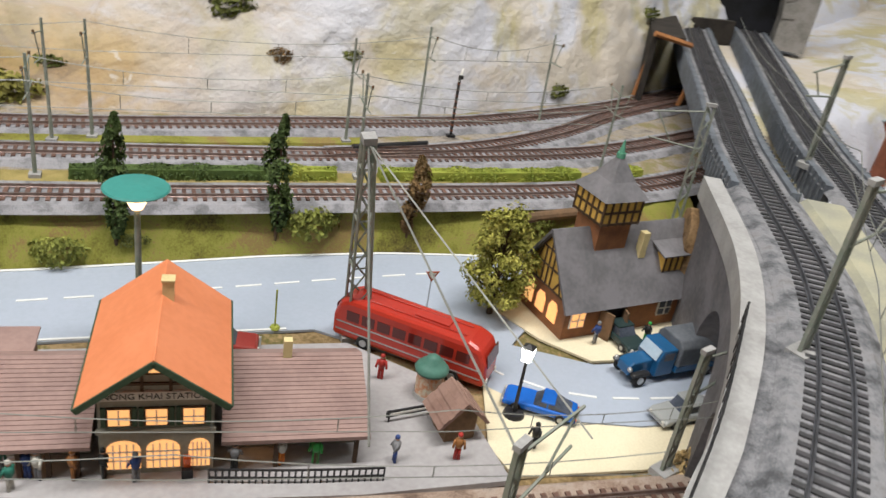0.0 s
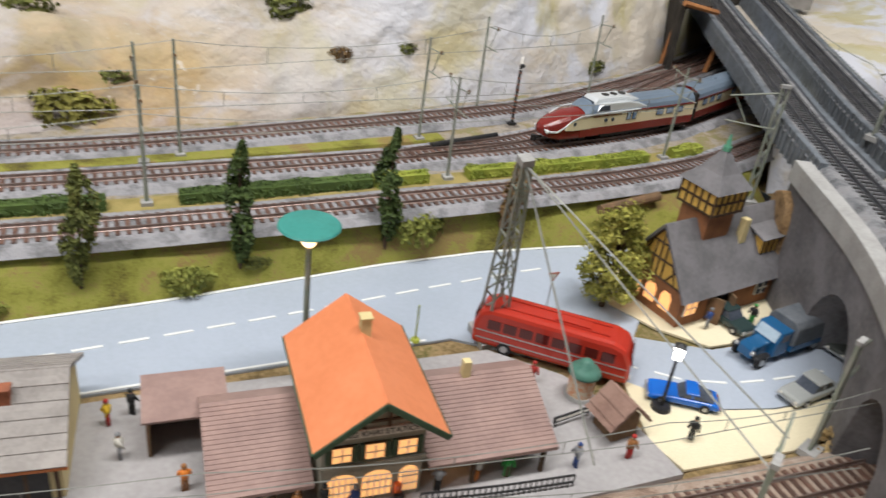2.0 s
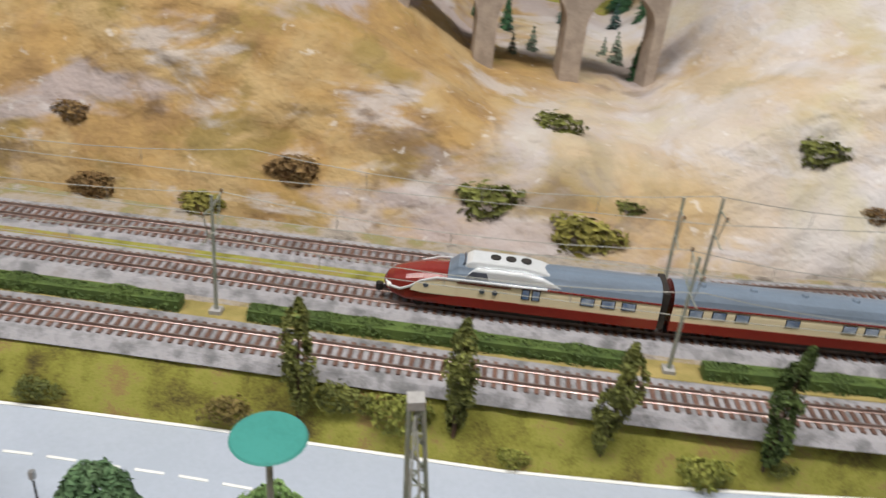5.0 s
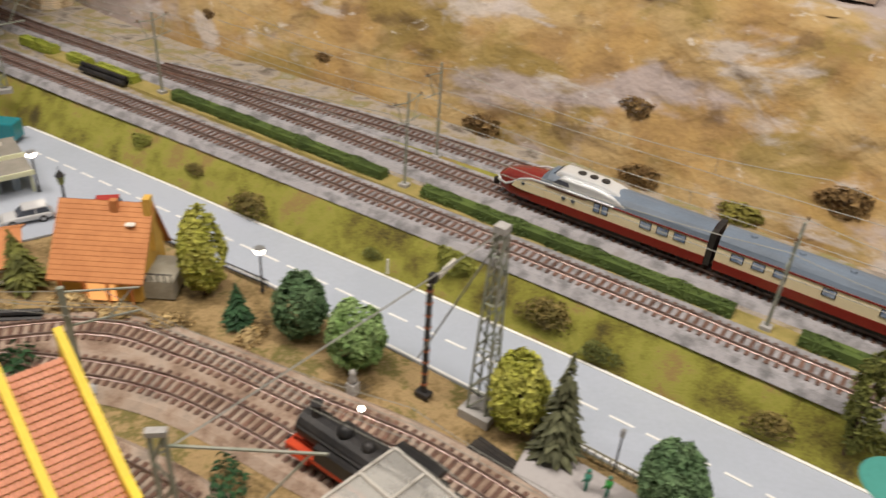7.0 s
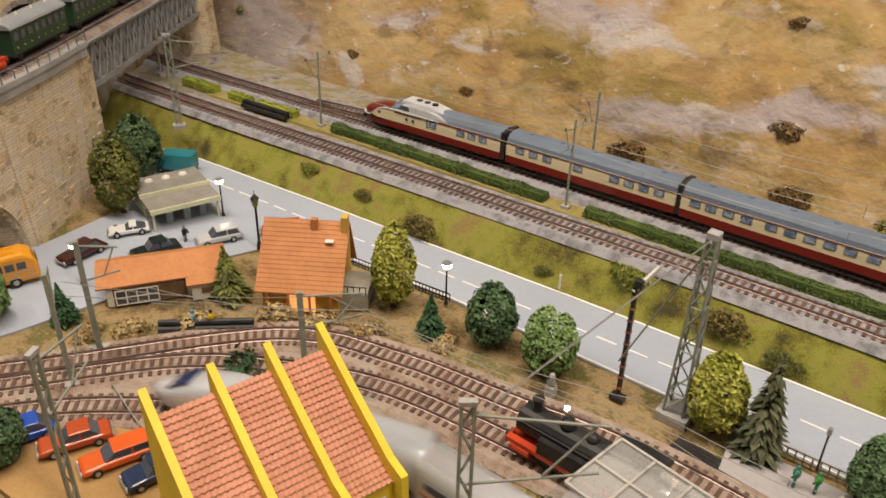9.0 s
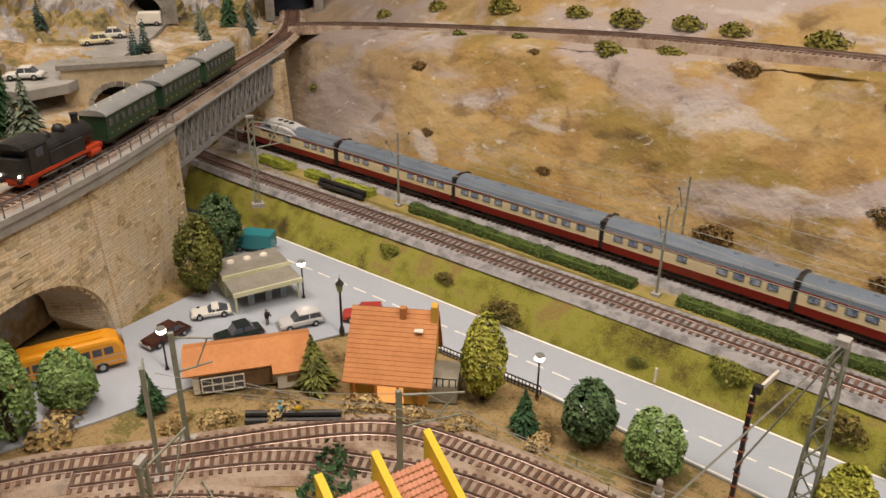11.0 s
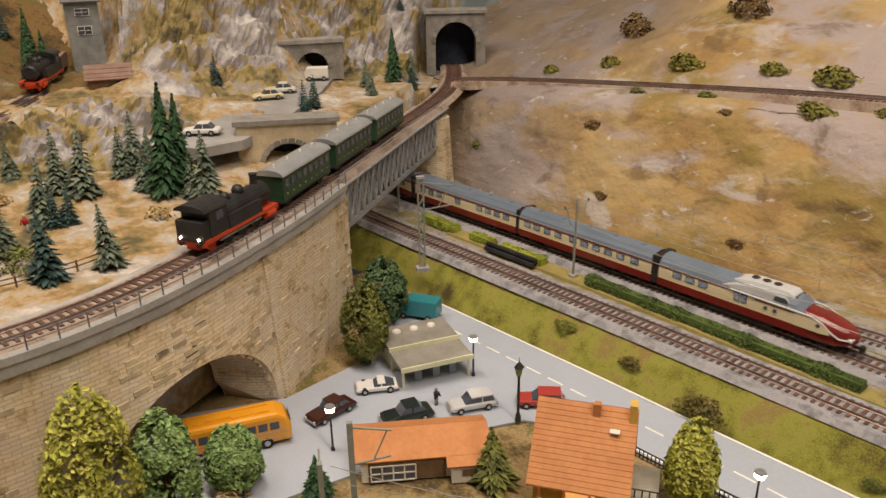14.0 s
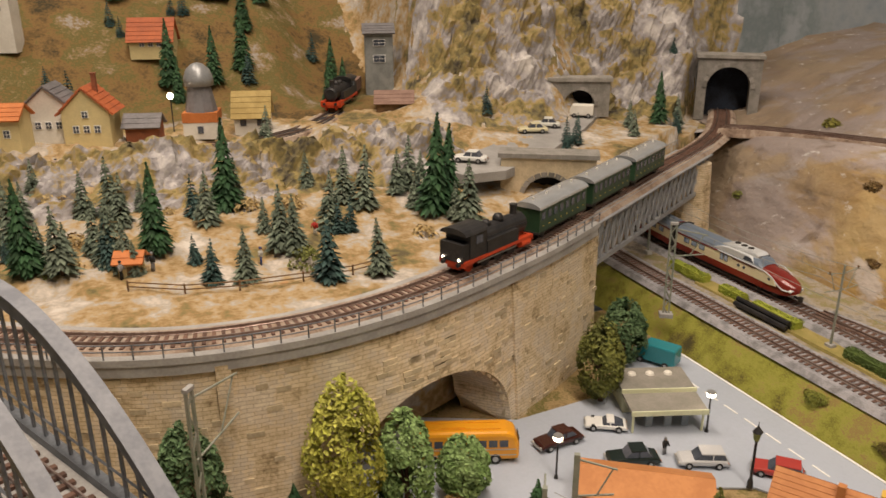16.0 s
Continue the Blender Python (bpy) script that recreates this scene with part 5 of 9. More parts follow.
def down_to(x, y):
    return hill_z(x, y, max(0.0, hill_edge(y) - 0.03 - x))


grid("hillside", lin(-0.75, 1.06, 190), [-1] + lin(0, 1.25, 190), hill_place, SAND, "sandy hillside with grey rocks", "hill")


def crack(p, size):
    near = noise.voronoi(p / size)[0]
    return near[1] - near[0]


def craggy(x0, x1, amount, clear):
    """A rugged rock sheet over the hill; clear(x, y) is 0 where an opening stands."""
    def place(y, v):
        x = x0 + (x1 - x0) * v
        z = down_to(x, y)
        p = Vector((x, y, z * 1.5))
        r = (crack(p, 0.085) * 0.8 + crack(p + Vector((3, 0, 0)), 0.036) * 0.45 + crack(p, 0.014) * 0.14 + rough_at(x, y, 5, 0.03, 0.16)) * amount
        r *= clear(x, y) * min(1.0, 5 * v, 5 * (1 - v))
        return (x + r * 0.55, y + r * 0.2, z - 0.002 + r * 0.75)
    return place


grid("cliff", lin(-0.75, 0.36, 230), lin(0, 1, 44), craggy(-1.475, -1.635, 0.046, lambda x, y: 1.0), GREYROCK, "jagged grey and mossy rocks below the village", "rock", smooth=False)
grid("crag", lin(0.26, 1.06, 190), lin(0, 1, 110), craggy(-1.66, -2.02, 0.062, lambda x, y: ramp01(0.36, 0.42, y) * ramp01(0.05, 0.10, abs(y - 0.655) + 0.8 * max(0, -1.73 - x)) * portal_gap(x, y)), GREYROCK, "rugged grey and ochre mountain rock", "rock", smooth=False)

BROWNSLOPE = blend("brown_turf", [(0.05, 0.04, 0.02), (0.13, 0.08, 0.03), (0.20, 0.12, 0.045), (0.11, 0.10, 0.03), (0.22, 0.15, 0.07), (0.30, 0.27, 0.24)], 12, 200, depth=0.003)
grid("upper_slope", lin(-2.45, -1.76, 60), lin(-0.75, 0.40, 90), lambda x, y: (x, y, down_to(x, y) + 0.004 - 0.012 * (1 - ramp01(-0.01, 0.05, -1.76 - x)) - 0.02 * ramp01(0.33, 0.40, y)), BROWNSLOPE, "brown and olive turf slope behind the village", "hill")

# firs on the hill
firA = fir_tree("fir_tree", "dark green model fir on the sandy hillside", L_FIR, 0.105, 0.042, 24)
firB = fir_tree("fir_tree", "grey-green model fir on the sandy hillside", L_BLUEFIR, 0.075, 0.040, 15)
firC = fir_tree("fir_tree", "small dark blue-green model fir", leafmat("blue_green_needles", (0.025, 0.055, 0.05), (0.04, 0.08, 0.07)), 0.055, 0.030, 12)
placed = []
for ob, spots in ((firA, [(-1.325, -0.20, 1.05), (-1.34, -0.079, 1.0), (-1.46, 0.01, 1.15), (-1.37, 0.262, 1.1), (-1.365, 0.245, 1.25), (-1.62, 0.76, 0.9), (-1.50, -0.30, 1.0), (-1.38, -0.36, 1.1)]), (firB, [(-1.307, -0.168, 0.9), (-1.33, -0.125, 1.0), (-1.31, -0.11, 0.8), (-1.40, -0.02, 0.9), (-1.596, 0.085, 0.9), (-1.291, 0.059, 0.9), (-1.30, 0.045, 1.0), (-1.403, 0.167, 1.1), (-1.43, 0.15, 1.0), (-1.204, 0.126, 0.85), (-1.325, 0.275, 1.1), (-1.454, 0.244, 1.0), (-1.35, 0.11, 1.0), (-1.25, 0.0, 0.8), (-1.48, -0.12, 1.0), (-1.40, -0.22, 1.1), (-1.45, -0.42, 1.0), (-1.62, 0.70, 0.7), (-1.55, 0.66, 0.6), (-1.70, 0.86, 0.8)]), (firC, [(-1.32, -0.125, 0.9), (-1.444, -0.029, 1.0), (-1.21, 0.075, 1.3), (-1.52, 0.52, 0.9), (-1.535, 0.545, 0.9), (-1.70, 0.47, 0.9), (-1.76, 0.60, 0.9), (-1.66, 0.83, 0.9), (-1.78, 0.90, 0.8), (-1.25, -0.28, 1.2)])):
    for k, (x, y, s) in enumerate(spots):
        m = pose(x, y, down_to(x, y) - 0.002, random.uniform(-3, 3), random.uniform(-3, 3), random.uniform(0, 360))
        if k == 0:
            ob.matrix_basis = m
            continue
        c = copy_thing(ob, m)
        c.matrix_basis = m @ Matrix.Diagonal((s, s, s, 1))
for k in range(64):
    y = random.uniform(-0.65, 0.30)
    x = random.uniform(-2.35, -1.84)
    s = random.uniform(0.7, 1.15)
    m = pose(x, y, down_to(x, y) - 0.003, 0, 0, random.uniform(0, 360))
    copy_thing(firA if k % 3 else firC, m).matrix_basis = m @ Matrix.Diagonal((s, s, s, 1))
for k in range(12):
    x = random.uniform(-1.5, -0.6)
    v = random.uniform(0.86, 0.97)
    m = Matrix.Translation(rock_place(x, v))
    copy_thing(firC, m)
hb = bush("bush", "low grey-green bush on the hillside", L_OLIVE, 0.05, 0.035, 0.024)
hs = bush("bush", "dry tan scrub on the hillside", L_TAN, 0.05, 0.035, 0.018)
for k in range(26):
    y = random.uniform(-0.55, 0.40)
    d = random.uniform(0.05, 0.36)
    x = hill_edge(y) - 0.03 - d
    s = random.uniform(0.5, 1.1)
    o = (hb if k % 3 == 0 else hs).copy()
    scene.collection.objects.link(o)
    o.matrix_basis = pose(x, y, down_to(x, y) - 0.003, 0, 0, k * 40) @ Matrix.Diagonal((s, s, s, 1))
for ob in (hb, hs):
    bpy.data.objects.remove(ob)
FENCEWOOD = mat("weathered_wood", (0.22, 0.13, 0.07), (0.14, 0.09, 0.05), rough=0.85, scale=80)
fence = thing("wooden_fence", "low brown rail fence on the hillside", "fence")
pts = [(-1.255, -0.11), (-1.235, -0.06), (-1.225, -0.01), (-1.215, 0.05), (-1.215, 0.10), (-1.225, 0.15)]
for a, b in zip(pts, pts[1:]):
    pa, pb = Vector((*a, down_to(*a))), Vector((*b, down_to(*b)))
    part("post", M().rod(pa - Vector((0, 0, 0.002)), pa + Vector((0, 0, 0.011)), 0.001), FENCEWOOD, fence)
    for h in (0.005, 0.0095):
        part("rail", M().rod(pa + Vector((0, 0, h)), pb + Vector((0, 0, h)), 0.0007), FENCEWOOD, fence)

# road tunnel and arch bridge on the hill
flat("hill_road", [(-1.40, 0.30), (-1.40, 0.36), (-1.47, 0.46), (-1.60, 0.60), (-1.70, 0.69), (-1.74, 0.61), (-1.66, 0.54), (-1.54, 0.40), (-1.46, 0.28)], 0.2525, mat("grey_hill_road", (0.36, 0.35, 0.34), (0.28, 0.27, 0.26), rough=0.85), "grey road winding to the road tunnel", "road", 0.012)


def arch_block(name, label, m, w, h, depth, r, base, material, hole):
    """A masonry block with a round-headed opening, on its own x (across) and y (through) axes."""
    top = thing(name, label, "tunnel", m, kind="structure")
    pts = []
    for k in range(13):
        a = math.pi * k / 12
        pts.append((math.cos(a) * r, base + math.sin(a) * r))
    front = M()
    left = [(-w / 2, 0), (-w / 2, h), (0, h), (0, base + r)] + [p for p in pts[6:]] + [(-r, 0)]
    right = [(w / 2, 0), (r, 0)] + [p for p in pts[:7]] + [(0, h), (w / 2, h)]
    front.ext(left, -depth / 2, depth / 2).ext(right, -depth / 2, depth / 2)
    part("wall", front, material, top)
    for k in range(12):
        a = math.pi * (k + 0.5) / 12
        part("arch_stone", M().cbox(0, 0, 0, r * 0.25, depth + 0.004, r * 0.2, Matrix.Translation((math.cos(a) * r * 1.1, 0, base + math.sin(a) * r * 1.1)) @ pose(0, 0, 0, 0, 90 - math.degrees(a), 0)), STONEGREY, top)
    part("coping", M().box(-w / 2 - 0.004, w / 2 + 0.004, -depth / 2 - 0.004, depth / 2 + 0.004, h, h + 0.006), STONEGREY, top)
    # a flat sheet closes the opening; its colour stands for the unlit bore
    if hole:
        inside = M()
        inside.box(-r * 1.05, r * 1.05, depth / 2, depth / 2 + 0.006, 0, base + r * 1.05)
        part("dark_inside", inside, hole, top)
    return top


STONEGREY = mat("grey_masonry", (0.30, 0.28, 0.26), (0.20, 0.19, 0.17), rough=0.9, scale=50, fine=350, rand=0.2)
# bore darkness painted as near-black and dark blue sheet colours
PAINTEDDARK = mat("bore_painted_dark", (0.02, 0.02, 0.025), (0.012, 0.012, 0.012), rough=1, bump=0)
PAINTEDBLUEDARK = mat("bore_painted_bluish", (0.03, 0.04, 0.06), (0.015, 0.015, 0.02), rough=1, bump=0)
arch_block("tunnel_portal", "grey masonry railway tunnel portal in the rock", pose(-1.735, 1.0, 0.216, 0, 0, 52), 0.116, 0.118, 0.05, 0.040, 0.062, STONEGREY, PAINTEDBLUEDARK)
arch_block("tunnel_portal", "dark grey tunnel portal at the end of the girder bridge", pose(0.985, 1.125, 0.158, 0, 0, -30), 0.30, 0.20, 0.04, 0.098, 0.05, STONEGREY, PAINTEDDARK)
arch_block("tunnel_portal", "small grey masonry road tunnel portal", pose(-1.715, 0.655, 0.25, 0, 0, 65), 0.105, 0.062, 0.03, 0.027, 0.020, STONEGREY, PAINTEDDARK)
arch_block("road_bridge", "small stone arch under the hill road", pose(-1.405, 0.425, 0.19, 0, 0, 60), 0.125, 0.075, 0.03, 0.032, 0.018, STONEPIECE, PAINTEDDARK)


# ---- houses ----
def house(name, label, m, w, d, h, rh, wall, roof, windows=(), axis="x", over=0.004, timber=None, lit=False, category="house", group="", chimney=None, door=None):
    """w across x, d across y, wall height h, roof rise rh; the ridge runs along axis. windows: (side, u, z, width, height)."""
    top = thing(name, label, category, m, group)
    body = M()
    if axis == "x":
        body.ext([(-d / 2, -0.004), (d / 2, -0.004), (d / 2, h), (0, h + rh), (-d / 2, h)], -w / 2, w / 2, pose(0, 0, 0, 0, 0, 90))
    else:
        body.ext([(-w / 2, -0.004), (w / 2, -0.004), (w / 2, h), (0, h + rh), (-w / 2, h)], -d / 2, d / 2)
    part("house_body", body, wall, top)
    half, length = (d / 2, w) if axis == "x" else (w / 2, d)
    slope = math.atan2(rh, half)
    run = math.hypot(rh, half) + over / math.cos(slope) + 0.003
    turn = pose(0, 0, 0, 0, 0, 90) if axis == "x" else Matrix()
    for s in (-1, 1):
        rows = max(4, int(run / 0.0042))
        base = turn @ Matrix.Translation((0, 0, h + rh + 0.0012)) @ pose(0, 0, 0, 0, math.degrees(slope) * s, 0)
        slab = part("roof", M().box(0 if s > 0 else -run, run if s > 0 else 0, -length / 2 - over, length / 2 + over, -0.0004, 0.0010, base), roof, top)
        for k in range(rows):
            a = run * k / rows
            x0, x1 = (a, a + run / rows * 1.06) if s > 0 else (-a - run / rows * 1.06, -a)
            part("tile_course", M().box(x0, x1, -length / 2 - over, length / 2 + over, 0.0009, 0.0015 + 0.0007 * (k % 2), base), roof, slab)
    part("ridge", M().rod(turn @ Vector((0, -length / 2 - over, h + rh + 0.002)), turn @ Vector((0, length / 2 + over, h + rh + 0.002)), 0.0011, 6), roof, top)
    for side, u, z, ww, wh in windows:
        if side in "fb":
            y = (-d / 2 if side == "f" else d / 2)
            mm = pose(u, y, z, 0, 0, 0 if side == "f" else 180)
        else:
            mm = pose(-w / 2 if side == "l" else w / 2, u, z, 0, 0, -90 if side == "l" else 90)
        win = part("window", M().box(-ww / 2 - 0.0008, ww / 2 + 0.0008, -0.0012, 0.0004, -wh / 2 - 0.0008, wh / 2 + 0.0008), WHITE if not timber else timber, top, m=mm)
        part("pane", M().box(-ww / 2, ww / 2, -0.0016, -0.0012, -wh / 2, wh / 2), WARM if lit else GLASS, win)
        part("glazing_bar", M().box(-0.0003, 0.0003, -0.002, -0.0016, -wh / 2, wh / 2).box(-ww / 2, ww / 2, -0.002, -0.0016, -0.0003, 0.0003), WHITE if not timber else timber, win)
    if chimney:
        cx, cy, ch = chimney
        part("chimney", M().cbox(cx, cy, h + rh * 0.6 + ch / 2, 0.006, 0.006, ch).cbox(cx, cy, h + rh * 0.6 + ch, 0.0075, 0.0075, 0.0015), BRICKRED, top)
    if door:
        u, ww, wh = door
        part("door", M().box(u - ww / 2, u + ww / 2, -d / 2 - 0.0012, -d / 2, 0, wh), FENCEWOOD, top)
    return top


BRICKRED = mat("red_brick", (0.34, 0.12, 0.06), (0.24, 0.09, 0.05), rough=0.8, scale=90, fine=600)
R_ORANGE = mat("orange_tiles", (0.60, 0.20, 0.06), (0.50, 0.16, 0.05), rough=0.6, scale=50, fine=300)
R_RED = mat("red_tiles", (0.48, 0.13, 0.05), (0.36, 0.10, 0.045), rough=0.65, scale=50, fine=300)
R_BROWN = mat("brown_tiles", (0.30, 0.19, 0.15), (0.23, 0.14, 0.11), rough=0.7, scale=50, fine=300)
R_GREY = mat("grey_slates", (0.20, 0.19, 0.20), (0.14, 0.135, 0.14), rough=0.6, scale=50, fine=300)
R_STRAW = mat("straw_roof", (0.46, 0.34, 0.14), (0.36, 0.26, 0.10), rough=0.9, scale=60, fine=400)
W_CREAM = mat("cream_plaster", (0.72, 0.60, 0.32), (0.62, 0.52, 0.28), rough=0.85, scale=40)
W_WHITE = mat("white_plaster", (0.75, 0.72, 0.66), (0.64, 0.61, 0.55), rough=0.85, scale=40)
W_YELLOW = mat("yellow_paint", (0.80, 0.60, 0.05), (0.70, 0.52, 0.04), rough=0.5, scale=30, bump=0.05)
W_GREY = mat("grey_boards", (0.26, 0.27, 0.26), (0.18, 0.19, 0.19), rough=0.8, scale=60)
TIMBER = mat("dark_timber", (0.06, 0.035, 0.02), (0.10, 0.06, 0.035), rough=0.7, scale=90)

wins = [("f", -0.014, 0.022, 0.007, 0.009), ("f", 0.0, 0.022, 0.007, 0.009), ("f", 0.014, 0.022, 0.007, 0.009), ("f", 0.0, 0.042, 0.007, 0.008)]
VG = "houses of the hill village"


def village(name, label, x, y, yaw, w, d, h, rh, wall, roof, axis, **kw):
    return house(name, label, pose(x, y, down_to(x, y) + 0.002, 0, 0, yaw), w, d, h, rh, wall, roof, group=VG, axis=axis, **kw)


village("village_house", "yellow plaster house with green shutters and red roof", -1.70, -0.135, 75, 0.062, 0.055, 0.046, 0.030, W_CREAM, R_RED, "y", windows=wins, chimney=(0.01, 0.0, 0.03))
village("village_house", "grey-roofed white house at the village edge", -1.74, -0.185, 75, 0.060, 0.05, 0.048, 0.026, W_WHITE, R_GREY, "y", windows=wins[:3])
village("village_house", "orange-roofed house with blue balconies", -1.68, -0.245, 75, 0.060, 0.045, 0.042, 0.014, W_CREAM, R_ORANGE, "x", windows=wins[:3])
village("village_shed", "open shed with a grey roof", -1.695, -0.068, 75, 0.045, 0.035, 0.022, 0.012, BRICKRED, R_GREY, "x")
village("village_house", "half-timbered white house with a straw-coloured roof", -1.695, 0.085, 75, 0.050, 0.045, 0.026, 0.028, W_WHITE, R_STRAW, "x", windows=[("f", -0.012, 0.014, 0.007, 0.008), ("f", 0.012, 0.014, 0.007, 0.008)], timber=TIMBER)
village("village_house", "red-roofed cottage among firs", -1.98, -0.03, 75, 0.07, 0.05, 0.03, 0.03, W_CREAM, R_RED, "x", windows=wins[:3])
village("village_house", "red-roofed brick house on the upper slope", -2.11, 0.085, 75, 0.07, 0.05, 0.035, 0.03, BRICKRED, R_RED, "x", windows=wins[:3])
village("mine_tower", "grey boarded mine tower on the hill", -1.91, 0.35, 75, 0.05, 0.05, 0.105, 0.012, W_GREY, R_GREY, "x", windows=[("f", 0.0, 0.06, 0.02, 0.012), ("f", 0.0, 0.088, 0.02, 0.010)])
village("low_shed", "low shed with a pale brown roof", -1.78, 0.335, 70, 0.06, 0.04, 0.014, 0.014, FENCEWOOD, R_BROWN, "x")
chap = thing("church", "white chapel with a pointed orange spire", "church", pose(-2.00, -0.255, down_to(-2.00, -0.255), 0, 0, 75))
part("tower", M().box(-0.02, 0.02, -0.02, 0.02, 0, 0.085), W_WHITE, chap)
part("spire", M().cyl(0.029, 0.001, 0.085, 0.165, 4, pose(0, 0, 0, 0, 0, 45)), R_ORANGE, chap)
part("clock", M().cyl(0.007, 0.007, -0.001, 0.001, 14, pose(0, -0.0205, 0.07, 90)), BLACK, chap)
mill = thing("windmill", "stubby windmill with white base and grey dome cap", "windmill", pose(-1.69, 0.012, down_to(-1.69, 0.012), 0, 0, 75))
part("base", M().box(-0.024, 0.024, -0.022, 0.022, 0, 0.024), W_WHITE, mill)
part("band", M().box(-0.0245, 0.0245, -0.0225, 0.0225, 0.024, 0.038), R_ORANGE, mill)
part("tower", M().cyl(0.023, 0.016, 0.038, 0.075, 10), R_GREY, mill)
part("cap", M().lathe([(0.021, 0.074), (0.021, 0.084), (0.017, 0.096), (0.008, 0.104), (0.001, 0.106)], 14), mat("grey_dome", (0.36, 0.37, 0.38), (0.28, 0.29, 0.30), rough=0.4, metal=0.4), mill, smooth=True)
part("window", M().box(-0.004, 0.004, -0.0235, -0.022, 0.009, 0.019), GLASS, mill)
hut = house("hut", "small ochre hut with an orange roof on the hill", pose(-1.30, -0.105, down_to(-1.30, -0.105), 0, 0, 75), 0.022, 0.016, 0.018, 0.005, W_CREAM, R_ORANGE, axis="x", category="hut", door=(0.0, 0.005, 0.011))
lampg = thing("street_lamp", "bright white village street lamp", "street lamp", pose(-1.665, -0.03, down_to(-1.665, -0.03)))
part("post", M().rod((0, 0, 0), (0, 0, 0.06), 0.0009), BLACK, lampg)
part("globe", M().ball(0.0045, pose(0, 0, 0.063)), LAMPGLOW, lampg)
track("narrow track along the village cliff", [(-1.66, -0.60, 0.262), (-1.655, -0.3, 0.2635), (-1.645, -0.1, 0.2640), (-1.64, 0.05, 0.265), (-1.665, 0.13, 0.268), (-1.74, 0.20, 0.270), (-1.84, 0.26, 0.272), (-1.97, 0.32, 0.272)], BROWNBALLAST, GREYSLEEPER, bed=0.010)

for k in range(30):
    y, d = random.uniform(-0.5, 0.30), random.uniform(0.09, 0.36)
    x = hill_edge(y) - 0.03 - d
    s = random.uniform(0.55, 0.95)
    m = pose(x, y, down_to(x, y) - 0.002, random.uniform(-3, 3), random.uniform(-3, 3), k * 47)
    copy_thing((firB, firB, firC)[k % 3], m).matrix_basis = m @ Matrix.Diagonal((s, s, s, 1))
# far valley with a brick viaduct, seen over the rock
far_v = thing("arched_viaduct", "pale brick viaduct with tall arches across the valley", "viaduct", pose(-0.16, 1.075, 0.12, 0, 0, 8), kind="structure")
PALEBRICK = mat("pale_brick", (0.42, 0.35, 0.29), (0.30, 0.25, 0.21), rough=0.85, scale=60, fine=400)
for k in range(5):
    arch = M()
    c, r = -0.279 + k * 0.106, 0.041
    pts = [(c + math.cos(math.pi * j / 12) * r, 0.120 + math.sin(math.pi * j / 12) * r) for j in range(13)]
    arch.ext([(c - 0.053, 0), (c - 0.053, 0.178), (c, 0.178), (c, 0.161)] + pts[6:] + [(c - r, 0)], -0.02, 0.02)
    arch.ext([(c + 0.053, 0), (c + r, 0)] + pts[:7] + [(c, 0.178), (c + 0.053, 0.178)], -0.02, 0.02)
    part("arch", arch, PALEBRICK, far_v)
part("deck", M().box(-0.34, 0.21, -0.026, 0.026, 0.178, 0.187), R_BROWN, far_v)
grid("valley_floor", lin(-0.6, 0.22, 30), lin(0.96, 1.9, 30), lambda x, y: (x, y, 0.115 + 0.06 * ramp01(1.1, 1.6, y) + rough_at(x, y, 0, 0.1, 0.01)), GRASS, "green valley beyond the rock", "ground")
for k in range(40):
    x, y = random.uniform(-0.5, 0.35), random.uniform(1.13, 1.5)
    s = random.uniform(0.7, 1.3)
    m = pose(x, y, 0.115 + 0.06 * ramp01(1.1, 1.6, y), 0, 0, k * 33)
    copy_thing((firA, firC, firB)[k % 3], m).matrix_basis = m @ Matrix.Diagonal((s, s, s, 1))

# walls and ceiling of the room
ROOMWALL = blend("painted_backdrop", [(0.22, 0.26, 0.31), (0.34, 0.39, 0.44), (0.46, 0.49, 0.51), (0.32, 0.37, 0.38), (0.54, 0.57, 0.60)], 2.0, 12, bump=0.05)
for name, b in (("wall_west", (-2.75, -2.7, -3.2, 2.1, -0.9, 2.5)), ("wall_north", (-2.7, 2.4, 2.05, 2.1, -0.9, 2.5)), ("wall_east", (2.4, 2.45, -3.2, 2.1, -0.9, 2.5)), ("wall_south", (-2.7, 2.4, -3.25, -3.2, -0.9, 2.5))):
    tagged(part(name, M().box(*b), ROOMWALL), "grey-blue painted room wall behind the layout", "wall", kind="structure")
tagged(part("ceiling", M().box(-2.75, 2.45, -3.25, 2.1, 2.5, 2.55), W_WHITE), "white ceiling of the room", "ceiling", kind="structure")
tagged(part("floor", M().box(-2.75, 2.45, -3.25, 2.1, -0.95, -0.9), PAVING), "grey floor of the room", "floor", kind="structure")

# ---- station ----
def text_on(name, words, size, material, parent, m, wide=None):
    cu = bpy.data.curves.new(name, "FONT")
    cu.body, cu.size, cu.align_x, cu.align_y, cu.extrude = words, size, "CENTER", "CENTER", 0.0001
    cu.materials.append(material)
    ob = new(name, cu)
    ob.parent = parent
    ob.matrix_basis = m
    return ob


W_STONE = mat("grey_plaster", (0.36, 0.34, 0.28), (0.28, 0.26, 0.21), rough=0.85, scale=60)
R_STATION = mat("bright_orange_roof", (0.74, 0.26, 0.115), (0.66, 0.22, 0.09), rough=0.45, scale=20, fine=200, bump=0.08)
R_MAUVE = mat("mauve_brown_tiles", (0.34, 0.23, 0.20), (0.27, 0.18, 0.16), rough=0.55, scale=40, fine=300)
GREENTRIM = mat("dark_green_trim", (0.06, 0.10, 0.06), (0.04, 0.07, 0.04), rough=0.6)
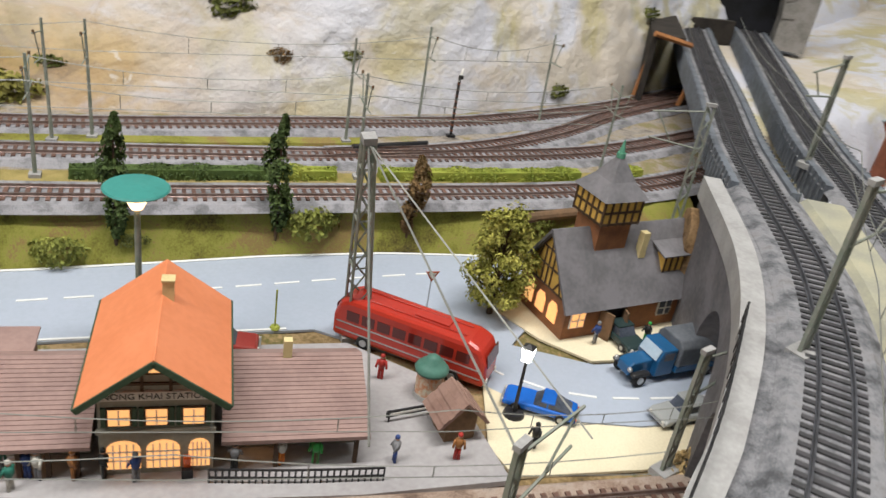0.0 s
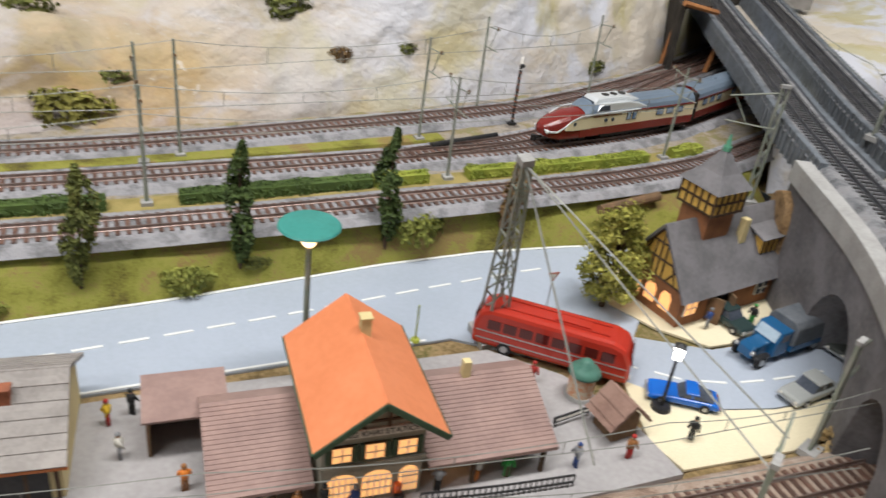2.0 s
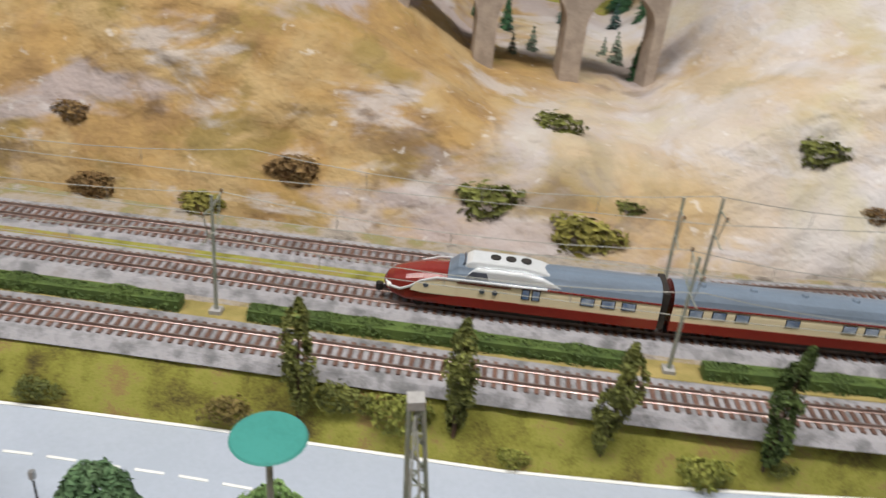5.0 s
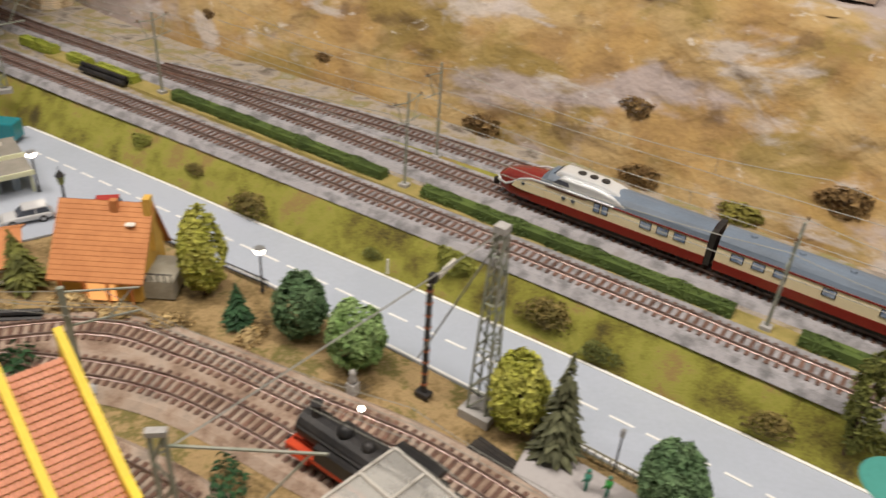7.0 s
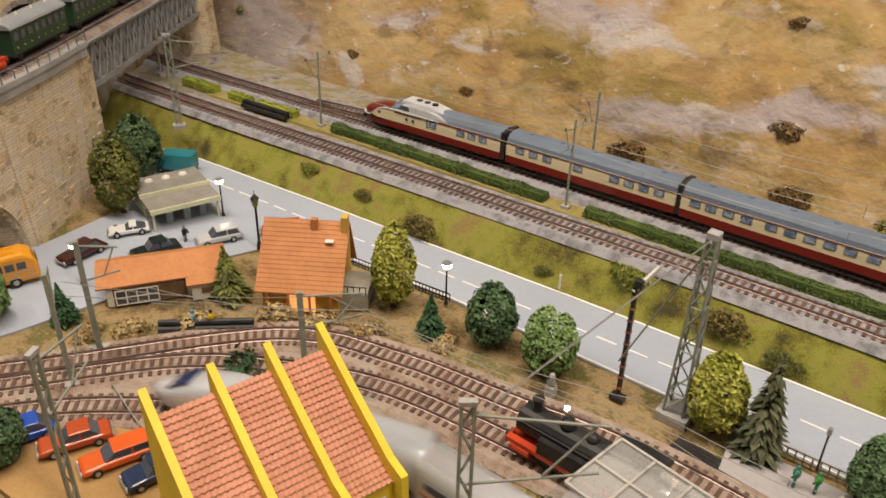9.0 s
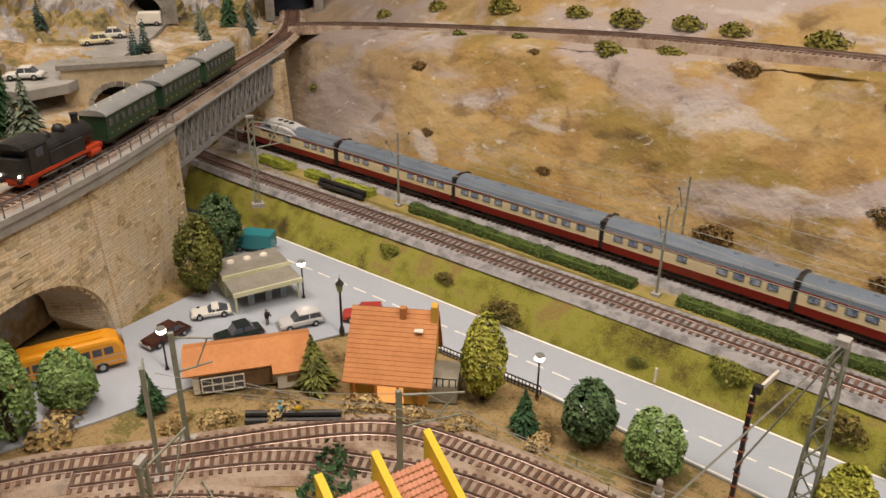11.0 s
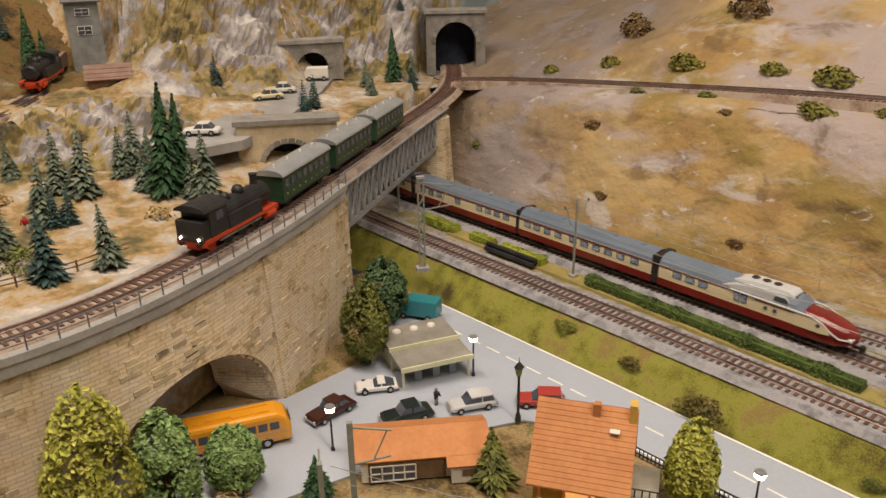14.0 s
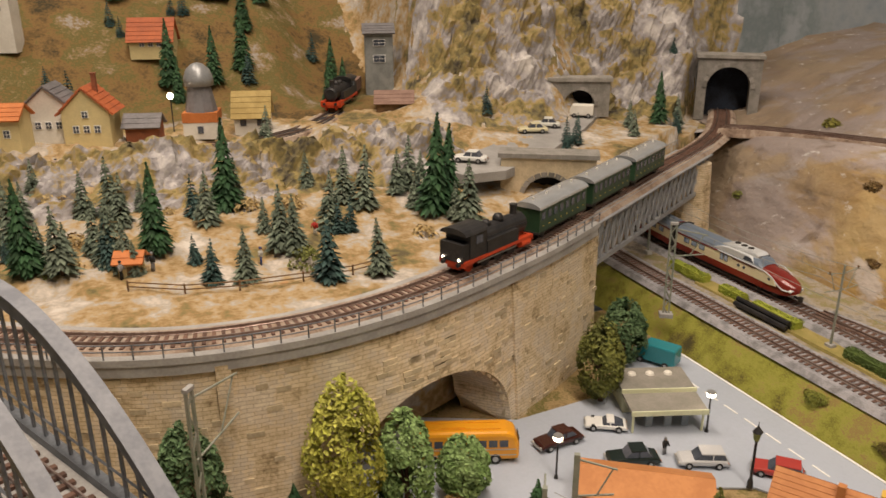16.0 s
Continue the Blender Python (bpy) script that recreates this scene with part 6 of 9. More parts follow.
YCHIM = mat("pale_yellow_chimney", (0.70, 0.58, 0.30), (0.58, 0.48, 0.24), rough=0.8)

st = thing("station_building", "timbered station with bright orange roof and lit windows", "station", pose(0.0955, 0.340, 0.0572, 0, 0, -4))
W, D, H, RH = 0.058, 0.074, 0.060, 0.022
part("house_wall", M().ext([(-W / 2, 0), (W / 2, 0), (W / 2, H), (0, H + RH), (-W / 2, H)], -D / 2, D / 2), W_STONE, st)
for s in (-1, 1):
    ang = math.degrees(math.atan2(RH, W / 2))
    run = math.hypot(W / 2, RH) + 0.010
    base = Matrix.Translation((0, 0, H + RH + 0.0015)) @ pose(0, 0, 0, 0, ang * s, 0)
    part("roof", M().box(min(0, s * run), max(0, s * run), -D / 2 - 0.014, D / 2 + 0.012, -0.001, 0.0012, base), R_STATION, st, "bright orange roof slope")
    part("barge_board", M().box(min(0, s * run), max(0, s * run), -D / 2 - 0.0152, -D / 2 - 0.0142, -0.0022, 0.0012, base), GREENTRIM, st)
    part("eave_board", M().box(s * run - 0.0006, s * run + 0.0006, -D / 2 - 0.015, D / 2 + 0.012, -0.002, 0.0014, base), GREENTRIM, st)
part("ridge", M().rod((0, -D / 2 - 0.014, H + RH + 0.002), (0, D / 2 + 0.012, H + RH + 0.002), 0.0009, 6), R_STATION, st)
part("chimney", M().cbox(0.003, 0.012, H + RH + 0.004, 0.006, 0.006, 0.014).cbox(0.003, 0.012, H + RH + 0.0115, 0.0072, 0.0072, 0.0012), YCHIM, st, "pale yellow chimney")
F = -D / 2
part("fascia", M().box(-W / 2, W / 2, F - 0.0016, F, 0.0505, 0.0560), W_WHITE, st, "pale name board under the gable")
text_on("sign_text", "NONG KHAI STATION", 0.0052, BLACK, st, pose(0, F - 0.0018, 0.0532, 90))
for x in (-0.021, -0.007, 0.007, 0.021):
    part("timber", M().box(x - 0.0008, x + 0.0008, F - 0.001, F, 0.056, 0.0595 + RH * (1 - abs(x) / (W / 2)) * 0.9), TIMBER, st)
for z in (0.0605, 0.0672):
    k = 1 - (z - H) / RH
    part("timber", M().box(-W / 2 * k, W / 2 * k, F - 0.001, F, z - 0.0008, z + 0.0008), TIMBER, st)
part("gable_window", M().box(-0.0035, 0.0035, F - 0.0014, F, 0.068, 0.0735), WARM, st)
for x in (-0.0185, 0.0, 0.0185):
    w = part("window", M().box(x - 0.0062, x + 0.0062, F - 0.0012, F, 0.0335, 0.0455), TIMBER, st)
    part("pane", M().box(x - 0.0052, x + 0.0052, F - 0.0018, F - 0.0012, 0.0345, 0.0445), WARM, w)
    part("glazing_bar", M().box(x - 0.0003, x + 0.0003, F - 0.0024, F - 0.0018, 0.0345, 0.0445).box(x - 0.0052, x + 0.0052, F - 0.0024, F - 0.0018, 0.0395, 0.040), W_WHITE, w)
    for s in (-1, 1):
        part("shutter", M().box(x + s * 0.0076 - 0.0012, x + s * 0.0076 + 0.0012, F - 0.0016, F, 0.0335, 0.0455), GREENTRIM, st)
part("ledge", M().box(-W / 2 - 0.001, W / 2 + 0.001, F - 0.0022, F, 0.0290, 0.0312), W_STONE, st)
for x, hw in ((-0.017, 0.0085), (0.003, 0.0085), (0.0215, 0.0055)):
    pts = [(x - hw, 0.004), (x + hw, 0.004), (x + hw, 0.017)] + [(x + hw * math.cos(a), 0.017 + 0.006 * math.sin(a)) for a in lin(0.3, 2.84, 7)] + [(x - hw, 0.017)]
    w = part("arched_window", M().ext(pts, F - 0.0008, F), WARM, st)
    bars = M()
    for u in (-0.6, -0.2, 0.2, 0.6):
        bars.box(x + hw * u - 0.0003, x + hw * u + 0.0003, F - 0.0015, F - 0.0008, 0.004, 0.021)
    for z in (0.010, 0.016):
        bars.box(x - hw, x + hw, F - 0.0015, F - 0.0008, z - 0.0003, z + 0.0003)
    part("glazing_bar", bars, W_WHITE, w)
for x0, x1, chim in ((-0.086, -0.036, None), (0.036, 0.112, 0.070)):
    wing = part("wing", M().ext([(-0.02, 0), (0.024, 0), (0.024, 0.030), (0.012, 0.040), (-0.02, 0.028)], x0, x1, pose(0, 0, 0, 0, 0, 90) @ Matrix.Diagonal((1, -1, 1, 1))), W_STONE, st)
    for sgn, a, b, za, zb in ((1, -0.040, 0.013, 0.0215, 0.0425), (2, 0.013, 0.030, 0.0425, 0.0335)):
        n = 20 if sgn == 1 else 8
        slope = part("wing_roof", M().add([(x0 - 0.003, a, za - 0.001), (x1 + 0.003, a, za - 0.001), (x1 + 0.003, b, zb - 0.001), (x0 - 0.003, b, zb - 0.001), (x0 - 0.003, a, za - 0.002), (x1 + 0.003, a, za - 0.002), (x1 + 0.003, b, zb - 0.002), (x0 - 0.003, b, zb - 0.002)], [(0, 1, 2, 3), (7, 6, 5, 4), (0, 4, 5, 1), (1, 5, 6, 2), (2, 6, 7, 3), (3, 7, 4, 0)]), R_MAUVE, st, "mauve-brown tiled wing roof")
        for k in range(n):
            y0, y1 = a + (b - a) * k / n, a + (b - a) * (k + 1.04) / n
            z0, z1 = za + (zb - za) * k / n, za + (zb - za) * (k + 1.04) / n
            up = 0.0005 if sgn == 1 else 0
            r = M().add([(x0 - 0.003, y0, z0 + up), (x1 + 0.003, y0, z0 + up), (x1 + 0.003, y1, z1), (x0 - 0.003, y1, z1), (x0 - 0.003, y0, z0 - 0.0008), (x1 + 0.003, y0, z0 - 0.0008), (x1 + 0.003, y1, z1 - 0.0009), (x0 - 0.003, y1, z1 - 0.0009)], [(0, 1, 2, 3), (7, 6, 5, 4), (0, 4, 5, 1), (1, 5, 6, 2), (2, 6, 7, 3), (3, 7, 4, 0)])
            part("tile_course", r, R_MAUVE, slope)
    for x in lin(x0 + 0.004, x1 - 0.004, 4):
        part("post", M().box(x - 0.0012, x + 0.0012, -0.0375, -0.035, 0, 0.0225), TIMBER, st)
    part("wing_window", M().box(x0 + 0.008, x0 + 0.026, -0.0212, -0.020, 0.006, 0.019), WARM, st)
    part("beam", M().box(x0, x1, -0.0212, -0.0198, 0.0205, 0.0225), TIMBER, st)
    if chim:
        part("chimney", M().cbox(chim, 0.012, 0.046, 0.005, 0.005, 0.014), YCHIM, st, "pale yellow chimney")

shed = thing("open_shed", "open brown shed beside the station", "shed", pose(0.002, 0.382, 0.0572, 0, 0, -4))
part("back_wall", M().box(-0.021, 0.021, 0.012, 0.014, 0, 0.030), FENCEWOOD, shed)
part("side_wall", M().box(-0.022, -0.020, -0.015, 0.014, 0, 0.028), FENCEWOOD, shed)
part("side_wall", M().box(0.020, 0.022, -0.015, 0.014, 0, 0.028), FENCEWOOD, shed)
part("roof", M().box(-0.024, 0.024, -0.020, 0.018, 0, 0.0016, Matrix.Translation((0, 0, 0.0315)) @ pose(0, 0, 0, 6)), R_MAUVE, shed)

goods = house("goods_shed", "goods shed with a grey slatted roof and orange eave", pose(-0.093, 0.394, 0.0572, 0, 0, -6), 0.066, 0.080, 0.031, 0.024, W_CREAM, mat("grey_slats", (0.34, 0.31, 0.29), (0.26, 0.235, 0.22), rough=0.7, scale=50, rand=0.12), windows=[("f", -0.022, 0.016, 0.010, 0.012)], axis="x", timber=TIMBER, category="shed", chimney=(0.006, -0.014, 0.012))
part("eave_strip", M().box(-0.037, 0.037, -0.0462, -0.0445, 0.0255, 0.0275), R_ORANGE, goods, "orange eave strip")
part("gate", M().box(-0.005, 0.026, -0.0412, -0.040, 0, 0.024), BLACK, goods)
for x in lin(-0.03, 0.03, 5):
    part("timber", M().box(x - 0.001, x + 0.001, -0.0414, -0.040, 0, 0.030), TIMBER, goods)

# ---- half-timbered house with a tower ----
W_BRICK = mat("brown_brick", (0.32, 0.14, 0.06), (0.22, 0.10, 0.05), rough=0.8, scale=80, fine=700)
W_OCHRE = mat("ochre_plaster", (0.72, 0.46, 0.10), (0.62, 0.38, 0.08), rough=0.8, scale=60)
fh = thing("half_timbered_house", "half-timbered house with brick tower and slate roof", "house", pose(0.386, 0.407, 0.056, 0, 0, 9))
L, Dp, H = 0.140, 0.066, 0.032
part("house_wall", M().box(0, L, 0, Dp, 0, H), W_BRICK, fh)
part("gable", M().ext([(0, H), (Dp, H), (Dp / 2, H + 0.046)], 0, L, pose(0, 0, 0, 0, 0, 90) @ Matrix.Diagonal((1, -1, 1, 1))), W_OCHRE, fh, "ochre half-timbered gable")
for a, b in (((0, H), (Dp / 2, H + 0.045)), ((Dp, H), (Dp / 2, H + 0.045)), ((0, H), (Dp, H)), ((0.012, H + 0.016), (Dp - 0.012, H + 0.016)), ((0.022, H + 0.030), (Dp - 0.022, H + 0.030)), ((0.012, H), (0.022, H + 0.028)), ((Dp - 0.012, H), (Dp - 0.022, H + 0.028)), ((Dp / 2, H), (Dp / 2, H + 0.044)), ((0.022, H), (0.012, H + 0.015)), ((Dp - 0.022, H), (Dp - 0.012, H + 0.015)), ((0.027, H), (0.027, H + 0.030)), ((Dp - 0.027, H), (Dp - 0.027, H + 0.030))):
    part("timber", M().rod((-0.0006, a[0], a[1]), (-0.0006, b[0], b[1]), 0.0009, 4), TIMBER, fh)
for s in (0, 1):
    half = Dp / 2
    ang = math.degrees(math.atan2(0.046, half))
    run = math.hypot(half, 0.046) + 0.009
    sgn = -1 if s == 0 else 1
    base = Matrix.Translation((0, half, H + 0.0475)) @ pose(0, 0, 0, -ang * sgn, 0, 0)
    slope = part("roof", M().box(-0.005, L + 0.004, min(0, sgn * run), max(0, sgn * run), -0.0012, 0.0004, base), R_GREY, fh)
    for k in range(26):
        a, b = run * k / 26, run * (k + 1.05) / 26
        part("slate_course", M().box(-0.005, L + 0.004, min(sgn * a, sgn * b), max(sgn * a, sgn * b), 0.0003, 0.0009 + 0.00012 * (k % 2), base), R_GREY, slope)
for y in (0.016, 0.033, 0.050):
    pts = [(y - 0.0055, 0.008), (y + 0.0055, 0.008), (y + 0.0055, 0.020), (y + 0.003, 0.0245), (y - 0.003, 0.0245), (y - 0.0055, 0.020)]
    w = part("arched_window", M().ext(pts, -0.0010, 0.001, pose(0, 0, 0, 0, 0, 90) @ Matrix.Diagonal((1, 1, 1, 1))), WARM, fh)
for x in (0.012, 0.10, 0.125):
    w = part("window", M().box(x - 0.007, x + 0.007, -0.0012, 0, 0.010, 0.024), W_WHITE, fh)
    part("pane", M().box(x - 0.006, x + 0.006, -0.0018, -0.0012, 0.011, 0.023), WARM if x < 0.05 else GLASS, w)
    part("glazing_bar", M().box(x - 0.0004, x + 0.0004, -0.0024, -0.0018, 0.011, 0.023).box(x - 0.006, x + 0.006, -0.0024, -0.0018, 0.0168, 0.0176), W_WHITE, w)
for x in (0.034, 0.056):
    part("gate_leaf", M().box(0, 0.012, -0.0008, 0.0008, 0, 0.024, pose(x, -0.001, 0, 0, 0, -70 if x < 0.05 else -110)), FENCEWOOD, fh)
# black panel on the solid wall paints the dark of the open gateway
part("gate_opening", M().box(0.034, 0.056, -0.0008, 0.0, 0, 0.026), BLACK, fh)
tw = part("tower", M().box(-0.015, 0.015, -0.015, 0.015, 0.03, 0.088, pose(0.045, 0.036, 0)), W_BRICK, fh, "brick tower")
part("belfry", M().box(-0.018, 0.018, -0.018, 0.018, 0.088, 0.108, pose(0.045, 0.036, 0)), W_OCHRE, tw, "ochre timbered belfry")
for u in lin(-0.018, 0.018, 6):
    for mm in (pose(0.045, 0.036 - 0.0182, 0), pose(0.045 - 0.0182, 0.036, 0, 0, 0, 90)):
        part("timber", M().box(u - 0.0009, u + 0.0009, -0.0006, 0.0006, 0.087, 0.108, mm), TIMBER, tw)
for z in (0.0885, 0.098, 0.1075):
    for mm in (pose(0.045, 0.036 - 0.0182, 0), pose(0.045 - 0.0182, 0.036, 0, 0, 0, 90)):
        part("timber", M().box(-0.0185, 0.0185, -0.0006, 0.0006, z - 0.0009, z + 0.0009, mm), TIMBER, tw)
part("tower_roof", M().cyl(0.030, 0.016, 0.108, 0.120, 4, pose(0.045, 0.036, 0, 0, 0, 45)).cyl(0.016, 0.002, 0.120, 0.138, 4, pose(0.045, 0.036, 0, 0, 0, 45)), R_GREY, tw)
part("finial", M().cyl(0.0035, 0.0035, 0.136, 0.140, 8, pose(0.045, 0.036, 0)).cyl(0.0025, 0.0005, 0.140, 0.150, 8, pose(0.045, 0.036, 0)), mat("green_copper", (0.14, 0.36, 0.24), (0.10, 0.28, 0.18), rough=0.6), tw, "green copper finial")
part("chimney", M().cbox(0.075, 0.018, 0.068, 0.006, 0.006, 0.022), YCHIM, fh)
dm = part("dormer", M().ext([(0.094, 0.046), (0.122, 0.046), (0.122, 0.060), (0.094, 0.060)], 0.008, 0.034), W_OCHRE, fh, "ochre timbered dormer")
part("dormer_roof", M().box(0.090, 0.126, -0.024, 0.012, 0, 0.0014, Matrix.Translation((0, 0.028, 0.0675)) @ pose(0, 0, 0, 18)), R_GREY, dm)
for u in lin(0.095, 0.121, 5):
    part("timber", M().box(u - 0.0008, u + 0.0008, 0.0072, 0.008, 0.046, 0.060), TIMBER, dm)

# ---- petrol station and gardens ----
GREY_FELT = mat("grey_felt_roof", (0.28, 0.26, 0.23), (0.21, 0.20, 0.17), rough=0.85, scale=40)
W_LIME = mat("lime_cream_trim", (0.70, 0.72, 0.50), (0.60, 0.62, 0.42), rough=0.6)
ps = thing("petrol_station", "small petrol station with flat grey canopy", "petrol station", pose(-1.094, 0.393, 0.0555, 0, 0, 71))
part("shop", M().box(-0.036, 0.036, 0.004, 0.044, 0, 0.024), W_LIME, ps)
part("shop_window", M().box(-0.030, 0.030, 0.0028, 0.004, 0.004, 0.020), GLASS, ps)
part("shop_roof", M().box(-0.039, 0.039, 0.0, 0.048, 0.026, 0.029), GREY_FELT, ps)
part("canopy", M().box(-0.039, 0.039, -0.038, 0.0, 0.023, 0.026), GREY_FELT, ps)
part("fascia", M().box(-0.0395, 0.0395, -0.0395, -0.038, 0.0215, 0.0268), W_LIME, ps)
part("fascia", M().box(-0.040, 0.040, -0.0016, 0.0, 0.026, 0.0305), W_LIME, ps)
for x in (-0.02, 0.0, 0.02):
    part("skylight", M().lathe([(0.005, 0.029), (0.004, 0.031), (0.001, 0.032)], 10, pose(x, 0.034, 0)), W_WHITE, ps)
for x in (-0.036, 0.036):
    part("column", M().rod((x, -0.034, 0), (x, -0.034, 0.023), 0.0014, 6), W_LIME, ps)
for x in (-0.016, 0.004, 0.022):
    part("petrol_pump", M().cbox(x, -0.022, 0.008, 0.007, 0.004, 0.016), mat("blue_grey_pump", (0.22, 0.27, 0.32), (0.35, 0.38, 0.40), rough=0.4), ps)

R_TERRA = mat("terracotta_roof", (0.56, 0.24, 0.09), (0.47, 0.19, 0.07), rough=0.6, scale=40, fine=250)
bung = thing("bungalow", "bungalow with terracotta roof and big shop window", "house", pose(-0.972, 0.288, 0.0545, 0, 0, 56))
part("house_wall", M().box(-0.052, 0.054, -0.024, 0.026, 0, 0.020), W_WHITE, bung)
part("porch_back", M().box(-0.046, 0.020, -0.0248, -0.024, 0.001, 0.019), FENCEWOOD, bung)
for s in (0, 1):
    base = Matrix.Translation((0, 0.006, 0.0325)) @ pose(0, 0, 0, 19 if s == 0 else -24)
    y0, y1 = (-0.034, 0.0) if s == 0 else (0.0, 0.028)
    part("roof", M().box(-0.060, 0.060, y0, y1, -0.001, 0.0009, base), R_TERRA, bung)
part("porch_roof", M().box(0.020, 0.060, -0.045, -0.0335, -0.001, 0.0009, Matrix.Translation((0, 0.006, 0.0325)) @ pose(0, 0, 0, 19)), R_TERRA, bung)
part("gable_wall", M().box(0.024, 0.0545, -0.034, -0.024, 0, 0.0170), W_WHITE, bung)
part("gable_window", M().box(0.033, 0.046, -0.0348, -0.034, 0.007, 0.013), FENCEWOOD, bung)
w = part("shop_window", M().box(-0.044, -0.006, -0.0258, -0.0248, 0.002, 0.017), GLASS, bung)
for x in lin(-0.044, -0.006, 5):
    part("window_post", M().box(x - 0.0006, x + 0.0006, -0.0266, -0.0258, 0.002, 0.017), W_WHITE, w)
for z in (0.002, 0.0095, 0.017):
    part("window_bar", M().box(-0.044, -0.006, -0.0266, -0.0258, z - 0.0005, z + 0.0005), W_WHITE, w)

oh = thing("steep_roofed_house", "house with a long steep orange roof and ochre gable", "house", pose(-0.858, 0.372, 0.0545, 0, 0, 33))
part("house_wall", M().ext([(-0.036, 0), (0.030, 0), (0.030, 0.030), (0.008, 0.072), (-0.036, 0.028)], -0.036, 0.036, pose(0, 0, 0, 0, 0, 90) @ Matrix.Diagonal((1, -1, 1, 1))), W_OCHRE, oh)
for (ya, za), (yb, zb) in (((-0.042, 0.0225), (0.0085, 0.0738)), ((0.0085, 0.0738), (0.036, 0.0195))):
    for k in range(16):
        r = M()
        f0, f1 = k / 16, (k + 1.08) / 16
        y0, y1, z0, z1 = ya + (yb - ya) * f0, ya + (yb - ya) * f1, za + (zb - za) * f0, za + (zb - za) * f1
        r.add([(-0.041, y0, z0 + 0.0006), (0.041, y0, z0 + 0.0006), (0.041, y1, z1), (-0.041, y1, z1), (-0.041, y0, z0 - 0.001), (0.041, y0, z0 - 0.001), (0.041, y1, z1 - 0.0016), (-0.041, y1, z1 - 0.0016)], [(0, 1, 2, 3), (7, 6, 5, 4), (0, 4, 5, 1), (1, 5, 6, 2), (2, 6, 7, 3), (3, 7, 4, 0)])
        part("roof_course", r, R_TERRA, oh)
part("chimney", M().cbox(0.008, 0.004, 0.072, 0.006, 0.006, 0.012), R_TERRA, oh)
part("gable_chimney", M().box(0.034, 0.040, 0.000, 0.010, 0.03, 0.082), W_OCHRE, oh)
part("roof_window", M().cbox(0.024, -0.006, 0.0606, 0.008, 0.008, 0.001, Matrix.Translation((0, 0, 0))), W_WHITE, oh)
part("terrace", M().box(0.036, 0.062, -0.03, 0.012, 0, 0.018), W_STONE, oh)
for x in lin(-0.03, 0.03, 4):
    part("veranda_post", M().box(x - 0.001, x + 0.001, -0.0425, -0.0405, 0, 0.0225), R_ORANGE, oh)
part("veranda_door", M().box(-0.01, 0.014, -0.0368, -0.036, 0, 0.018), WARM, oh)
for x in lin(0.038, 0.061, 5):
    part("railing_post", M().rod((x, -0.0298, 0.018), (x, -0.0298, 0.026), 0.0006), BLACK, oh)
part("railing", M().rod((0.037, -0.0298, 0.026), (0.062, -0.0298, 0.026), 0.0006), BLACK, oh)

# yellow ribbed hall
R_PINK = mat("pink_terracotta_tiles", (0.62, 0.30, 0.20), (0.52, 0.24, 0.15), rough=0.7, scale=60, fine=400)
yh = thing("yellow_hall", "hall with pink tiled roof between tall yellow ribs", "hall", pose(-0.652, 0.155, 0.0515, 0, 0, -16))
# x runs from the tall end (minus) to the front (plus), y across the bays
ys = [-0.062, -0.020, 0.018, 0.056]
def rib_top(x):
    return float(np.interp(x, [-0.052, 0.0, 0.034, 0.050], [0.122, 0.090, 0.070, 0.066]))
for y in ys:
    top_line = [(x, rib_top(x)) for x in lin(-0.052, 0.050, 14)]
    part("rib", M().ext([(-0.048, 0.0)] + top_line + [(0.052, 0.0)], y - 0.0026, y + 0.0026), W_YELLOW, yh, "yellow rib wall")
for k, (ya, yb) in enumerate(zip(ys, ys[1:])):
    r = M()
    n = 22
    xs = lin(-0.044, 0.042, n + 1)
    cols3 = 9
    for i in range(n):
        for j in range(cols3):
            a, b = ya + 0.0028 + (yb - ya - 0.0056) * j / cols3, ya + 0.0028 + (yb - ya - 0.0056) * (j + 1) / cols3
            z0, z1 = rib_top(xs[i]) - 0.012, rib_top(xs[i + 1]) - 0.012 + 0.0012
            r.add([(xs[i], a, z0), (xs[i + 1], a, z1), (xs[i + 1], b, z1), (xs[i], b, z0), (xs[i], (a + b) / 2, z0 + 0.0012), (xs[i + 1], (a + b) / 2, z1 + 0.0012)], [(0, 1, 5, 4), (4, 5, 2, 3), (0, 4, 3), (1, 2, 5)])
    tagged(part("roof_tiles", r, R_PINK, yh), "rows of pink roof tiles", kind="stuff")
    part("roof_slab", M().ext([(-0.044, 0.0), (-0.044, rib_top(-0.044) - 0.0135), (0.0, rib_top(0.0) - 0.0135), (0.040, rib_top(0.04) - 0.0135), (0.040, 0.0)], ya + 0.0026, yb - 0.0026), W_YELLOW, yh)
    fr = part("window", M().box(0.0402, 0.0412, ya + 0.008, yb - 0.008, 0.012, 0.046), W_WHITE, yh)
    cols4 = 4
    for i in range(cols4):
        for j in range(3):
            a = ya + 0.009 + (yb - ya - 0.018) * i / cols4
            part("pane", M().box(0.0412, 0.0417, a + 0.0006, a + (yb - ya - 0.018) / cols4 - 0.0006, 0.013 + j * 0.011, 0.0225 + j * 0.011), mat("pale_window", (0.40, 0.42, 0.42), (0.55, 0.55, 0.52), rough=0.2, bump=0) if (k, i, j) == (0, 0, 0) else bpy.data.materials["pale_window"], fr)
part("porch", M().box(0.054, 0.084, -0.055, 0.05, 0.0, 0.020), W_WHITE, yh)
part("porch_roof", M().box(0.053, 0.088, -0.060, 0.055, 0.020, 0.023), GREY_FELT, yh)

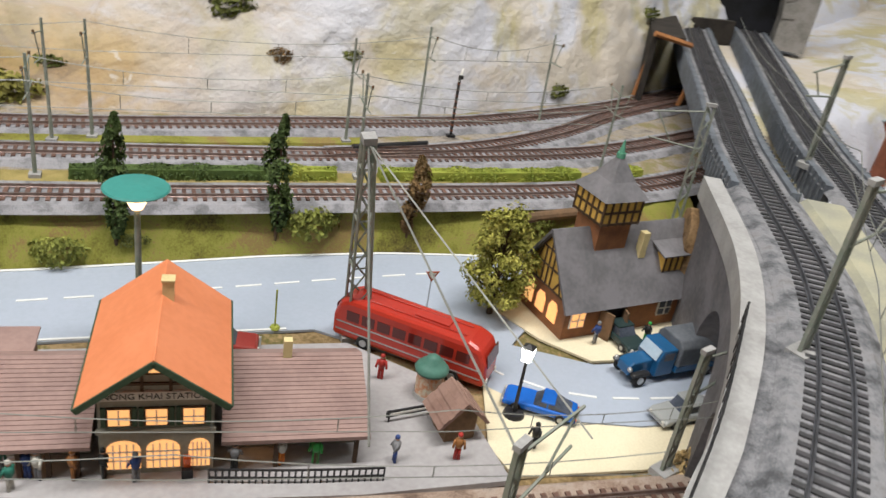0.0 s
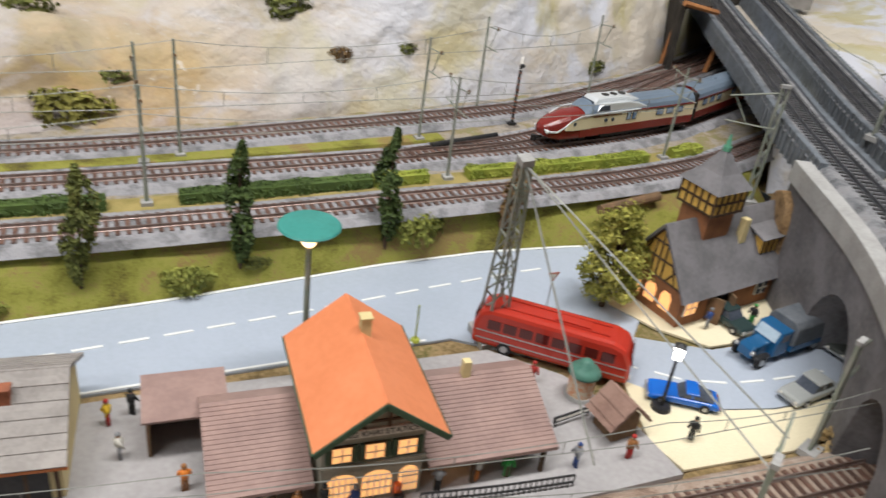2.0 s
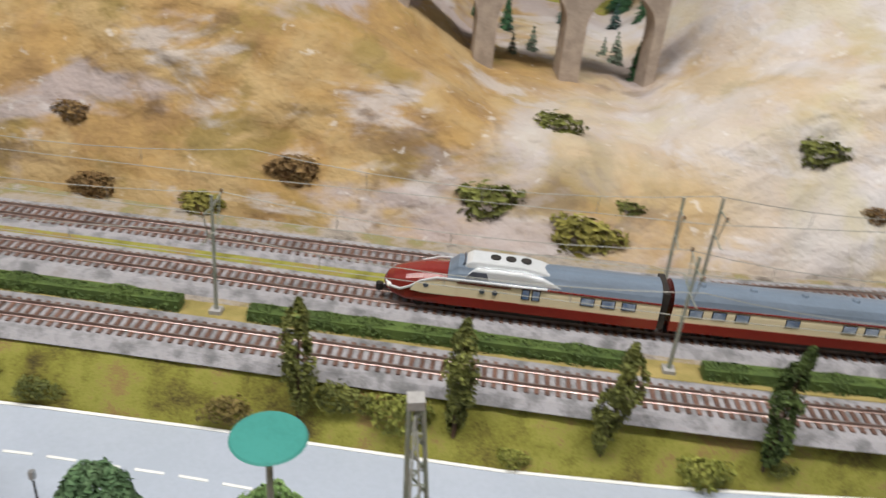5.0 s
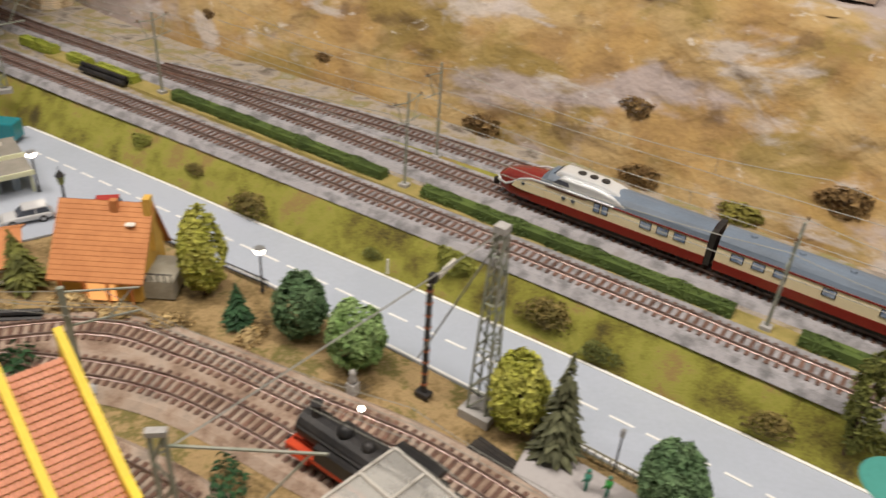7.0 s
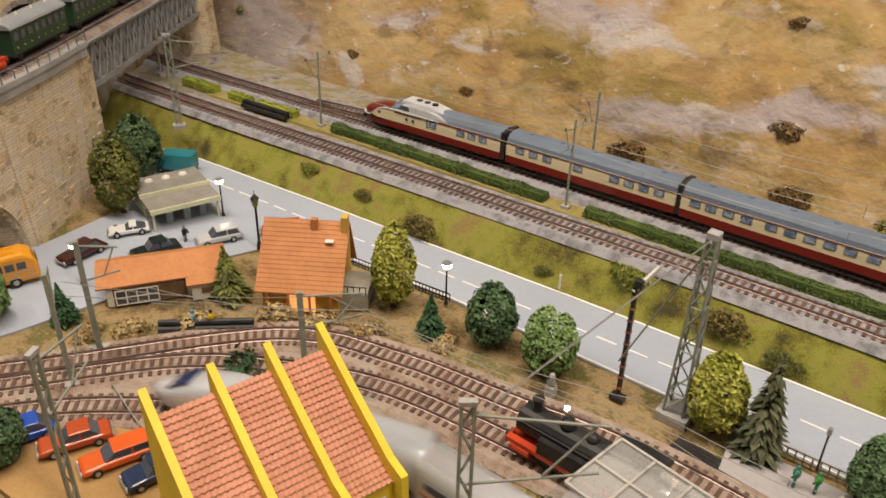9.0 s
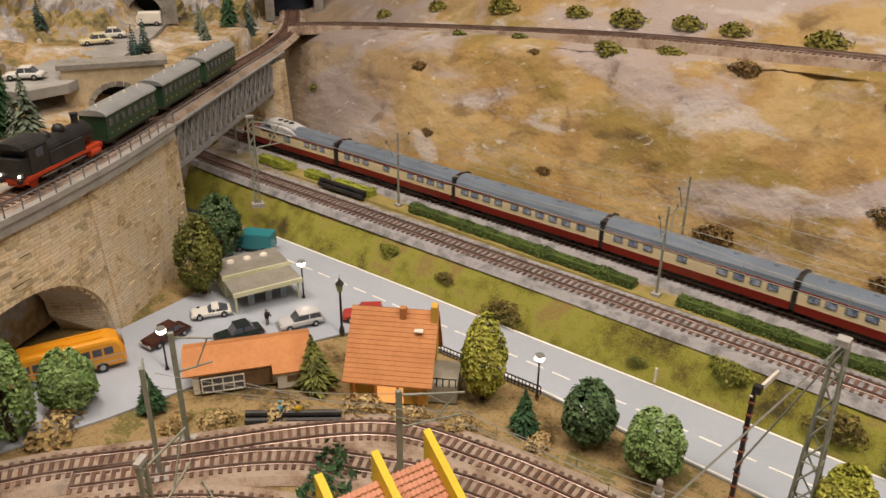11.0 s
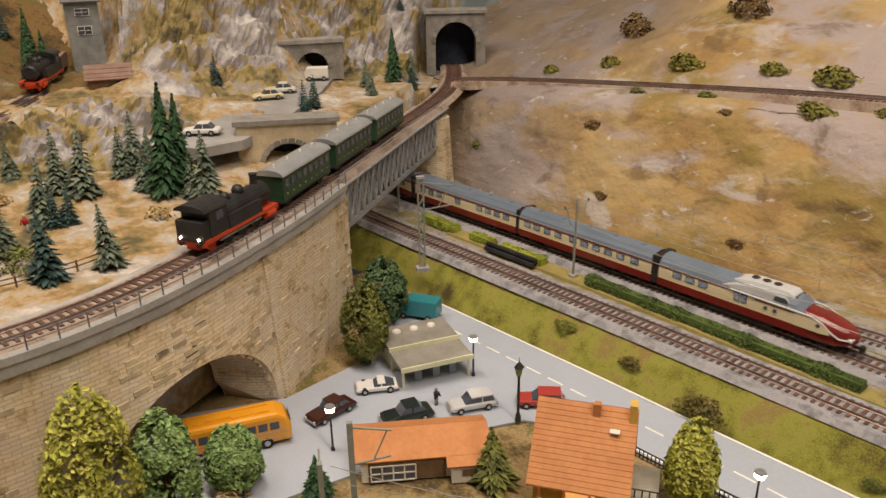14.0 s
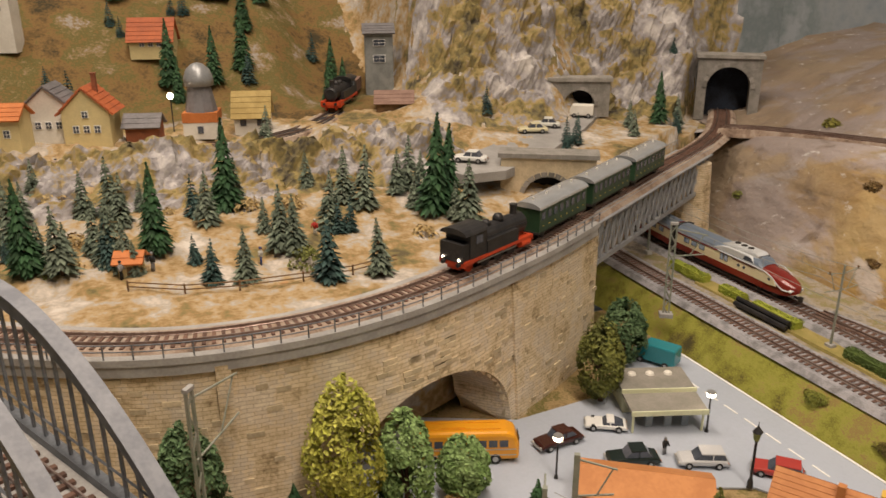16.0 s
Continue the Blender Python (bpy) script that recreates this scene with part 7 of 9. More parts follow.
# platform roof beside the black engine
CLEAR = mat("clear_plastic", (0.75, 0.74, 0.70), (0.62, 0.61, 0.58), rough=0.15, bump=0.02)
CLEAR.node_tree.nodes["Principled BSDF"].inputs["Alpha"].default_value = 0.34
RIBGREY = mat("grey_plastic_rib", (0.50, 0.48, 0.44), (0.40, 0.38, 0.35), rough=0.4, bump=0.02)
pr = thing("platform_roof", "translucent platform roof with ribs over the near track", "platform roof", pose(-0.36, 0.262, 0.0572, 0, 0, -10))
part("canopy", M().box(-0.150, 0.150, -0.028, 0.030, 0.050, 0.0512), CLEAR, pr, "frosted clear roof panel")
for x in lin(-0.15, 0.15, 12):
    part("rib", M().box(x - 0.0009, x + 0.0009, -0.028, 0.030, 0.0512, 0.0528), RIBGREY, pr)
for y in (-0.028, 0.001, 0.030):
    part("edge", M().box(-0.150, 0.150, y - 0.001, y + 0.001, 0.0512, 0.0532), RIBGREY, pr)
for x in (-0.13, -0.04, 0.05, 0.13):
    part("post", M().rod((x, 0.001, 0), (x, 0.001, 0.05), 0.0016, 6), MAST, pr)
part("ceiling_bulb", M().ball(0.003, pose(-0.085, 0.0, 0.046)), LAMPGLOW, pr)
tagged(part("platform", M().box(-0.17, 0.17, -0.022, 0.022, 0.0, 0.006, pose(-0.36, 0.262, 0.054, 0, 0, -10)), PAVING), "grey paved island platform", "platform", kind="structure")
flat("terrace", [(-0.457, 0.428), (-0.452, 0.388), (-0.36, 0.378), (-0.20, 0.345), (-0.18, 0.40), (-0.30, 0.418)], 0.0585, PAVING, "grey paved terrace by the track", "pavement", 0.005)
sb = thing("sand_box", "white-rimmed sand box on the terrace", "sand box", pose(-0.365, 0.400, 0.0585, 0, 0, -25))
part("rim", M().box(-0.013, 0.013, -0.011, -0.009, 0, 0.004).box(-0.013, 0.013, 0.009, 0.011, 0, 0.004).box(-0.013, -0.011, -0.011, 0.011, 0, 0.004).box(0.011, 0.013, -0.011, 0.011, 0, 0.004), W_WHITE, sb)
part("sand", M().box(-0.011, 0.011, -0.009, 0.009, 0, 0.0025), SAND, sb)
def fence_line(label, pts, h, material, gap=0.006, z=0.0535):
    top = thing("fence", label, "fence")
    line = line_through([(x, y, z) for x, y in pts], gap)
    for p, d in line:
        part("post", M().rod(p, p + Vector((0, 0, h)), 0.0006, 4), material, top)
    for k in (0.35, 0.95):
        part("rail", M().sweep(line, [(-0.0005, h * k), (0.0005, h * k), (0.0005, h * k + 0.001), (-0.0005, h * k + 0.001)]), material, top)
    return top


W_FENCE = mat("olive_fence_paint", (0.30, 0.28, 0.18), (0.24, 0.22, 0.14), rough=0.7)
fence_line("low olive picket fence beside the road", [(-0.46, 0.437), (-0.30, 0.434), (-0.17, 0.428)], 0.011, W_FENCE)
fence_line("black iron fence on the station platform", [(0.119, 0.291), (0.166, 0.284), (0.214, 0.279)], 0.0095, BLACK, 0.0035, 0.0572)
fence_line("dark wire fence along the near road edge", [(-0.90, 0.434), (-0.80, 0.440), (-0.74, 0.444)], 0.009, BLACK, 0.004)
fence_line("low rail fence behind the car park", [(-0.87, 0.165), (-0.80, 0.150), (-0.76, 0.165), (-0.72, 0.185)], 0.010, MAST, 0.012)
flat("car_park", [(-0.895, 0.085), (-0.85, 0.055), (-0.76, 0.06), (-0.68, 0.08), (-0.69, 0.165), (-0.765, 0.17), (-0.835, 0.137)], 0.0590, mat("brown_car_park", (0.42, 0.26, 0.10), (0.34, 0.20, 0.08), rough=0.9, scale=20, fine=500), "brown sandy car park", "car park", 0.006)
pipe = thing("stacked_pipes", "stack of black pipes beside the track", "pipes", pose(-0.883, 0.268, 0.054, 0, 0, 42))
for y, z in ((-0.004, 0.003), (0.004, 0.003), (0.0, 0.008)):
    part("pipe", M().rod((-0.042, y, z), (0.042, y, z), 0.0032, 8), BLACK, pipe)
pipe2 = copy_thing(pipe, pose(0.315, 0.690, BEDZ - 0.003, 0, 0, 12))
pipe3 = copy_thing(pipe, pose(-1.175, 0.602, BEDZ - 0.001, 0, 0, 2))
lumber = thing("track_planks", "dark plank ramp beside the track", "planks", pose(-0.455, 0.388, 0.0555, 0, 0, -8))
for k in range(6):
    part("plank", M().box(-0.035, 0.035, -0.011 + k * 0.0038, -0.0076 + k * 0.0038, 0, 0.0025), CHASSIS, lumber)


# ---- road vehicles ----
TYRE = mat("black_tyre", (0.02, 0.02, 0.02), (0.03, 0.03, 0.03), rough=0.8)
HUB = mat("hub_metal", (0.5, 0.5, 0.5), (0.4, 0.4, 0.4), rough=0.35, metal=0.7)


def paint(name, c, rough=0.22):
    return mat(name, c, tuple(k * 0.9 for k in c), rough=rough, scale=20, bump=0.01, spec=0.6)


def wheels(top, xs, w, r):
    for x in xs:
        for s in (-1, 1):
            wh = part("wheel", M().cyl(r, r, -0.0016, 0.0016, 14, pose(x, s * (w / 2 - 0.0012), r, 90)), TYRE, top)
            part("hub", M().cyl(r * 0.5, r * 0.5, -0.0004, 0.0004, 10, pose(x, s * (w / 2 + 0.0006), r, 90)), HUB, wh)


def car(label, colour, m, length=0.050, w=0.0195, h=0.0155, roof=None, style="saloon"):
    """Nose towards -x."""
    top = thing("car", label, "car", m, "model cars")
    L = length / 2
    z0, zb = 0.0032, h * 0.56
    if style == "estate":
        cab = [(-L * 0.42, zb), (-L * 0.10, h), (L * 0.80, h), (L * 0.93, zb)]
    elif style == "sport":
        cab = [(-L * 0.20, zb), (L * 0.05, h * 0.9), (L * 0.35, h * 0.88), (L * 0.85, zb)]
    else:
        cab = [(-L * 0.38, zb), (-L * 0.12, h), (L * 0.42, h), (L * 0.72, zb)]
    low = [(-L, z0), (-L, zb * 0.75), (-L * 0.9, zb * 0.93), (-L * 0.4, zb + 0.0004), (L * 0.75, zb + 0.0004), (L * 0.97, zb * 0.92), (L, zb * 0.6), (L, z0)]
    part("body", M().ext(low, -w / 2, w / 2), colour, top, bevel=0.0016)
    part("glasshouse", M().ext(cab, -w / 2 + 0.0018, w / 2 - 0.0018), GLASS, top, bevel=0.0008)
    (ax, _), (bx, bz), (cx, _), (dx, _) = cab
    part("roof", M().box(bx - 0.0008, cx + 0.0008, -w / 2 + 0.0016, w / 2 - 0.0016, bz - 0.0008, bz + 0.0006), roof or colour, top, bevel=0.0005)
    for s in (-1, 1):
        for px in ((bx + cx) / 2,):
            part("pillar", M().box(px - 0.0006, px + 0.0006, s * (w / 2 - 0.0017) - 0.0003, s * (w / 2 - 0.0017) + 0.0003, zb, bz), roof or colour, top)
        part("headlight", M().cyl(0.0013, 0.0013, -0.0004, 0.0004, 8, pose(-L - 0.0002, s * w * 0.34, zb * 0.66, 0, 90)), W_WHITE, top)
        part("tail_light", M().cbox(L + 0.0002, s * w * 0.36, zb * 0.62, 0.0006, 0.0024, 0.0012), R_RED, top)
    for x, n in ((-L - 0.0008, 0), (L + 0.0008, 1)):
        part("bumper", M().cbox(x, 0, z0 + 0.0014, 0.0012, w * 0.96, 0.0014), HUB, top)
    wheels(top, (-L * 0.62, L * 0.60), w, 0.0036)
    return top


CZ = ROADZ + 0.0004
car("low blue sports car on the road by the lamp", paint("bright_blue", (0.02, 0.13, 0.55)), pose(0.335, 0.330, CZ, 0, 0, -33), 0.050, style="sport", h=0.014)
car("grey saloon car leaving the arch", paint("pale_grey", (0.40, 0.41, 0.40)), pose(0.437, 0.310, CZ, 0, 0, 8))
car("dark saloon car in the gateway of the house", paint("dark_green", (0.03, 0.05, 0.05)), pose(0.437, 0.402, CZ + 0.0006, 0, 0, 100), 0.042)
car("dark saloon car under the viaduct arch", paint("dark_grey", (0.06, 0.065, 0.06)), pose(0.520, 0.347, CZ, 0, 0, 12))
car("red saloon car beside the station", paint("dark_red", (0.30, 0.04, 0.03)), pose(0.135, 0.418, CZ, 0, 0, 170), 0.046)
car("black old limousine with white mudguards", paint("black_lacquer", (0.012, 0.02, 0.018)), pose(-1.030, 0.318, CZ, 0, 0, 72), 0.050, style="saloon", h=0.017)
car("silver estate car at the petrol station", paint("silver_lacquer", (0.55, 0.56, 0.58)), pose(-1.003, 0.378, CZ, 0, 0, 66), 0.046, style="estate")
car("white sports car at the petrol station", paint("white_lacquer", (0.72, 0.72, 0.70)), pose(-1.092, 0.328, CZ, 0, 0, 60), 0.042, style="sport", h=0.012)
car("dark red and black saloon beside the pier", paint("maroon", (0.05, 0.015, 0.012)), pose(-1.085, 0.268, CZ, 0, 0, 95), 0.050)
car("red estate car behind the petrol station lamp", paint("tomato_red", (0.42, 0.05, 0.04)), pose(-0.962, 0.432, CZ, 0, 0, 45), 0.046, style="estate")
car("bright orange estate car in the car park", paint("bright_orange", (0.72, 0.12, 0.02)), pose(-0.795, 0.122, 0.0594, 0, 0, 70), 0.052, style="estate")
car("dark orange coupe in the car park", paint("burnt_orange", (0.48, 0.08, 0.02)), pose(-0.834, 0.112, 0.0594, 0, 0, 66), 0.050)
car("dark blue car in the car park", paint("navy_blue", (0.02, 0.035, 0.09)), pose(-0.762, 0.130, 0.0594, 0, 0, 74), 0.044)
car("blue motor car at the edge of the car park", paint("royal_blue", (0.02, 0.08, 0.42)), pose(-0.868, 0.095, 0.0594, 0, 0, 72), 0.036)
for x, y, a, c in ((-1.46, 0.335, 50, (0.75, 0.75, 0.73)), (-1.63, 0.545, 60, (0.72, 0.72, 0.66)), (-1.60, 0.505, 70, (0.70, 0.64, 0.42))):
    car("small pale car on the hill road", paint("pale_car", c), pose(x, y, 0.2532, 0, 0, a), 0.046)


def bus(label, colour, m, L, w, h, roof=None, trim=None, panes=GLASS):
    top = thing("bus", label, "bus", m)
    prof = [(-L / 2, 0.004), (-L / 2 + 0.001, h * 0.62), (-L / 2 + 0.006, h * 0.90), (-L / 2 + 0.016, h), (L / 2 - 0.012, h), (L / 2 - 0.004, h * 0.90), (L / 2, h * 0.6), (L / 2, 0.004)]
    part("body", M().ext(prof, -w / 2, w / 2), colour, top, bevel=0.0035)
    for s in (-1, 1):
        n = 8
        for k in range(n):
            x = -L / 2 + 0.012 + (L - 0.022) * (k + 0.5) / n
            part("window", M().cbox(x, s * (w / 2 + 0.0001), h * 0.66, (L - 0.022) / n - 0.0022, 0.0005, h * 0.22), panes, top)
        for z in (h * 0.30, h * 0.48):
            part("trim_strip", M().cbox(0, s * (w / 2 + 0.0002), z, L * 0.94, 0.0006, 0.0008), trim or HUB, top)
        part("headlight", M().cyl(0.0018, 0.0018, -0.0005, 0.0005, 8, pose(-L / 2 - 0.0002, s * w * 0.32, h * 0.24, 0, 90)), W_WHITE, top)
    part("windscreen", M().cbox(0, 0, 0, 0.0006, w * 0.8, h * 0.26, Matrix.Translation((-L / 2 + 0.0012, 0, h * 0.68)) @ pose(0, 0, 0, 0, 12)), panes, top)
    part("rear_window", M().cbox(L / 2 - 0.0002, 0, h * 0.66, 0.0006, w * 0.6, h * 0.2), panes, top)
    for y in (-w * 0.22, w * 0.22):
        part("roof_rail", M().rod((-L / 2 + 0.02, y, h + 0.0006), (L / 2 - 0.018, y, h + 0.0006), 0.0006, 5), roof or colour, top)
    part("roof_hatch", M().cbox(-L * 0.1, 0, h + 0.0006, L * 0.22, w * 0.3, 0.0014), roof or colour, top)
    wheels(top, (-L * 0.30, L * 0.28), w, 0.0055)
    return top


bus("old red bus with dark windows beside the station", paint("bus_red", (0.46, 0.035, 0.018), 0.2), pose(0.264, 0.398, CZ, 0, 0, 140), 0.118, 0.028, 0.036, panes=paint("red_tinted_glass", (0.10, 0.014, 0.012), 0.08))
bus("bright orange-yellow bus coming through the arch", paint("bus_yellow", (0.85, 0.36, 0.02), 0.3), pose(-1.100, 0.172, CZ, 0, 0, 70), 0.105, 0.027, 0.034)

tr = thing("lorry", "blue vintage lorry with a grey tarpaulin", "lorry", pose(0.455, 0.362, CZ, 0, 0, 8))
BLUE2 = paint("lorry_blue", (0.02, 0.10, 0.24))
TARP = mat("grey_tarpaulin", (0.16, 0.17, 0.19), (0.11, 0.12, 0.135), rough=0.8, scale=60, fine=400)
part("bonnet", M().ext([(-0.044, 0.007), (-0.044, 0.015), (-0.040, 0.0175), (-0.022, 0.0185), (-0.022, 0.007)], -0.0065, 0.0065), BLUE2, tr, bevel=0.001)
part("cab", M().ext([(-0.023, 0.006), (-0.023, 0.019), (-0.019, 0.028), (-0.006, 0.028), (-0.006, 0.006)], -0.0115, 0.0115), BLUE2, tr, bevel=0.001)
part("windscreen", M().ext([(-0.0232, 0.0195), (-0.0196, 0.0272), (-0.0204, 0.0274), (-0.0240, 0.0195)], -0.0095, 0.0095), mat("pale_glass", (0.5, 0.6, 0.7), (0.4, 0.5, 0.6), rough=0.1, bump=0), tr)
for s in (-1, 1):
    part("door_window", M().cbox(-0.0135, s * 0.0116, 0.0225, 0.009, 0.0006, 0.006), GLASS, tr)
    part("mudguard", M().cbox(-0.036, s * 0.0105, 0.0105, 0.016, 0.005, 0.003), BLACK, tr, bevel=0.0012)
    part("headlight", M().ball(0.002, pose(-0.0445, s * 0.008, 0.014), n=6), HUB, tr)
part("bed", M().box(-0.005, 0.046, -0.0135, 0.0135, 0.008, 0.013), BLUE2, tr)
part("tarpaulin", M().ext([(-0.0140, 0.013), (-0.0140, 0.029), (-0.010, 0.034), (0.010, 0.034), (0.0140, 0.029), (0.0140, 0.013)], -0.005, 0.047, pose(0, 0, 0, 0, 0, 90) @ Matrix.Diagonal((1, -1, 1, 1))), TARP, tr, bevel=0.0012)
wheels(tr, (-0.036, 0.028, 0.039), 0.024, 0.0058)
van = thing("van", "teal delivery van behind the petrol station", "van", pose(-1.190, 0.462, CZ, 0, 0, 30))
part("body", M().ext([(-0.026, 0.004), (-0.026, 0.013), (-0.018, 0.017), (-0.014, 0.026), (0.026, 0.026), (0.026, 0.004)], -0.011, 0.011), paint("teal", (0.02, 0.22, 0.26)), van, bevel=0.002)
part("windscreen", M().cbox(0, 0, 0, 0.0006, 0.017, 0.007, Matrix.Translation((-0.0165, 0, 0.0215)) @ pose(0, 0, 0, 0, 24)), GLASS, van)
wheels(van, (-0.016, 0.015), 0.022, 0.004)
bv = thing("van", "white van at the mouth of the road tunnel", "van", pose(-1.685, 0.645, 0.2532, 0, 0, 55))
part("body", M().ext([(-0.02, 0.004), (-0.02, 0.014), (-0.016, 0.022), (0.02, 0.022), (0.02, 0.004)], -0.010, 0.010), W_WHITE, bv, bevel=0.0015)
part("windscreen", M().cbox(-0.0185, 0, 0.0165, 0.0008, 0.015, 0.006), GLASS, bv)
wheels(bv, (-0.012, 0.012), 0.02, 0.0038)

# ---- green steam train on the viaduct ----
up_at, up_len = along(UPX, 0.01)
def s_of_y(y):
    return min((abs(up_at(s).y - y), s) for s in np.arange(0, up_len, 0.003))[1]


GREENC = mat("dark_green_lacquer", (0.022, 0.055, 0.028), (0.03, 0.07, 0.036), rough=0.4, scale=40, bump=0.03)
PALEROOF = mat("pale_grey_roof", (0.54, 0.56, 0.58), (0.46, 0.48, 0.50), rough=0.27, metal=0.55, scale=30)
REDCHASSIS = mat("red_running_gear", (0.60, 0.07, 0.02), (0.45, 0.05, 0.02), rough=0.5, scale=60)
GOLD = mat("gold_lettering", (0.62, 0.46, 0.10), rough=0.4, bump=0)


def green_coach():
    top = thing("railway_coach", "old dark green coach with a pale grey arched roof", "railway coach", group="green coaches")
    L, w = 0.112, 0.0150
    part("body", M().box(-L / 2, L / 2, -w, w, 0.011, 0.037), GREENC, top)
    part("roof", M().ext([((w + 0.0016) * math.cos(a), 0.037 + 0.0065 * math.sin(a)) for a in lin(0, math.pi, 11)], -L / 2 - 0.002, L / 2 + 0.002, pose(0, 0, 0, 0, 0, 90)), PALEROOF, top)
    for x in lin(-0.045, 0.045, 4):
        part("roof_vent", M().rod((x, 0, 0.040), (x, 0, 0.046), 0.0012, 6), W_WHITE, top)
    for x in lin(-0.048, 0.048, 8):
        for s in (-1, 1):
            part("window", M().cbox(x, s * (w + 0.0002), 0.0285, 0.0075, 0.0006, 0.0085), GLASS, top)
            part("lettering", M().cbox(x, s * (w + 0.0002), 0.0172, 0.002, 0.0005, 0.0012), GOLD, top)
    for x in (-L / 2 + 0.006, L / 2 - 0.006):
        part("end_platform", M().box(x - 0.007, x + 0.007, -w, w, 0.009, 0.011), CHASSIS, top)
    part("underframe", M().box(-L / 2, L / 2, -0.012, 0.012, 0.007, 0.011), CHASSIS, top)
    for x in (-0.038, 0.038):
        for s in (-1, 1):
            part("wheel", M().cyl(0.0055, 0.0055, -0.001, 0.001, 14, pose(x, s * 0.0085, 0.0055, 90)), CHASSIS, top)
    return top


def steam_engine(label):
    """Chimney end towards -x ... the cab end towards +x."""
    top = thing("steam_locomotive", label, "locomotive", group="black steam engines")
    part("boiler", M().cyl(0.0115, 0.0115, -0.052, 0.022, 18, pose(0, 0, 0.0265, 0, 90)), BLACK, top, smooth=False)
    part("smokebox_door", M().cyl(0.0108, 0.008, 0.0, 0.002, 18, pose(-0.052, 0, 0.0265, 0, -90)), BLACK, top)
    part("chimney", M().lathe([(0.0042, 0.036), (0.0036, 0.040), (0.0038, 0.046), (0.0046, 0.048)], 12, pose(-0.042, 0, 0)), BLACK, top)
    part("steam_dome", M().lathe([(0.006, 0.036), (0.006, 0.040), (0.004, 0.0435), (0.001, 0.0445)], 14, pose(-0.016, 0, 0)), BLACK, top, smooth=True)
    part("sand_dome", M().lathe([(0.005, 0.036), (0.005, 0.0395), (0.003, 0.042), (0.001, 0.0425)], 14, pose(0.004, 0, 0)), BLACK, top, smooth=True)
    cab = part("cab", M().box(0.022, 0.048, -0.0155, 0.0155, 0.014, 0.040), BLACK, top)
    part("cab_roof", M().ext([(0.0168 * math.cos(a), 0.040 + 0.006 * math.sin(a)) for a in lin(0, math.pi, 9)], -0.056, -0.020, pose(0, 0, 0, 0, 0, 90)), BLACK, top)
    for s in (-1, 1):
        part("cab_window", M().cbox(0.034, s * 0.0157, 0.033, 0.010, 0.0006, 0.008), GLASS, cab)
        part("side_tank", M().box(-0.030, 0.022, s * 0.0135 - 0.003, s * 0.0135 + 0.003, 0.015, 0.028), BLACK, top)
        part("running_board", M().box(-0.056, 0.056, s * 0.0135 - 0.003, s * 0.0135 + 0.003, 0.0115, 0.015), REDCHASSIS, top)
        part("cylinder", M().cyl(0.0042, 0.0042, -0.008, 0.008, 12, pose(-0.044, s * 0.0135, 0.0085, 0, 90)), REDCHASSIS, top)
        part("coupling_rod", M().cbox(0.0, s * 0.0118, 0.0072, 0.066, 0.001, 0.0016), HUB, top)
        for x in (-0.026, -0.004, 0.018):
            wh = part("driving_wheel", M().cyl(0.0085, 0.0085, -0.001, 0.001, 18, pose(x, s * 0.0095, 0.0085, 90)), REDCHASSIS, top)
            part("tyre", M().lathe([(0.0086, -0.0012), (0.0092, -0.0012), (0.0092, 0.0012), (0.0086, 0.0012)], 18, pose(x, s * 0.0095, 0.0085, 90)), CHASSIS, wh)
        for x in (-0.05, 0.042):
            part("carrying_wheel", M().cyl(0.0055, 0.0055, -0.001, 0.001, 14, pose(x, s * 0.0085, 0.0055, 90)), REDCHASSIS, top)
        for x in (-0.0585, 0.0585):
            part("buffer", M().cyl(0.0022, 0.0022, -0.002, 0.002, 10, pose(x, s * 0.0095, 0.0115, 0, 90)), BLACK, top)
    for s in (-1, 1):
        part("lamp", M().ball(0.0012, pose(0.0592, s * 0.010, 0.0165), n=6), LAMPGLOW, top)
    part("frame", M().box(-0.056, 0.056, -0.007, 0.007, 0.005, 0.0135), REDCHASSIS, top)
    part("bunker", M().box(0.048, 0.058, -0.0145, 0.0145, 0.0135, 0.032), BLACK, top)
    for x in (-0.0565, 0.0565):
        part("buffer_beam", M().cbox(x, 0, 0.0115, 0.0016, 0.032, 0.0055), REDCHASSIS, top)
    part("pipework", M().rod((-0.05, 0.0118, 0.029), (0.022, 0.0118, 0.029), 0.0006).rod((-0.05, -0.0118, 0.031), (0.022, -0.0118, 0.031), 0.0006), BLACK, top)
    return top


def set_on(ob, s, reach, flip):
    ob.matrix_basis = on_line(up_at, s, reach, RAILTOP, flip)


S0 = s_of_y(0.178)
eng = steam_engine("black steam tank engine with red running gear on the viaduct")
set_on(eng, S0 + 0.062, 0.04, False)
gc = green_coach()
set_on(gc, S0 + 0.124 + 0.064, 0.045, True)
for k in (1, 2):
    c = copy_thing(gc, Matrix())
    set_on(c, S0 + 0.124 + 0.064 + 0.130 * k, 0.045, True)
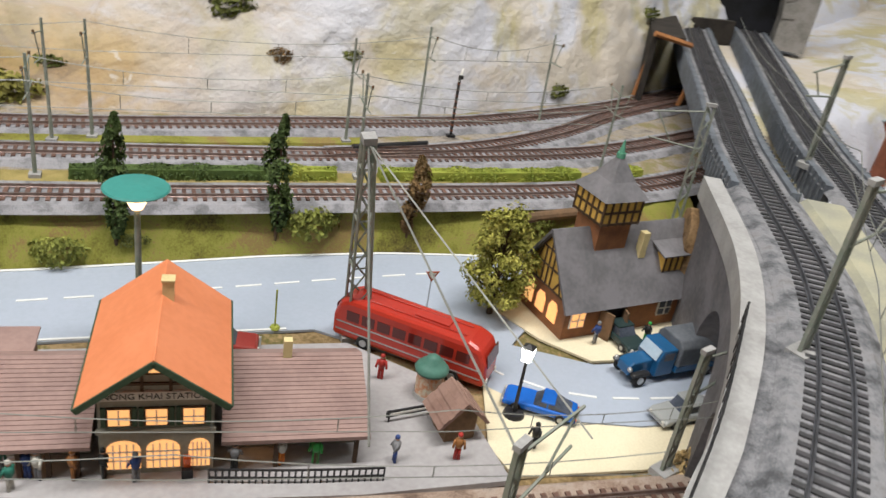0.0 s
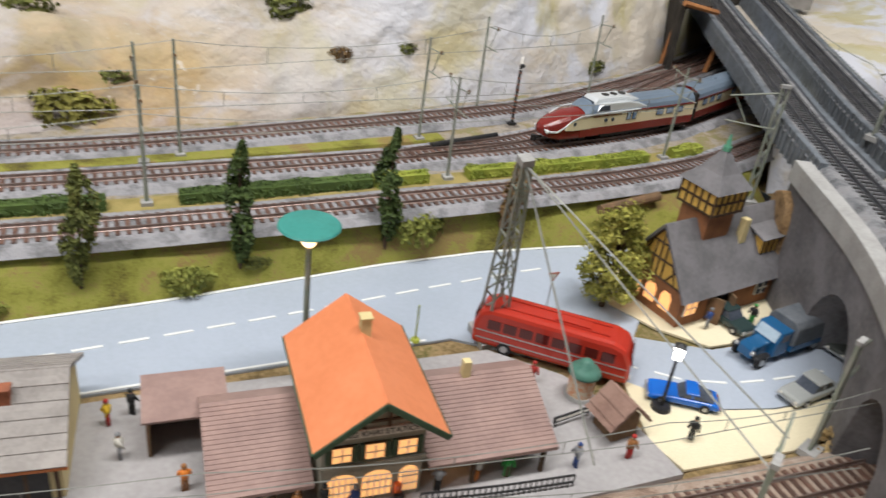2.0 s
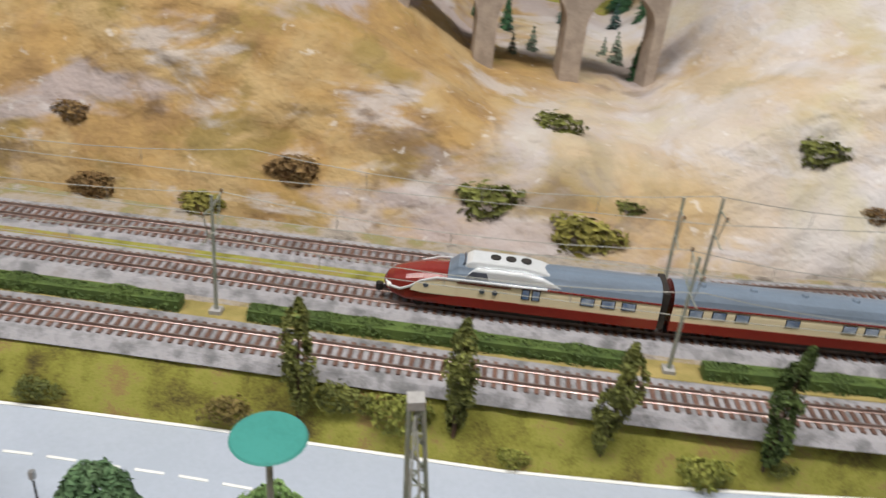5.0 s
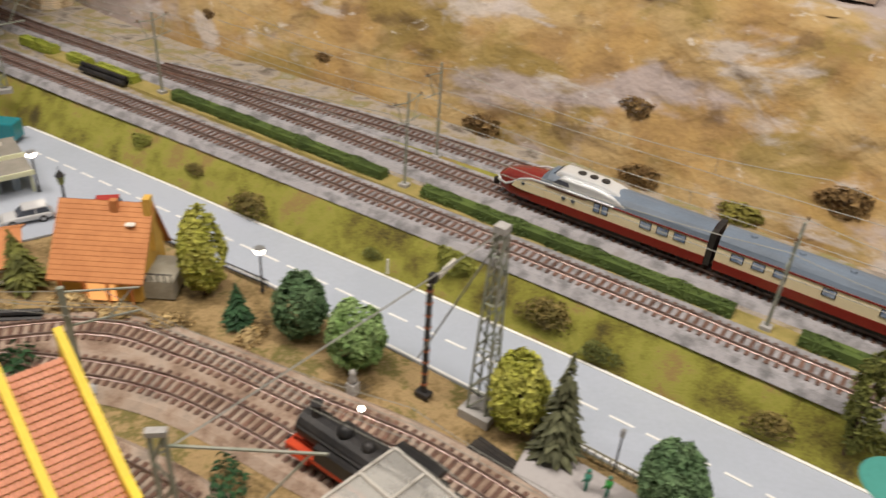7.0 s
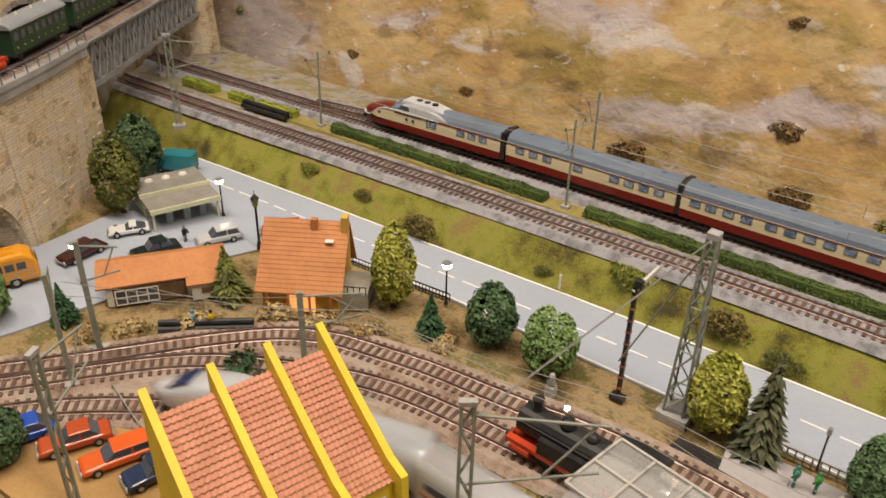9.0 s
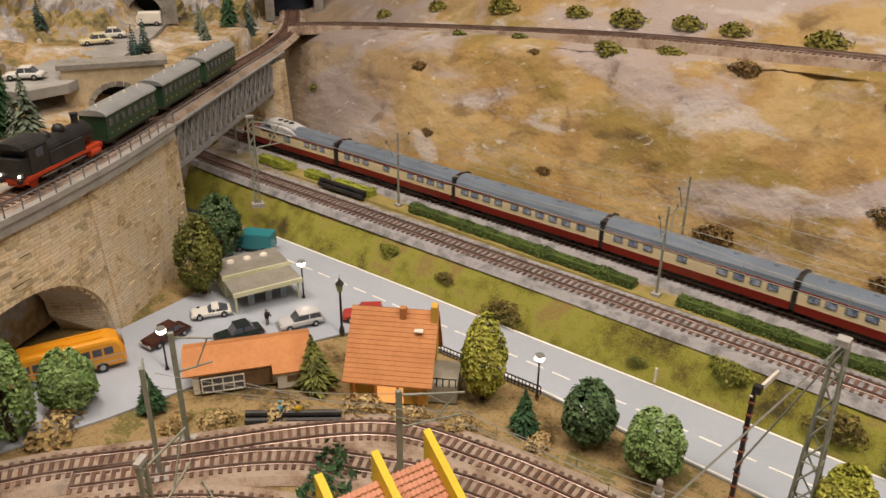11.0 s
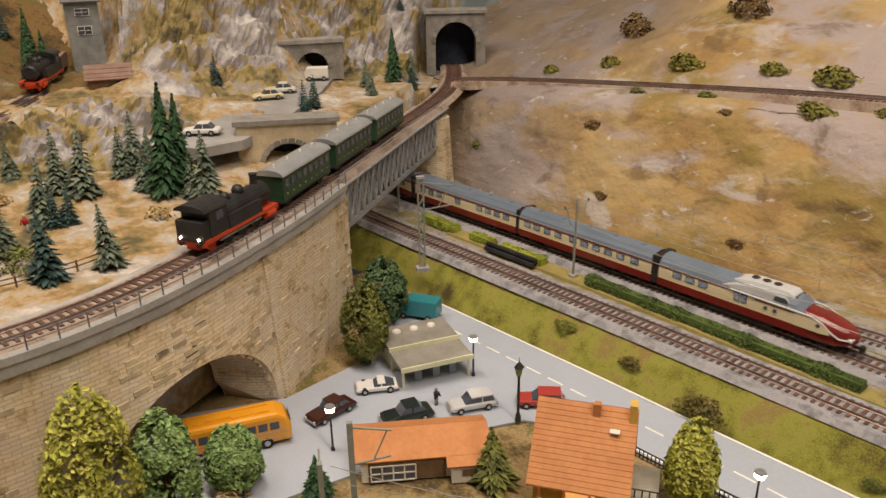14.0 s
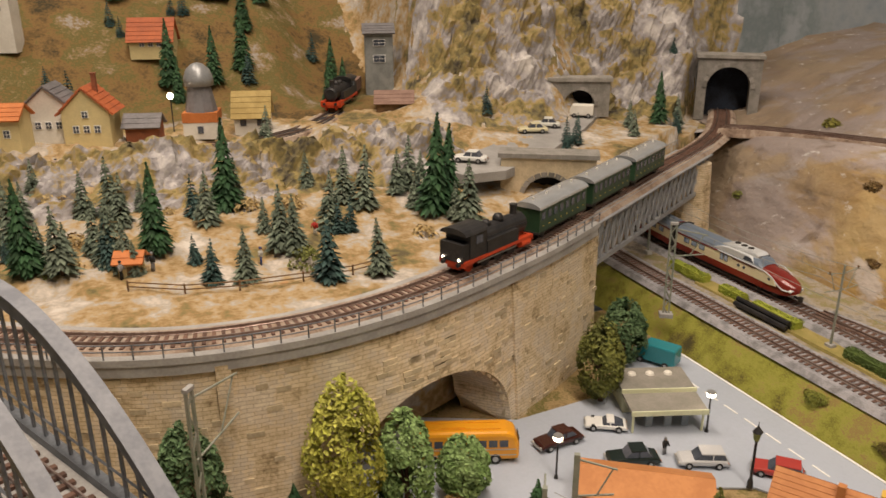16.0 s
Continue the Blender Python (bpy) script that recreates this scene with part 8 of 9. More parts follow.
# black engine by the platform, and the engine of the village line
b2 = copy_thing(eng, pose(-0.525, 0.3155, FRONTZ + RAILTOP, 0, 0, -3))
tagged(b2, "black steam engine with red wheels standing at the platform")
tender = thing("tender", "black coal tender behind the platform engine", "tender", pose(-0.435, 0.311, FRONTZ + RAILTOP, 0, 0, -4))
part("body", M().box(-0.028, 0.028, -0.0145, 0.0145, 0.010, 0.028), BLACK, tender, bevel=0.001)
part("coal", M().box(-0.024, 0.020, -0.012, 0.012, 0.028, 0.031), CHASSIS, tender)
for x in (-0.018, 0.0, 0.018):
    for s in (-1, 1):
        part("wheel", M().cyl(0.0055, 0.0055, -0.001, 0.001, 14, pose(x, s * 0.0095, 0.0055, 90)), REDCHASSIS, tender)
b3 = copy_thing(eng, pose(-1.825, 0.252, 0.2735 + RAILTOP, 0, 0, 149))
tagged(b3, "black steam engine on the village line by the mine")
wag = thing("goods_wagon", "brown goods wagon behind the village engine", "goods wagon", pose(-1.925, 0.300, 0.2735 + RAILTOP, 0, 0, 155))
part("body", M().box(-0.034, 0.034, -0.014, 0.014, 0.009, 0.030), R_BROWN, wag)
for x in (-0.02, 0.02):
    for s in (-1, 1):
        part("wheel", M().cyl(0.0055, 0.0055, -0.001, 0.001, 14, pose(x, s * 0.0085, 0.0055, 90)), CHASSIS, wag)

# ---- white high-speed train on the innermost track ----
GLOSSWHITE = mat("gloss_white", (0.74, 0.76, 0.80), (0.70, 0.72, 0.76), rough=0.2, metal=0.45, scale=10, bump=0.01, spec=0.6)


def white_car(end):
    top = thing("high_speed_train_car", "glossy white high-speed train car with dark windows", "railway coach", group="cars of the white train")
    L = 0.232
    secs = [(-L / 2, 1, 1, 0), (L / 2, 1, 1, 0)]
    if end:
        secs = [(-L / 2, 0.25, 0.10, 0.004), (-L / 2 + 0.006, 0.55, 0.24, 0.002), (-L / 2 + 0.018, 0.78, 0.42, 0), (-L / 2 + 0.036, 0.92, 0.68, 0), (-L / 2 + 0.056, 0.99, 0.90, 0), (-L / 2 + 0.075, 1, 1, 0), (L / 2, 1, 1, 0)]
    part("body", hull(secs, lambda k, i, n: 0), [GLOSSWHITE], top, smooth=True)
    for s in (-1, 1):
        part("window_band", M().cbox(0.028 if end else 0.0, s * (CAR_W + 0.0001), 0.0265, L - (0.095 if end else 0.02), 0.0005, 0.0065), GLASS, top)
        part("stripe", M().cbox(0.028 if end else 0.0, s * (CAR_W + 0.0001), 0.0175, L - (0.095 if end else 0.01), 0.0005, 0.0016), R_RED, top)
    if end:
        part("windscreen", M().cbox(0, 0, 0, 0.022, 0.020, 0.0016, Matrix.Translation((-L / 2 + 0.030, 0, 0.0285)) @ pose(0, 0, 0, 0, -30)), mat("blue_black_glass", (0.02, 0.04, 0.12), rough=0.1, bump=0), top)
    part("roof_box", M().cbox(0.03, 0, 0.0435, 0.03, 0.014, 0.0018), GLOSSWHITE, top)
    part("underframe", M().box(-L / 2 + 0.06, L / 2 - 0.04, -0.0145, 0.0145, 0.004, 0.0085), CHASSIS, top)
    bogies(top, (-0.07, 0.082))
    return top


white_train = [white_car(True), white_car(False)]
white_train.append(copy_thing(white_train[0], Matrix()))
WT = [(-1.45, -0.95, FRONTZ), (-1.30, -0.65, FRONTZ), (-1.1, -0.25, FRONTZ), (-0.97, 0.0, FRONTZ), (-0.885, 0.12, FRONTZ), (-0.79, 0.19, FRONTZ), (-0.66, 0.228, FRONTZ), (-0.52, 0.232, FRONTZ), (-0.3, 0.215, FRONTZ), (0.0, 0.175, FRONTZ), (0.35, 0.12, FRONTZ)]
w_at, w_len = along(line_through(WT, 0.01), 0.01)
W0 = min((abs(w_at(s).x + 0.509), s) for s in np.arange(0, w_len, 0.003))[1]


def white_rows(k):
    rows = []
    for t in TICKS:
        # it waits beyond the view, runs past, and waits again
        nose = W0 + 0.025 + 0.50 * (max(7.3, min(10.0, t)) - 8.3) + 0.004 * (t - 8.3)
        mid = nose - 0.116 - 0.236 * k
        rows.append((t, on_line(w_at, mid, 0.075, RAILTOP, flip=(k == 2))))
    return rows


# ---- masts, wires, lamps ----
def line_mast(label, m, h, arm=0.022, side=1, arms=1):
    top = thing("catenary_mast", label, "catenary mast", m, "catenary masts")
    part("foot", M().box(-0.0045, 0.0045, -0.0045, 0.0045, -0.003, 0.0035), CONCRETE, top, "pale concrete foot")
    part("post", M().cyl(0.0017, 0.0012, 0, h, 6), MAST, top)
    for k in range(arms):
        s = side if k == 0 else -side
        part("arm", M().rod((0, 0, h * 0.90), (0, s * arm, h * 0.94), 0.0006).rod((0, 0, h * 0.70), (0, s * arm, h * 0.72), 0.0006).rod((0, s * arm * 0.4, h * 0.715), (0, s * arm * 0.75, h * 0.925), 0.0005), MAST, top)
        part("insulator", M().cyl(0.0011, 0.0011, 0, 0.0035, 8, pose(0, s * arm * 0.85, h * 0.925)), FENCEWOOD, top)
    return top


hm = line_mast("grey-green mast between the hedges", pose(0.0, between(0.0), BEDZ - 0.001), 0.100, 0.024, 1, 2)
HMX = (0.0, 0.524, 0.266, -0.348, -0.715, -1.083, -1.42)
for x in HMX[1:]:
    copy_thing(hm, pose(x, between(x), BEDZ - 0.001, random.uniform(-2, 2), random.uniform(-2, 2), 0))
fm = line_mast("tall grey-green mast at the foot of the rock", pose(0.372, 0.786, BEDZ - 0.002), 0.108, 0.030, -1)
for x, y in ((0.530, 0.800), (0.036, 0.700), (0.004, 0.688), (-0.728, 0.693), (0.273, 0.712)):
    copy_thing(fm, pose(x, y, BEDZ - 0.002, random.uniform(-2, 2), random.uniform(-2, 2), random.uniform(-8, 8)))

WIRE = mat("grey_wire", (0.30, 0.30, 0.27), (0.22, 0.22, 0.20), rough=0.5, metal=0.3, bump=0)


def wire(points, r=0.00035, label="thin grey overhead wire along the track"):
    m = M()
    points = [Vector(p) for p in points]
    way = (points[-1] - points[0]).normalized()
    side = way.cross(Vector((0, 0, 1)) if abs(way.z) < 0.9 else Vector((1, 0, 0))).normalized() * r
    over = side.cross(way).normalized() * r
    m.add([p + o for p in points for o in (side, over, -side, -over)], [(4 * k + i, 4 * k + (i + 1) % 4, 4 * k + 4 + (i + 1) % 4, 4 * k + 4 + i) for k in range(len(points) - 1) for i in range(4)] + [(3, 2, 1, 0), tuple(4 * len(points) - 4 + i for i in range(4))])
    return tagged(part("overhead_wire", m, WIRE), label, "overhead wire", "overhead wires")


def catenary(spots, low, high, drop=3):
    """A carrying wire that sags between masts over a contact wire, with droppers."""
    for (a, b) in zip(spots, spots[1:]):
        a, b = Vector(a), Vector(b)
        top = [a.lerp(b, k / 8) + Vector((0, 0, high - 4 * (high - low) * 0.55 * (k / 8) * (1 - k / 8))) for k in range(9)]
        wire(top)
        wire([a + Vector((0, 0, low)), b + Vector((0, 0, low))])
        for k in (2, 4, 6):
            wire([top[k], a.lerp(b, k / 8) + Vector((0, 0, low))], 0.0003, "short dropper of the overhead wire")


xs = sorted(HMX)
catenary([(x, between(x) - 0.030, 0) for x in xs], 0.166, 0.186)
catenary([(x, between(x) + 0.030, 0) for x in xs], 0.166, 0.186)
catenary([(x, y, 0) for x, y in ((-1.07, 0.70), (-0.714, 0.70), (-0.345, 0.70), (0.036, 0.715), (0.372, 0.770), (0.536, 0.80))], 0.172, 0.198)


def pylon(label, m, h, foot=0.0078, head=0.0034):
    top = thing("lattice_pylon", label, "pylon", m, "lattice pylons")
    part("base", M().box(-foot - 0.005, foot + 0.005, -foot - 0.005, foot + 0.005, -0.002, 0.006), CONCRETE, top)
    def corner(k, f):
        r = foot + (head - foot) * f
        return Vector((r * (1 if k in (0, 3) else -1), r * (1 if k in (0, 1) else -1), 0.006 + (h - 0.006) * f))
    for k in range(4):
        part("leg", M().rod(corner(k, 0), corner(k, 1), 0.0011, 5), MAST, top)
    n = 8
    for k in range(4):
        for i in range(n):
            a, b = i / n, (i + 1) / n
            part("brace", M().rod(corner(k, a), corner((k + 1) % 4, b), 0.0008, 4), MAST, top)
            if i % 2:
                part("crossbar", M().rod(corner(k, a), corner((k + 1) % 4, a), 0.0008, 4), MAST, top)
    part("cap", M().box(-head - 0.001, head + 0.001, -head - 0.001, head + 0.001, h - 0.002, h + 0.003), CONCRETE, top)
    return top


pyB = pylon("grey-green lattice pylon between road and tracks", pose(-0.502, 0.428, 0.055), 0.163)
pyA = copy_thing(pyB, pose(0.230, 0.432, 0.056, 10, -5, 0))
pyC = pylon("grey-green lattice pylon beside the goods shed", pose(-0.166, 0.419, 0.056, 0, -4, 10), 0.143)
sg = thing("railway_signal", "dark lattice signal mast beside the road", "railway signal", pose(-0.547, 0.416, 0.055))
part("mast", M().box(-0.0016, 0.0016, -0.0016, 0.0016, 0, 0.108), BLACK, sg)
for k in range(9):
    part("ring", M().cbox(0, 0, 0.012 + k * 0.011, 0.0042, 0.0042, 0.0016), BRICKRED, sg)
part("signal_arm", M().box(-0.001, 0.026, -0.0012, 0.0012, 0, 0.003, pose(0, 0, 0.104, 0, -40, 60)), W_WHITE, sg)
part("lantern", M().cbox(0.002, 0, 0.112, 0.006, 0.005, 0.006), BLACK, sg)
part("base", M().box(-0.006, 0.006, -0.004, 0.004, 0, 0.004), BLACK, sg)
s2 = copy_thing(sg, pose(0.398, 0.745, BEDZ - 0.003) @ Matrix.Diagonal((0.7, 0.7, 0.62, 1)))
s2.matrix_basis = pose(0.398, 0.745, BEDZ - 0.003) @ Matrix.Diagonal((0.75, 0.75, 0.6, 1))


def small_mast(label, x, y, h, yaw, z=0.055, lattice=False, arm=0.05):
    top = thing("catenary_mast", label, "catenary mast", pose(x, y, z, 0, 0, yaw), "front catenary masts")
    part("foot", M().box(-0.008, 0.008, -0.006, 0.006, -0.001, 0.004), CONCRETE, top)
    w = 0.0034
    if lattice:
        for a in (-1, 1):
            part("upright", M().box(a * w - 0.0009, a * w + 0.0009, -0.0012, 0.0012, 0, h), MAST, top)
        for k in range(10):
            z0, z1 = h * k / 10, h * (k + 1) / 10
            part("brace", M().rod((-w if k % 2 else w, 0, z0), (w if k % 2 else -w, 0, z1), 0.0009, 4), MAST, top)
        part("cap", M().box(-0.0048, 0.0048, -0.002, 0.002, h, h + 0.003), CONCRETE, top)
    else:
        part("post", M().box(-0.0022, 0.0022, -0.0018, 0.0018, 0, h), MAST, top)
    part("arm", M().rod((0, 0, h * 0.96), (arm, 0, h * 0.90), 0.0009).rod((0, 0, h * 0.66), (arm * 0.96, 0, h * 0.70), 0.0009).rod((arm * 0.55, 0, h * 0.69), (arm * 0.9, 0, h * 0.905), 0.0007), MAST, top)
    return top


small_mast("grey lattice catenary mast beside the platform roof", -0.533, 0.178, 0.162, 40, lattice=True, arm=0.075)
small_mast("olive catenary mast behind the yellow hall", -0.748, 0.262, 0.098, 55)
small_mast("olive catenary mast beside the curve", -0.905, 0.150, 0.105, 150, arm=0.03)
small_mast("olive catenary mast beside the fir", -0.925, 0.188, 0.11, 60, arm=0.03)
small_mast("grey lattice mast at the car park", -0.775, 0.078, 0.135, 120, lattice=True, arm=0.05)
small_mast("olive lattice mast at the yard", 0.392, 0.262, 0.092, 20, lattice=True, arm=0.042)
small_mast("olive lattice mast on the near side of the track", 0.235, 0.178, 0.115, 35, lattice=True, arm=0.06)
small_mast("grey lattice mast before the stone viaduct", -1.02, -0.075, 0.17, 140, lattice=True, arm=0.06)
small_mast("olive lattice mast on the brick viaduct", 0.418, 0.225, 0.10, 20, z=VZ - 0.002, lattice=True, arm=0.05)
small_mast("olive lattice mast on the outer viaduct track", 0.60, 0.27, 0.10, 200, z=VZ - 0.002, lattice=True, arm=0.05)
small_mast("olive lattice mast at the girder bridge", 0.655, 0.50, 0.10, 200, z=VZ - 0.002, lattice=True, arm=0.05)
small_mast("olive lattice mast beyond the half-timbered house", 0.56, 0.535, 0.12, 160, z=0.09, lattice=True, arm=0.05)
small_mast("grey lattice mast at the truss bridge", -1.235, 0.505, 0.12, 60, z=0.09, lattice=True, arm=0.04)
catenary([(-0.925, 0.17, 0), (-0.748, 0.290, 0), (-0.50, 0.33, 0), (-0.30, 0.33, 0), (0.0, 0.272, 0), (0.235, 0.243, 0), (0.40, 0.235, 0)], 0.122, 0.136)
catenary([(-0.85, 0.20, 0), (-0.70, 0.285, 0), (-0.48, 0.30, 0), (-0.2, 0.265, 0), (0.1, 0.218, 0), (0.32, 0.19, 0)], 0.132, 0.146)
for a, b in (((-0.502, 0.428, 0.216), (-0.533, 0.178, 0.205)), ((-0.502, 0.428, 0.212), (-0.547, 0.405, 0.10)), ((0.216, 0.404, 0.214), (0.235, 0.178, 0.165)), ((0.216, 0.404, 0.214), (0.30, 0.22, 0.13)), ((-0.176, 0.419, 0.196), (-0.16, 0.24, 0.10)), ((-0.175, 0.419, 0.186), (-0.14, 0.24, 0.10)), ((0.216, 0.404, 0.214), (0.19, 0.24, 0.12))):
    wire([a, b], 0.0007, "pale stay wire from the lattice pylon")
catenary([(0.31, 0.09, 0), (0.405, 0.19, 0), (0.515, 0.325, 0), (0.59, 0.48, 0), (0.75, 0.77, 0)], VZ + 0.062, VZ + 0.078)


def globe_lamp(label, x, y, h, z=0.0555, shade=None):
    top = thing("street_lamp", label, "street lamp", pose(x, y, z), "street lamps")
    part("post", M().cyl(0.0011, 0.0008, 0, h, 8), BLACK, top)
    part("foot", M().cyl(0.0022, 0.0012, 0, 0.004, 8), BLACK, top)
    part("globe", M().lathe([(0.0015, h), (0.0042, h + 0.0015), (0.0046, h + 0.004), (0.0042, h + 0.0055)], 12), LAMPGLOW, top, "glowing white globe")
    part("cap", M().cyl(0.0048, 0.0040, h + 0.0055, h + 0.0068, 12), HUB, top)
    return top


globe_lamp("white globe street lamp at the kerb", -0.739, 0.4365, 0.040)
globe_lamp("white globe street lamp at the petrol station", -1.046, 0.419, 0.040)
globe_lamp("white globe street lamp at the viaduct road", -1.036, 0.238, 0.040)
TEAL = mat("teal_enamel", (0.06, 0.26, 0.225), (0.05, 0.22, 0.19), rough=0.5, scale=30, bump=0.02)
for x, y in ((0.082, 0.416), (-0.246, 0.404)):
    top = thing("disc_lamp", "tall lamp with a wide teal disc shade", "street lamp", pose(x, y, 0.056), "teal disc lamps")
    part("post", M().cyl(0.0022, 0.0018, 0, 0.108, 10), MAST, top, smooth=True)
    part("bulb_housing", M().lathe([(0.0035, 0.106), (0.0055, 0.110), (0.0058, 0.118)], 14), glow("warm_bulb", (1.0, 0.62, 0.30), 3.0), top, "warm glowing bulb housing")
    part("shade", M().lathe([(0.0185, 0.1185), (0.0195, 0.1195), (0.0185, 0.1205), (0.001, 0.1215)], 36), TEAL, top, "flat teal disc")
lb = thing("square_lamp", "black post lamp with a glowing square lantern", "street lamp", pose(0.315, 0.327, 0.0555))
part("post", M().cyl(0.0014, 0.0010, 0, 0.044, 8), BLACK, lb)
part("base", M().cyl(0.0075, 0.0065, 0, 0.003, 16), BLACK, lb)
part("lantern", M().cyl(0.0038, 0.0052, 0.044, 0.054, 4), LAMPGLOW, lb, "glowing glass lantern")
part("cap", M().cyl(0.0056, 0.0012, 0.054, 0.0565, 4), BLACK, lb)
lg = thing("old_lantern", "old dark green street lantern on a fluted post", "street lamp", pose(-0.957, 0.395, 0.0555))
part("post", M().lathe([(0.0030, 0), (0.0026, 0.006), (0.0014, 0.010), (0.0012, 0.048), (0.0020, 0.050)], 10), BLACK, lg)
part("lantern", M().cyl(0.0026, 0.0042, 0.050, 0.0585, 6), mat("lantern_glass", (0.35, 0.40, 0.15), (0.2, 0.25, 0.1), rough=0.15, bump=0), lg)
part("roof", M().cyl(0.0050, 0.0010, 0.0585, 0.064, 6).cyl(0.0006, 0.0002, 0.064, 0.069, 6), BLACK, lg)
for x, y in ((-0.395, 0.432), (-0.335, 0.395), (-0.283, 0.405)):
    top = thing("platform_lamp", "slim grey platform lamp", "street lamp", pose(x, y, 0.058), "platform lamps")
    part("post", M().cyl(0.0009, 0.0007, 0, 0.036, 6), BLACK, top)
    part("head", M().cbox(0, 0, 0.038, 0.003, 0.003, 0.006), HUB, top)

# ---- small things ----
ac = thing("advertising_column", "advertising column with green dome and orange posters", "advertising column", pose(0.262, 0.352, 0.0575))
part("drum", M().cyl(0.0092, 0.0092, 0, 0.020, 18), mat("poster_paper", (0.55, 0.20, 0.08), (0.62, 0.55, 0.42), rough=0.6, scale=260, fine=900), ac)
part("plinth", M().cyl(0.0105, 0.0100, 0, 0.003, 18), CONCRETE, ac)
part("dome", M().lathe([(0.0112, 0.020), (0.0115, 0.022), (0.009, 0.025), (0.005, 0.0275), (0.0045, 0.030), (0.001, 0.0315)], 18), mat("green_dome", (0.10, 0.22, 0.17), (0.07, 0.17, 0.13), rough=0.5), ac, smooth=True)
kiosk = house("wooden_kiosk", "small brown wooden kiosk with a hipped roof", pose(0.268, 0.316, 0.0572, 0, 0, 5), 0.020, 0.020, 0.018, 0.010, FENCEWOOD, R_BROWN, axis="y", category="kiosk")
bench = thing("platform_sign", "long dark sign board on the platform", "sign", pose(0.243, 0.330, 0.0572, 0, 0, 8))
part("board", M().box(-0.016, 0.016, -0.0006, 0.0006, 0.004, 0.0085), BLACK, bench)
part("lettering", M().box(-0.014, 0.014, -0.0009, -0.0006, 0.0055, 0.0070), W_WHITE, bench)
for x in (-0.014, 0.014):
    part("post", M().rod((x, 0, 0), (x, 0, 0.009), 0.0007), BLACK, bench)
ys_ = thing("yield_sign", "red and white triangular road sign on a thin post", "road sign", pose(0.290, 0.452, 0.0556))
part("post", M().rod((0, 0, 0), (0, 0, 0.030), 0.0006), HUB, ys_)
part("plate", M().ext([(-0.0055, 0.038), (0.0055, 0.038), (0, 0.029)], -0.0009, -0.0003), R_RED, ys_)
part("plate_centre", M().ext([(-0.0032, 0.0368), (0.0032, 0.0368), (0, 0.0315)], -0.0012, -0.0009), W_WHITE, ys_)
pole = thing("garden_post", "thin pale post with a yellow-green foot", "post", pose(0.172, 0.440, 0.0556))
part("post", M().rod((0, 0, 0), (0, 0, 0.032), 0.0007), L_LIME, pole)
part("foot", M().cyl(0.004, 0.003, 0, 0.002, 10), L_LIME, pole)
stn = thing("white_marker", "small white marker post on the bank", "post", pose(-0.665, 0.524, 0.060))
part("post", M().rod((0, 0, 0), (0, 0, 0.016), 0.0012, 6), W_WHITE, stn)
box_m = thing("mail_box", "orange and black platform machine", "vending machine", pose(0.108, 0.300, 0.0572))
part("cabinet", M().cbox(0, 0, 0.006, 0.004, 0.004, 0.012), paint("signal_orange", (0.80, 0.14, 0.03)), box_m, bevel=0.0008)
part("stand", M().cbox(0, -0.003, 0.003, 0.006, 0.003, 0.006), BLACK, box_m)
CORK = mat("cork_lumps", (0.40, 0.24, 0.11), (0.26, 0.15, 0.07), rough=0.95, scale=90, fine=500, bump=0.6)
cork = M()
for k in range(70):
    cork.ball(random.uniform(0.004, 0.009), pose(0.552 + random.gauss(0, 0.009), 0.462 + random.gauss(0, 0.006), 0.058 + random.uniform(0, 0.085)), n=4)
tagged(part("stone_heap", cork, CORK), "brown rubble column against the viaduct", "rubble")
log = thing("log", "dark log lying on the grass", "log", pose(0.43, 0.552, 0.088, 0, 0, 12))
part("log", M().rod((-0.04, 0, 0.004), (0.04, 0, 0.004), 0.005, 10), FENCEWOOD, log)

# figures: one plain mesh each
SKIN = mat("doll_skin", (0.62, 0.40, 0.28), bump=0)


def figure(label, m, coat, trousers, bent=0.0, h=0.0195):
    f = M()
    s = h / 0.0195
    for y in (-0.0011, 0.0011):
        f.rod((0, y, 0), (0, y * 0.9, 0.0095 * s), 0.0011 * s, 6, 1)
    f.lathe([(0.0018 * s, 0.009 * s), (0.0026 * s, 0.011 * s), (0.0028 * s, 0.0145 * s), (0.0012 * s, 0.0162 * s)], 8, pose(0, 0, 0, 0, bent), 0)
    for y in (-1, 1):
        f.rod((0, y * 0.0028 * s, 0.0148 * s), (0.0022 * s, y * 0.0036 * s, 0.0098 * s), 0.0008 * s, 5, 0)
    f.ball(0.0016 * s, pose(math.sin(radians(bent)) * 0.017 * s, 0, 0.0178 * s), 2, 6)
    f.ball(0.0017 * s, pose(math.sin(radians(bent)) * 0.017 * s, 0, 0.0184 * s), 1, 6)
    ob = part("figure", f, [coat, trousers, SKIN], smooth=True)
    ob.matrix_basis = m
    return tagged(ob, label, "figurine", "painted figurines")


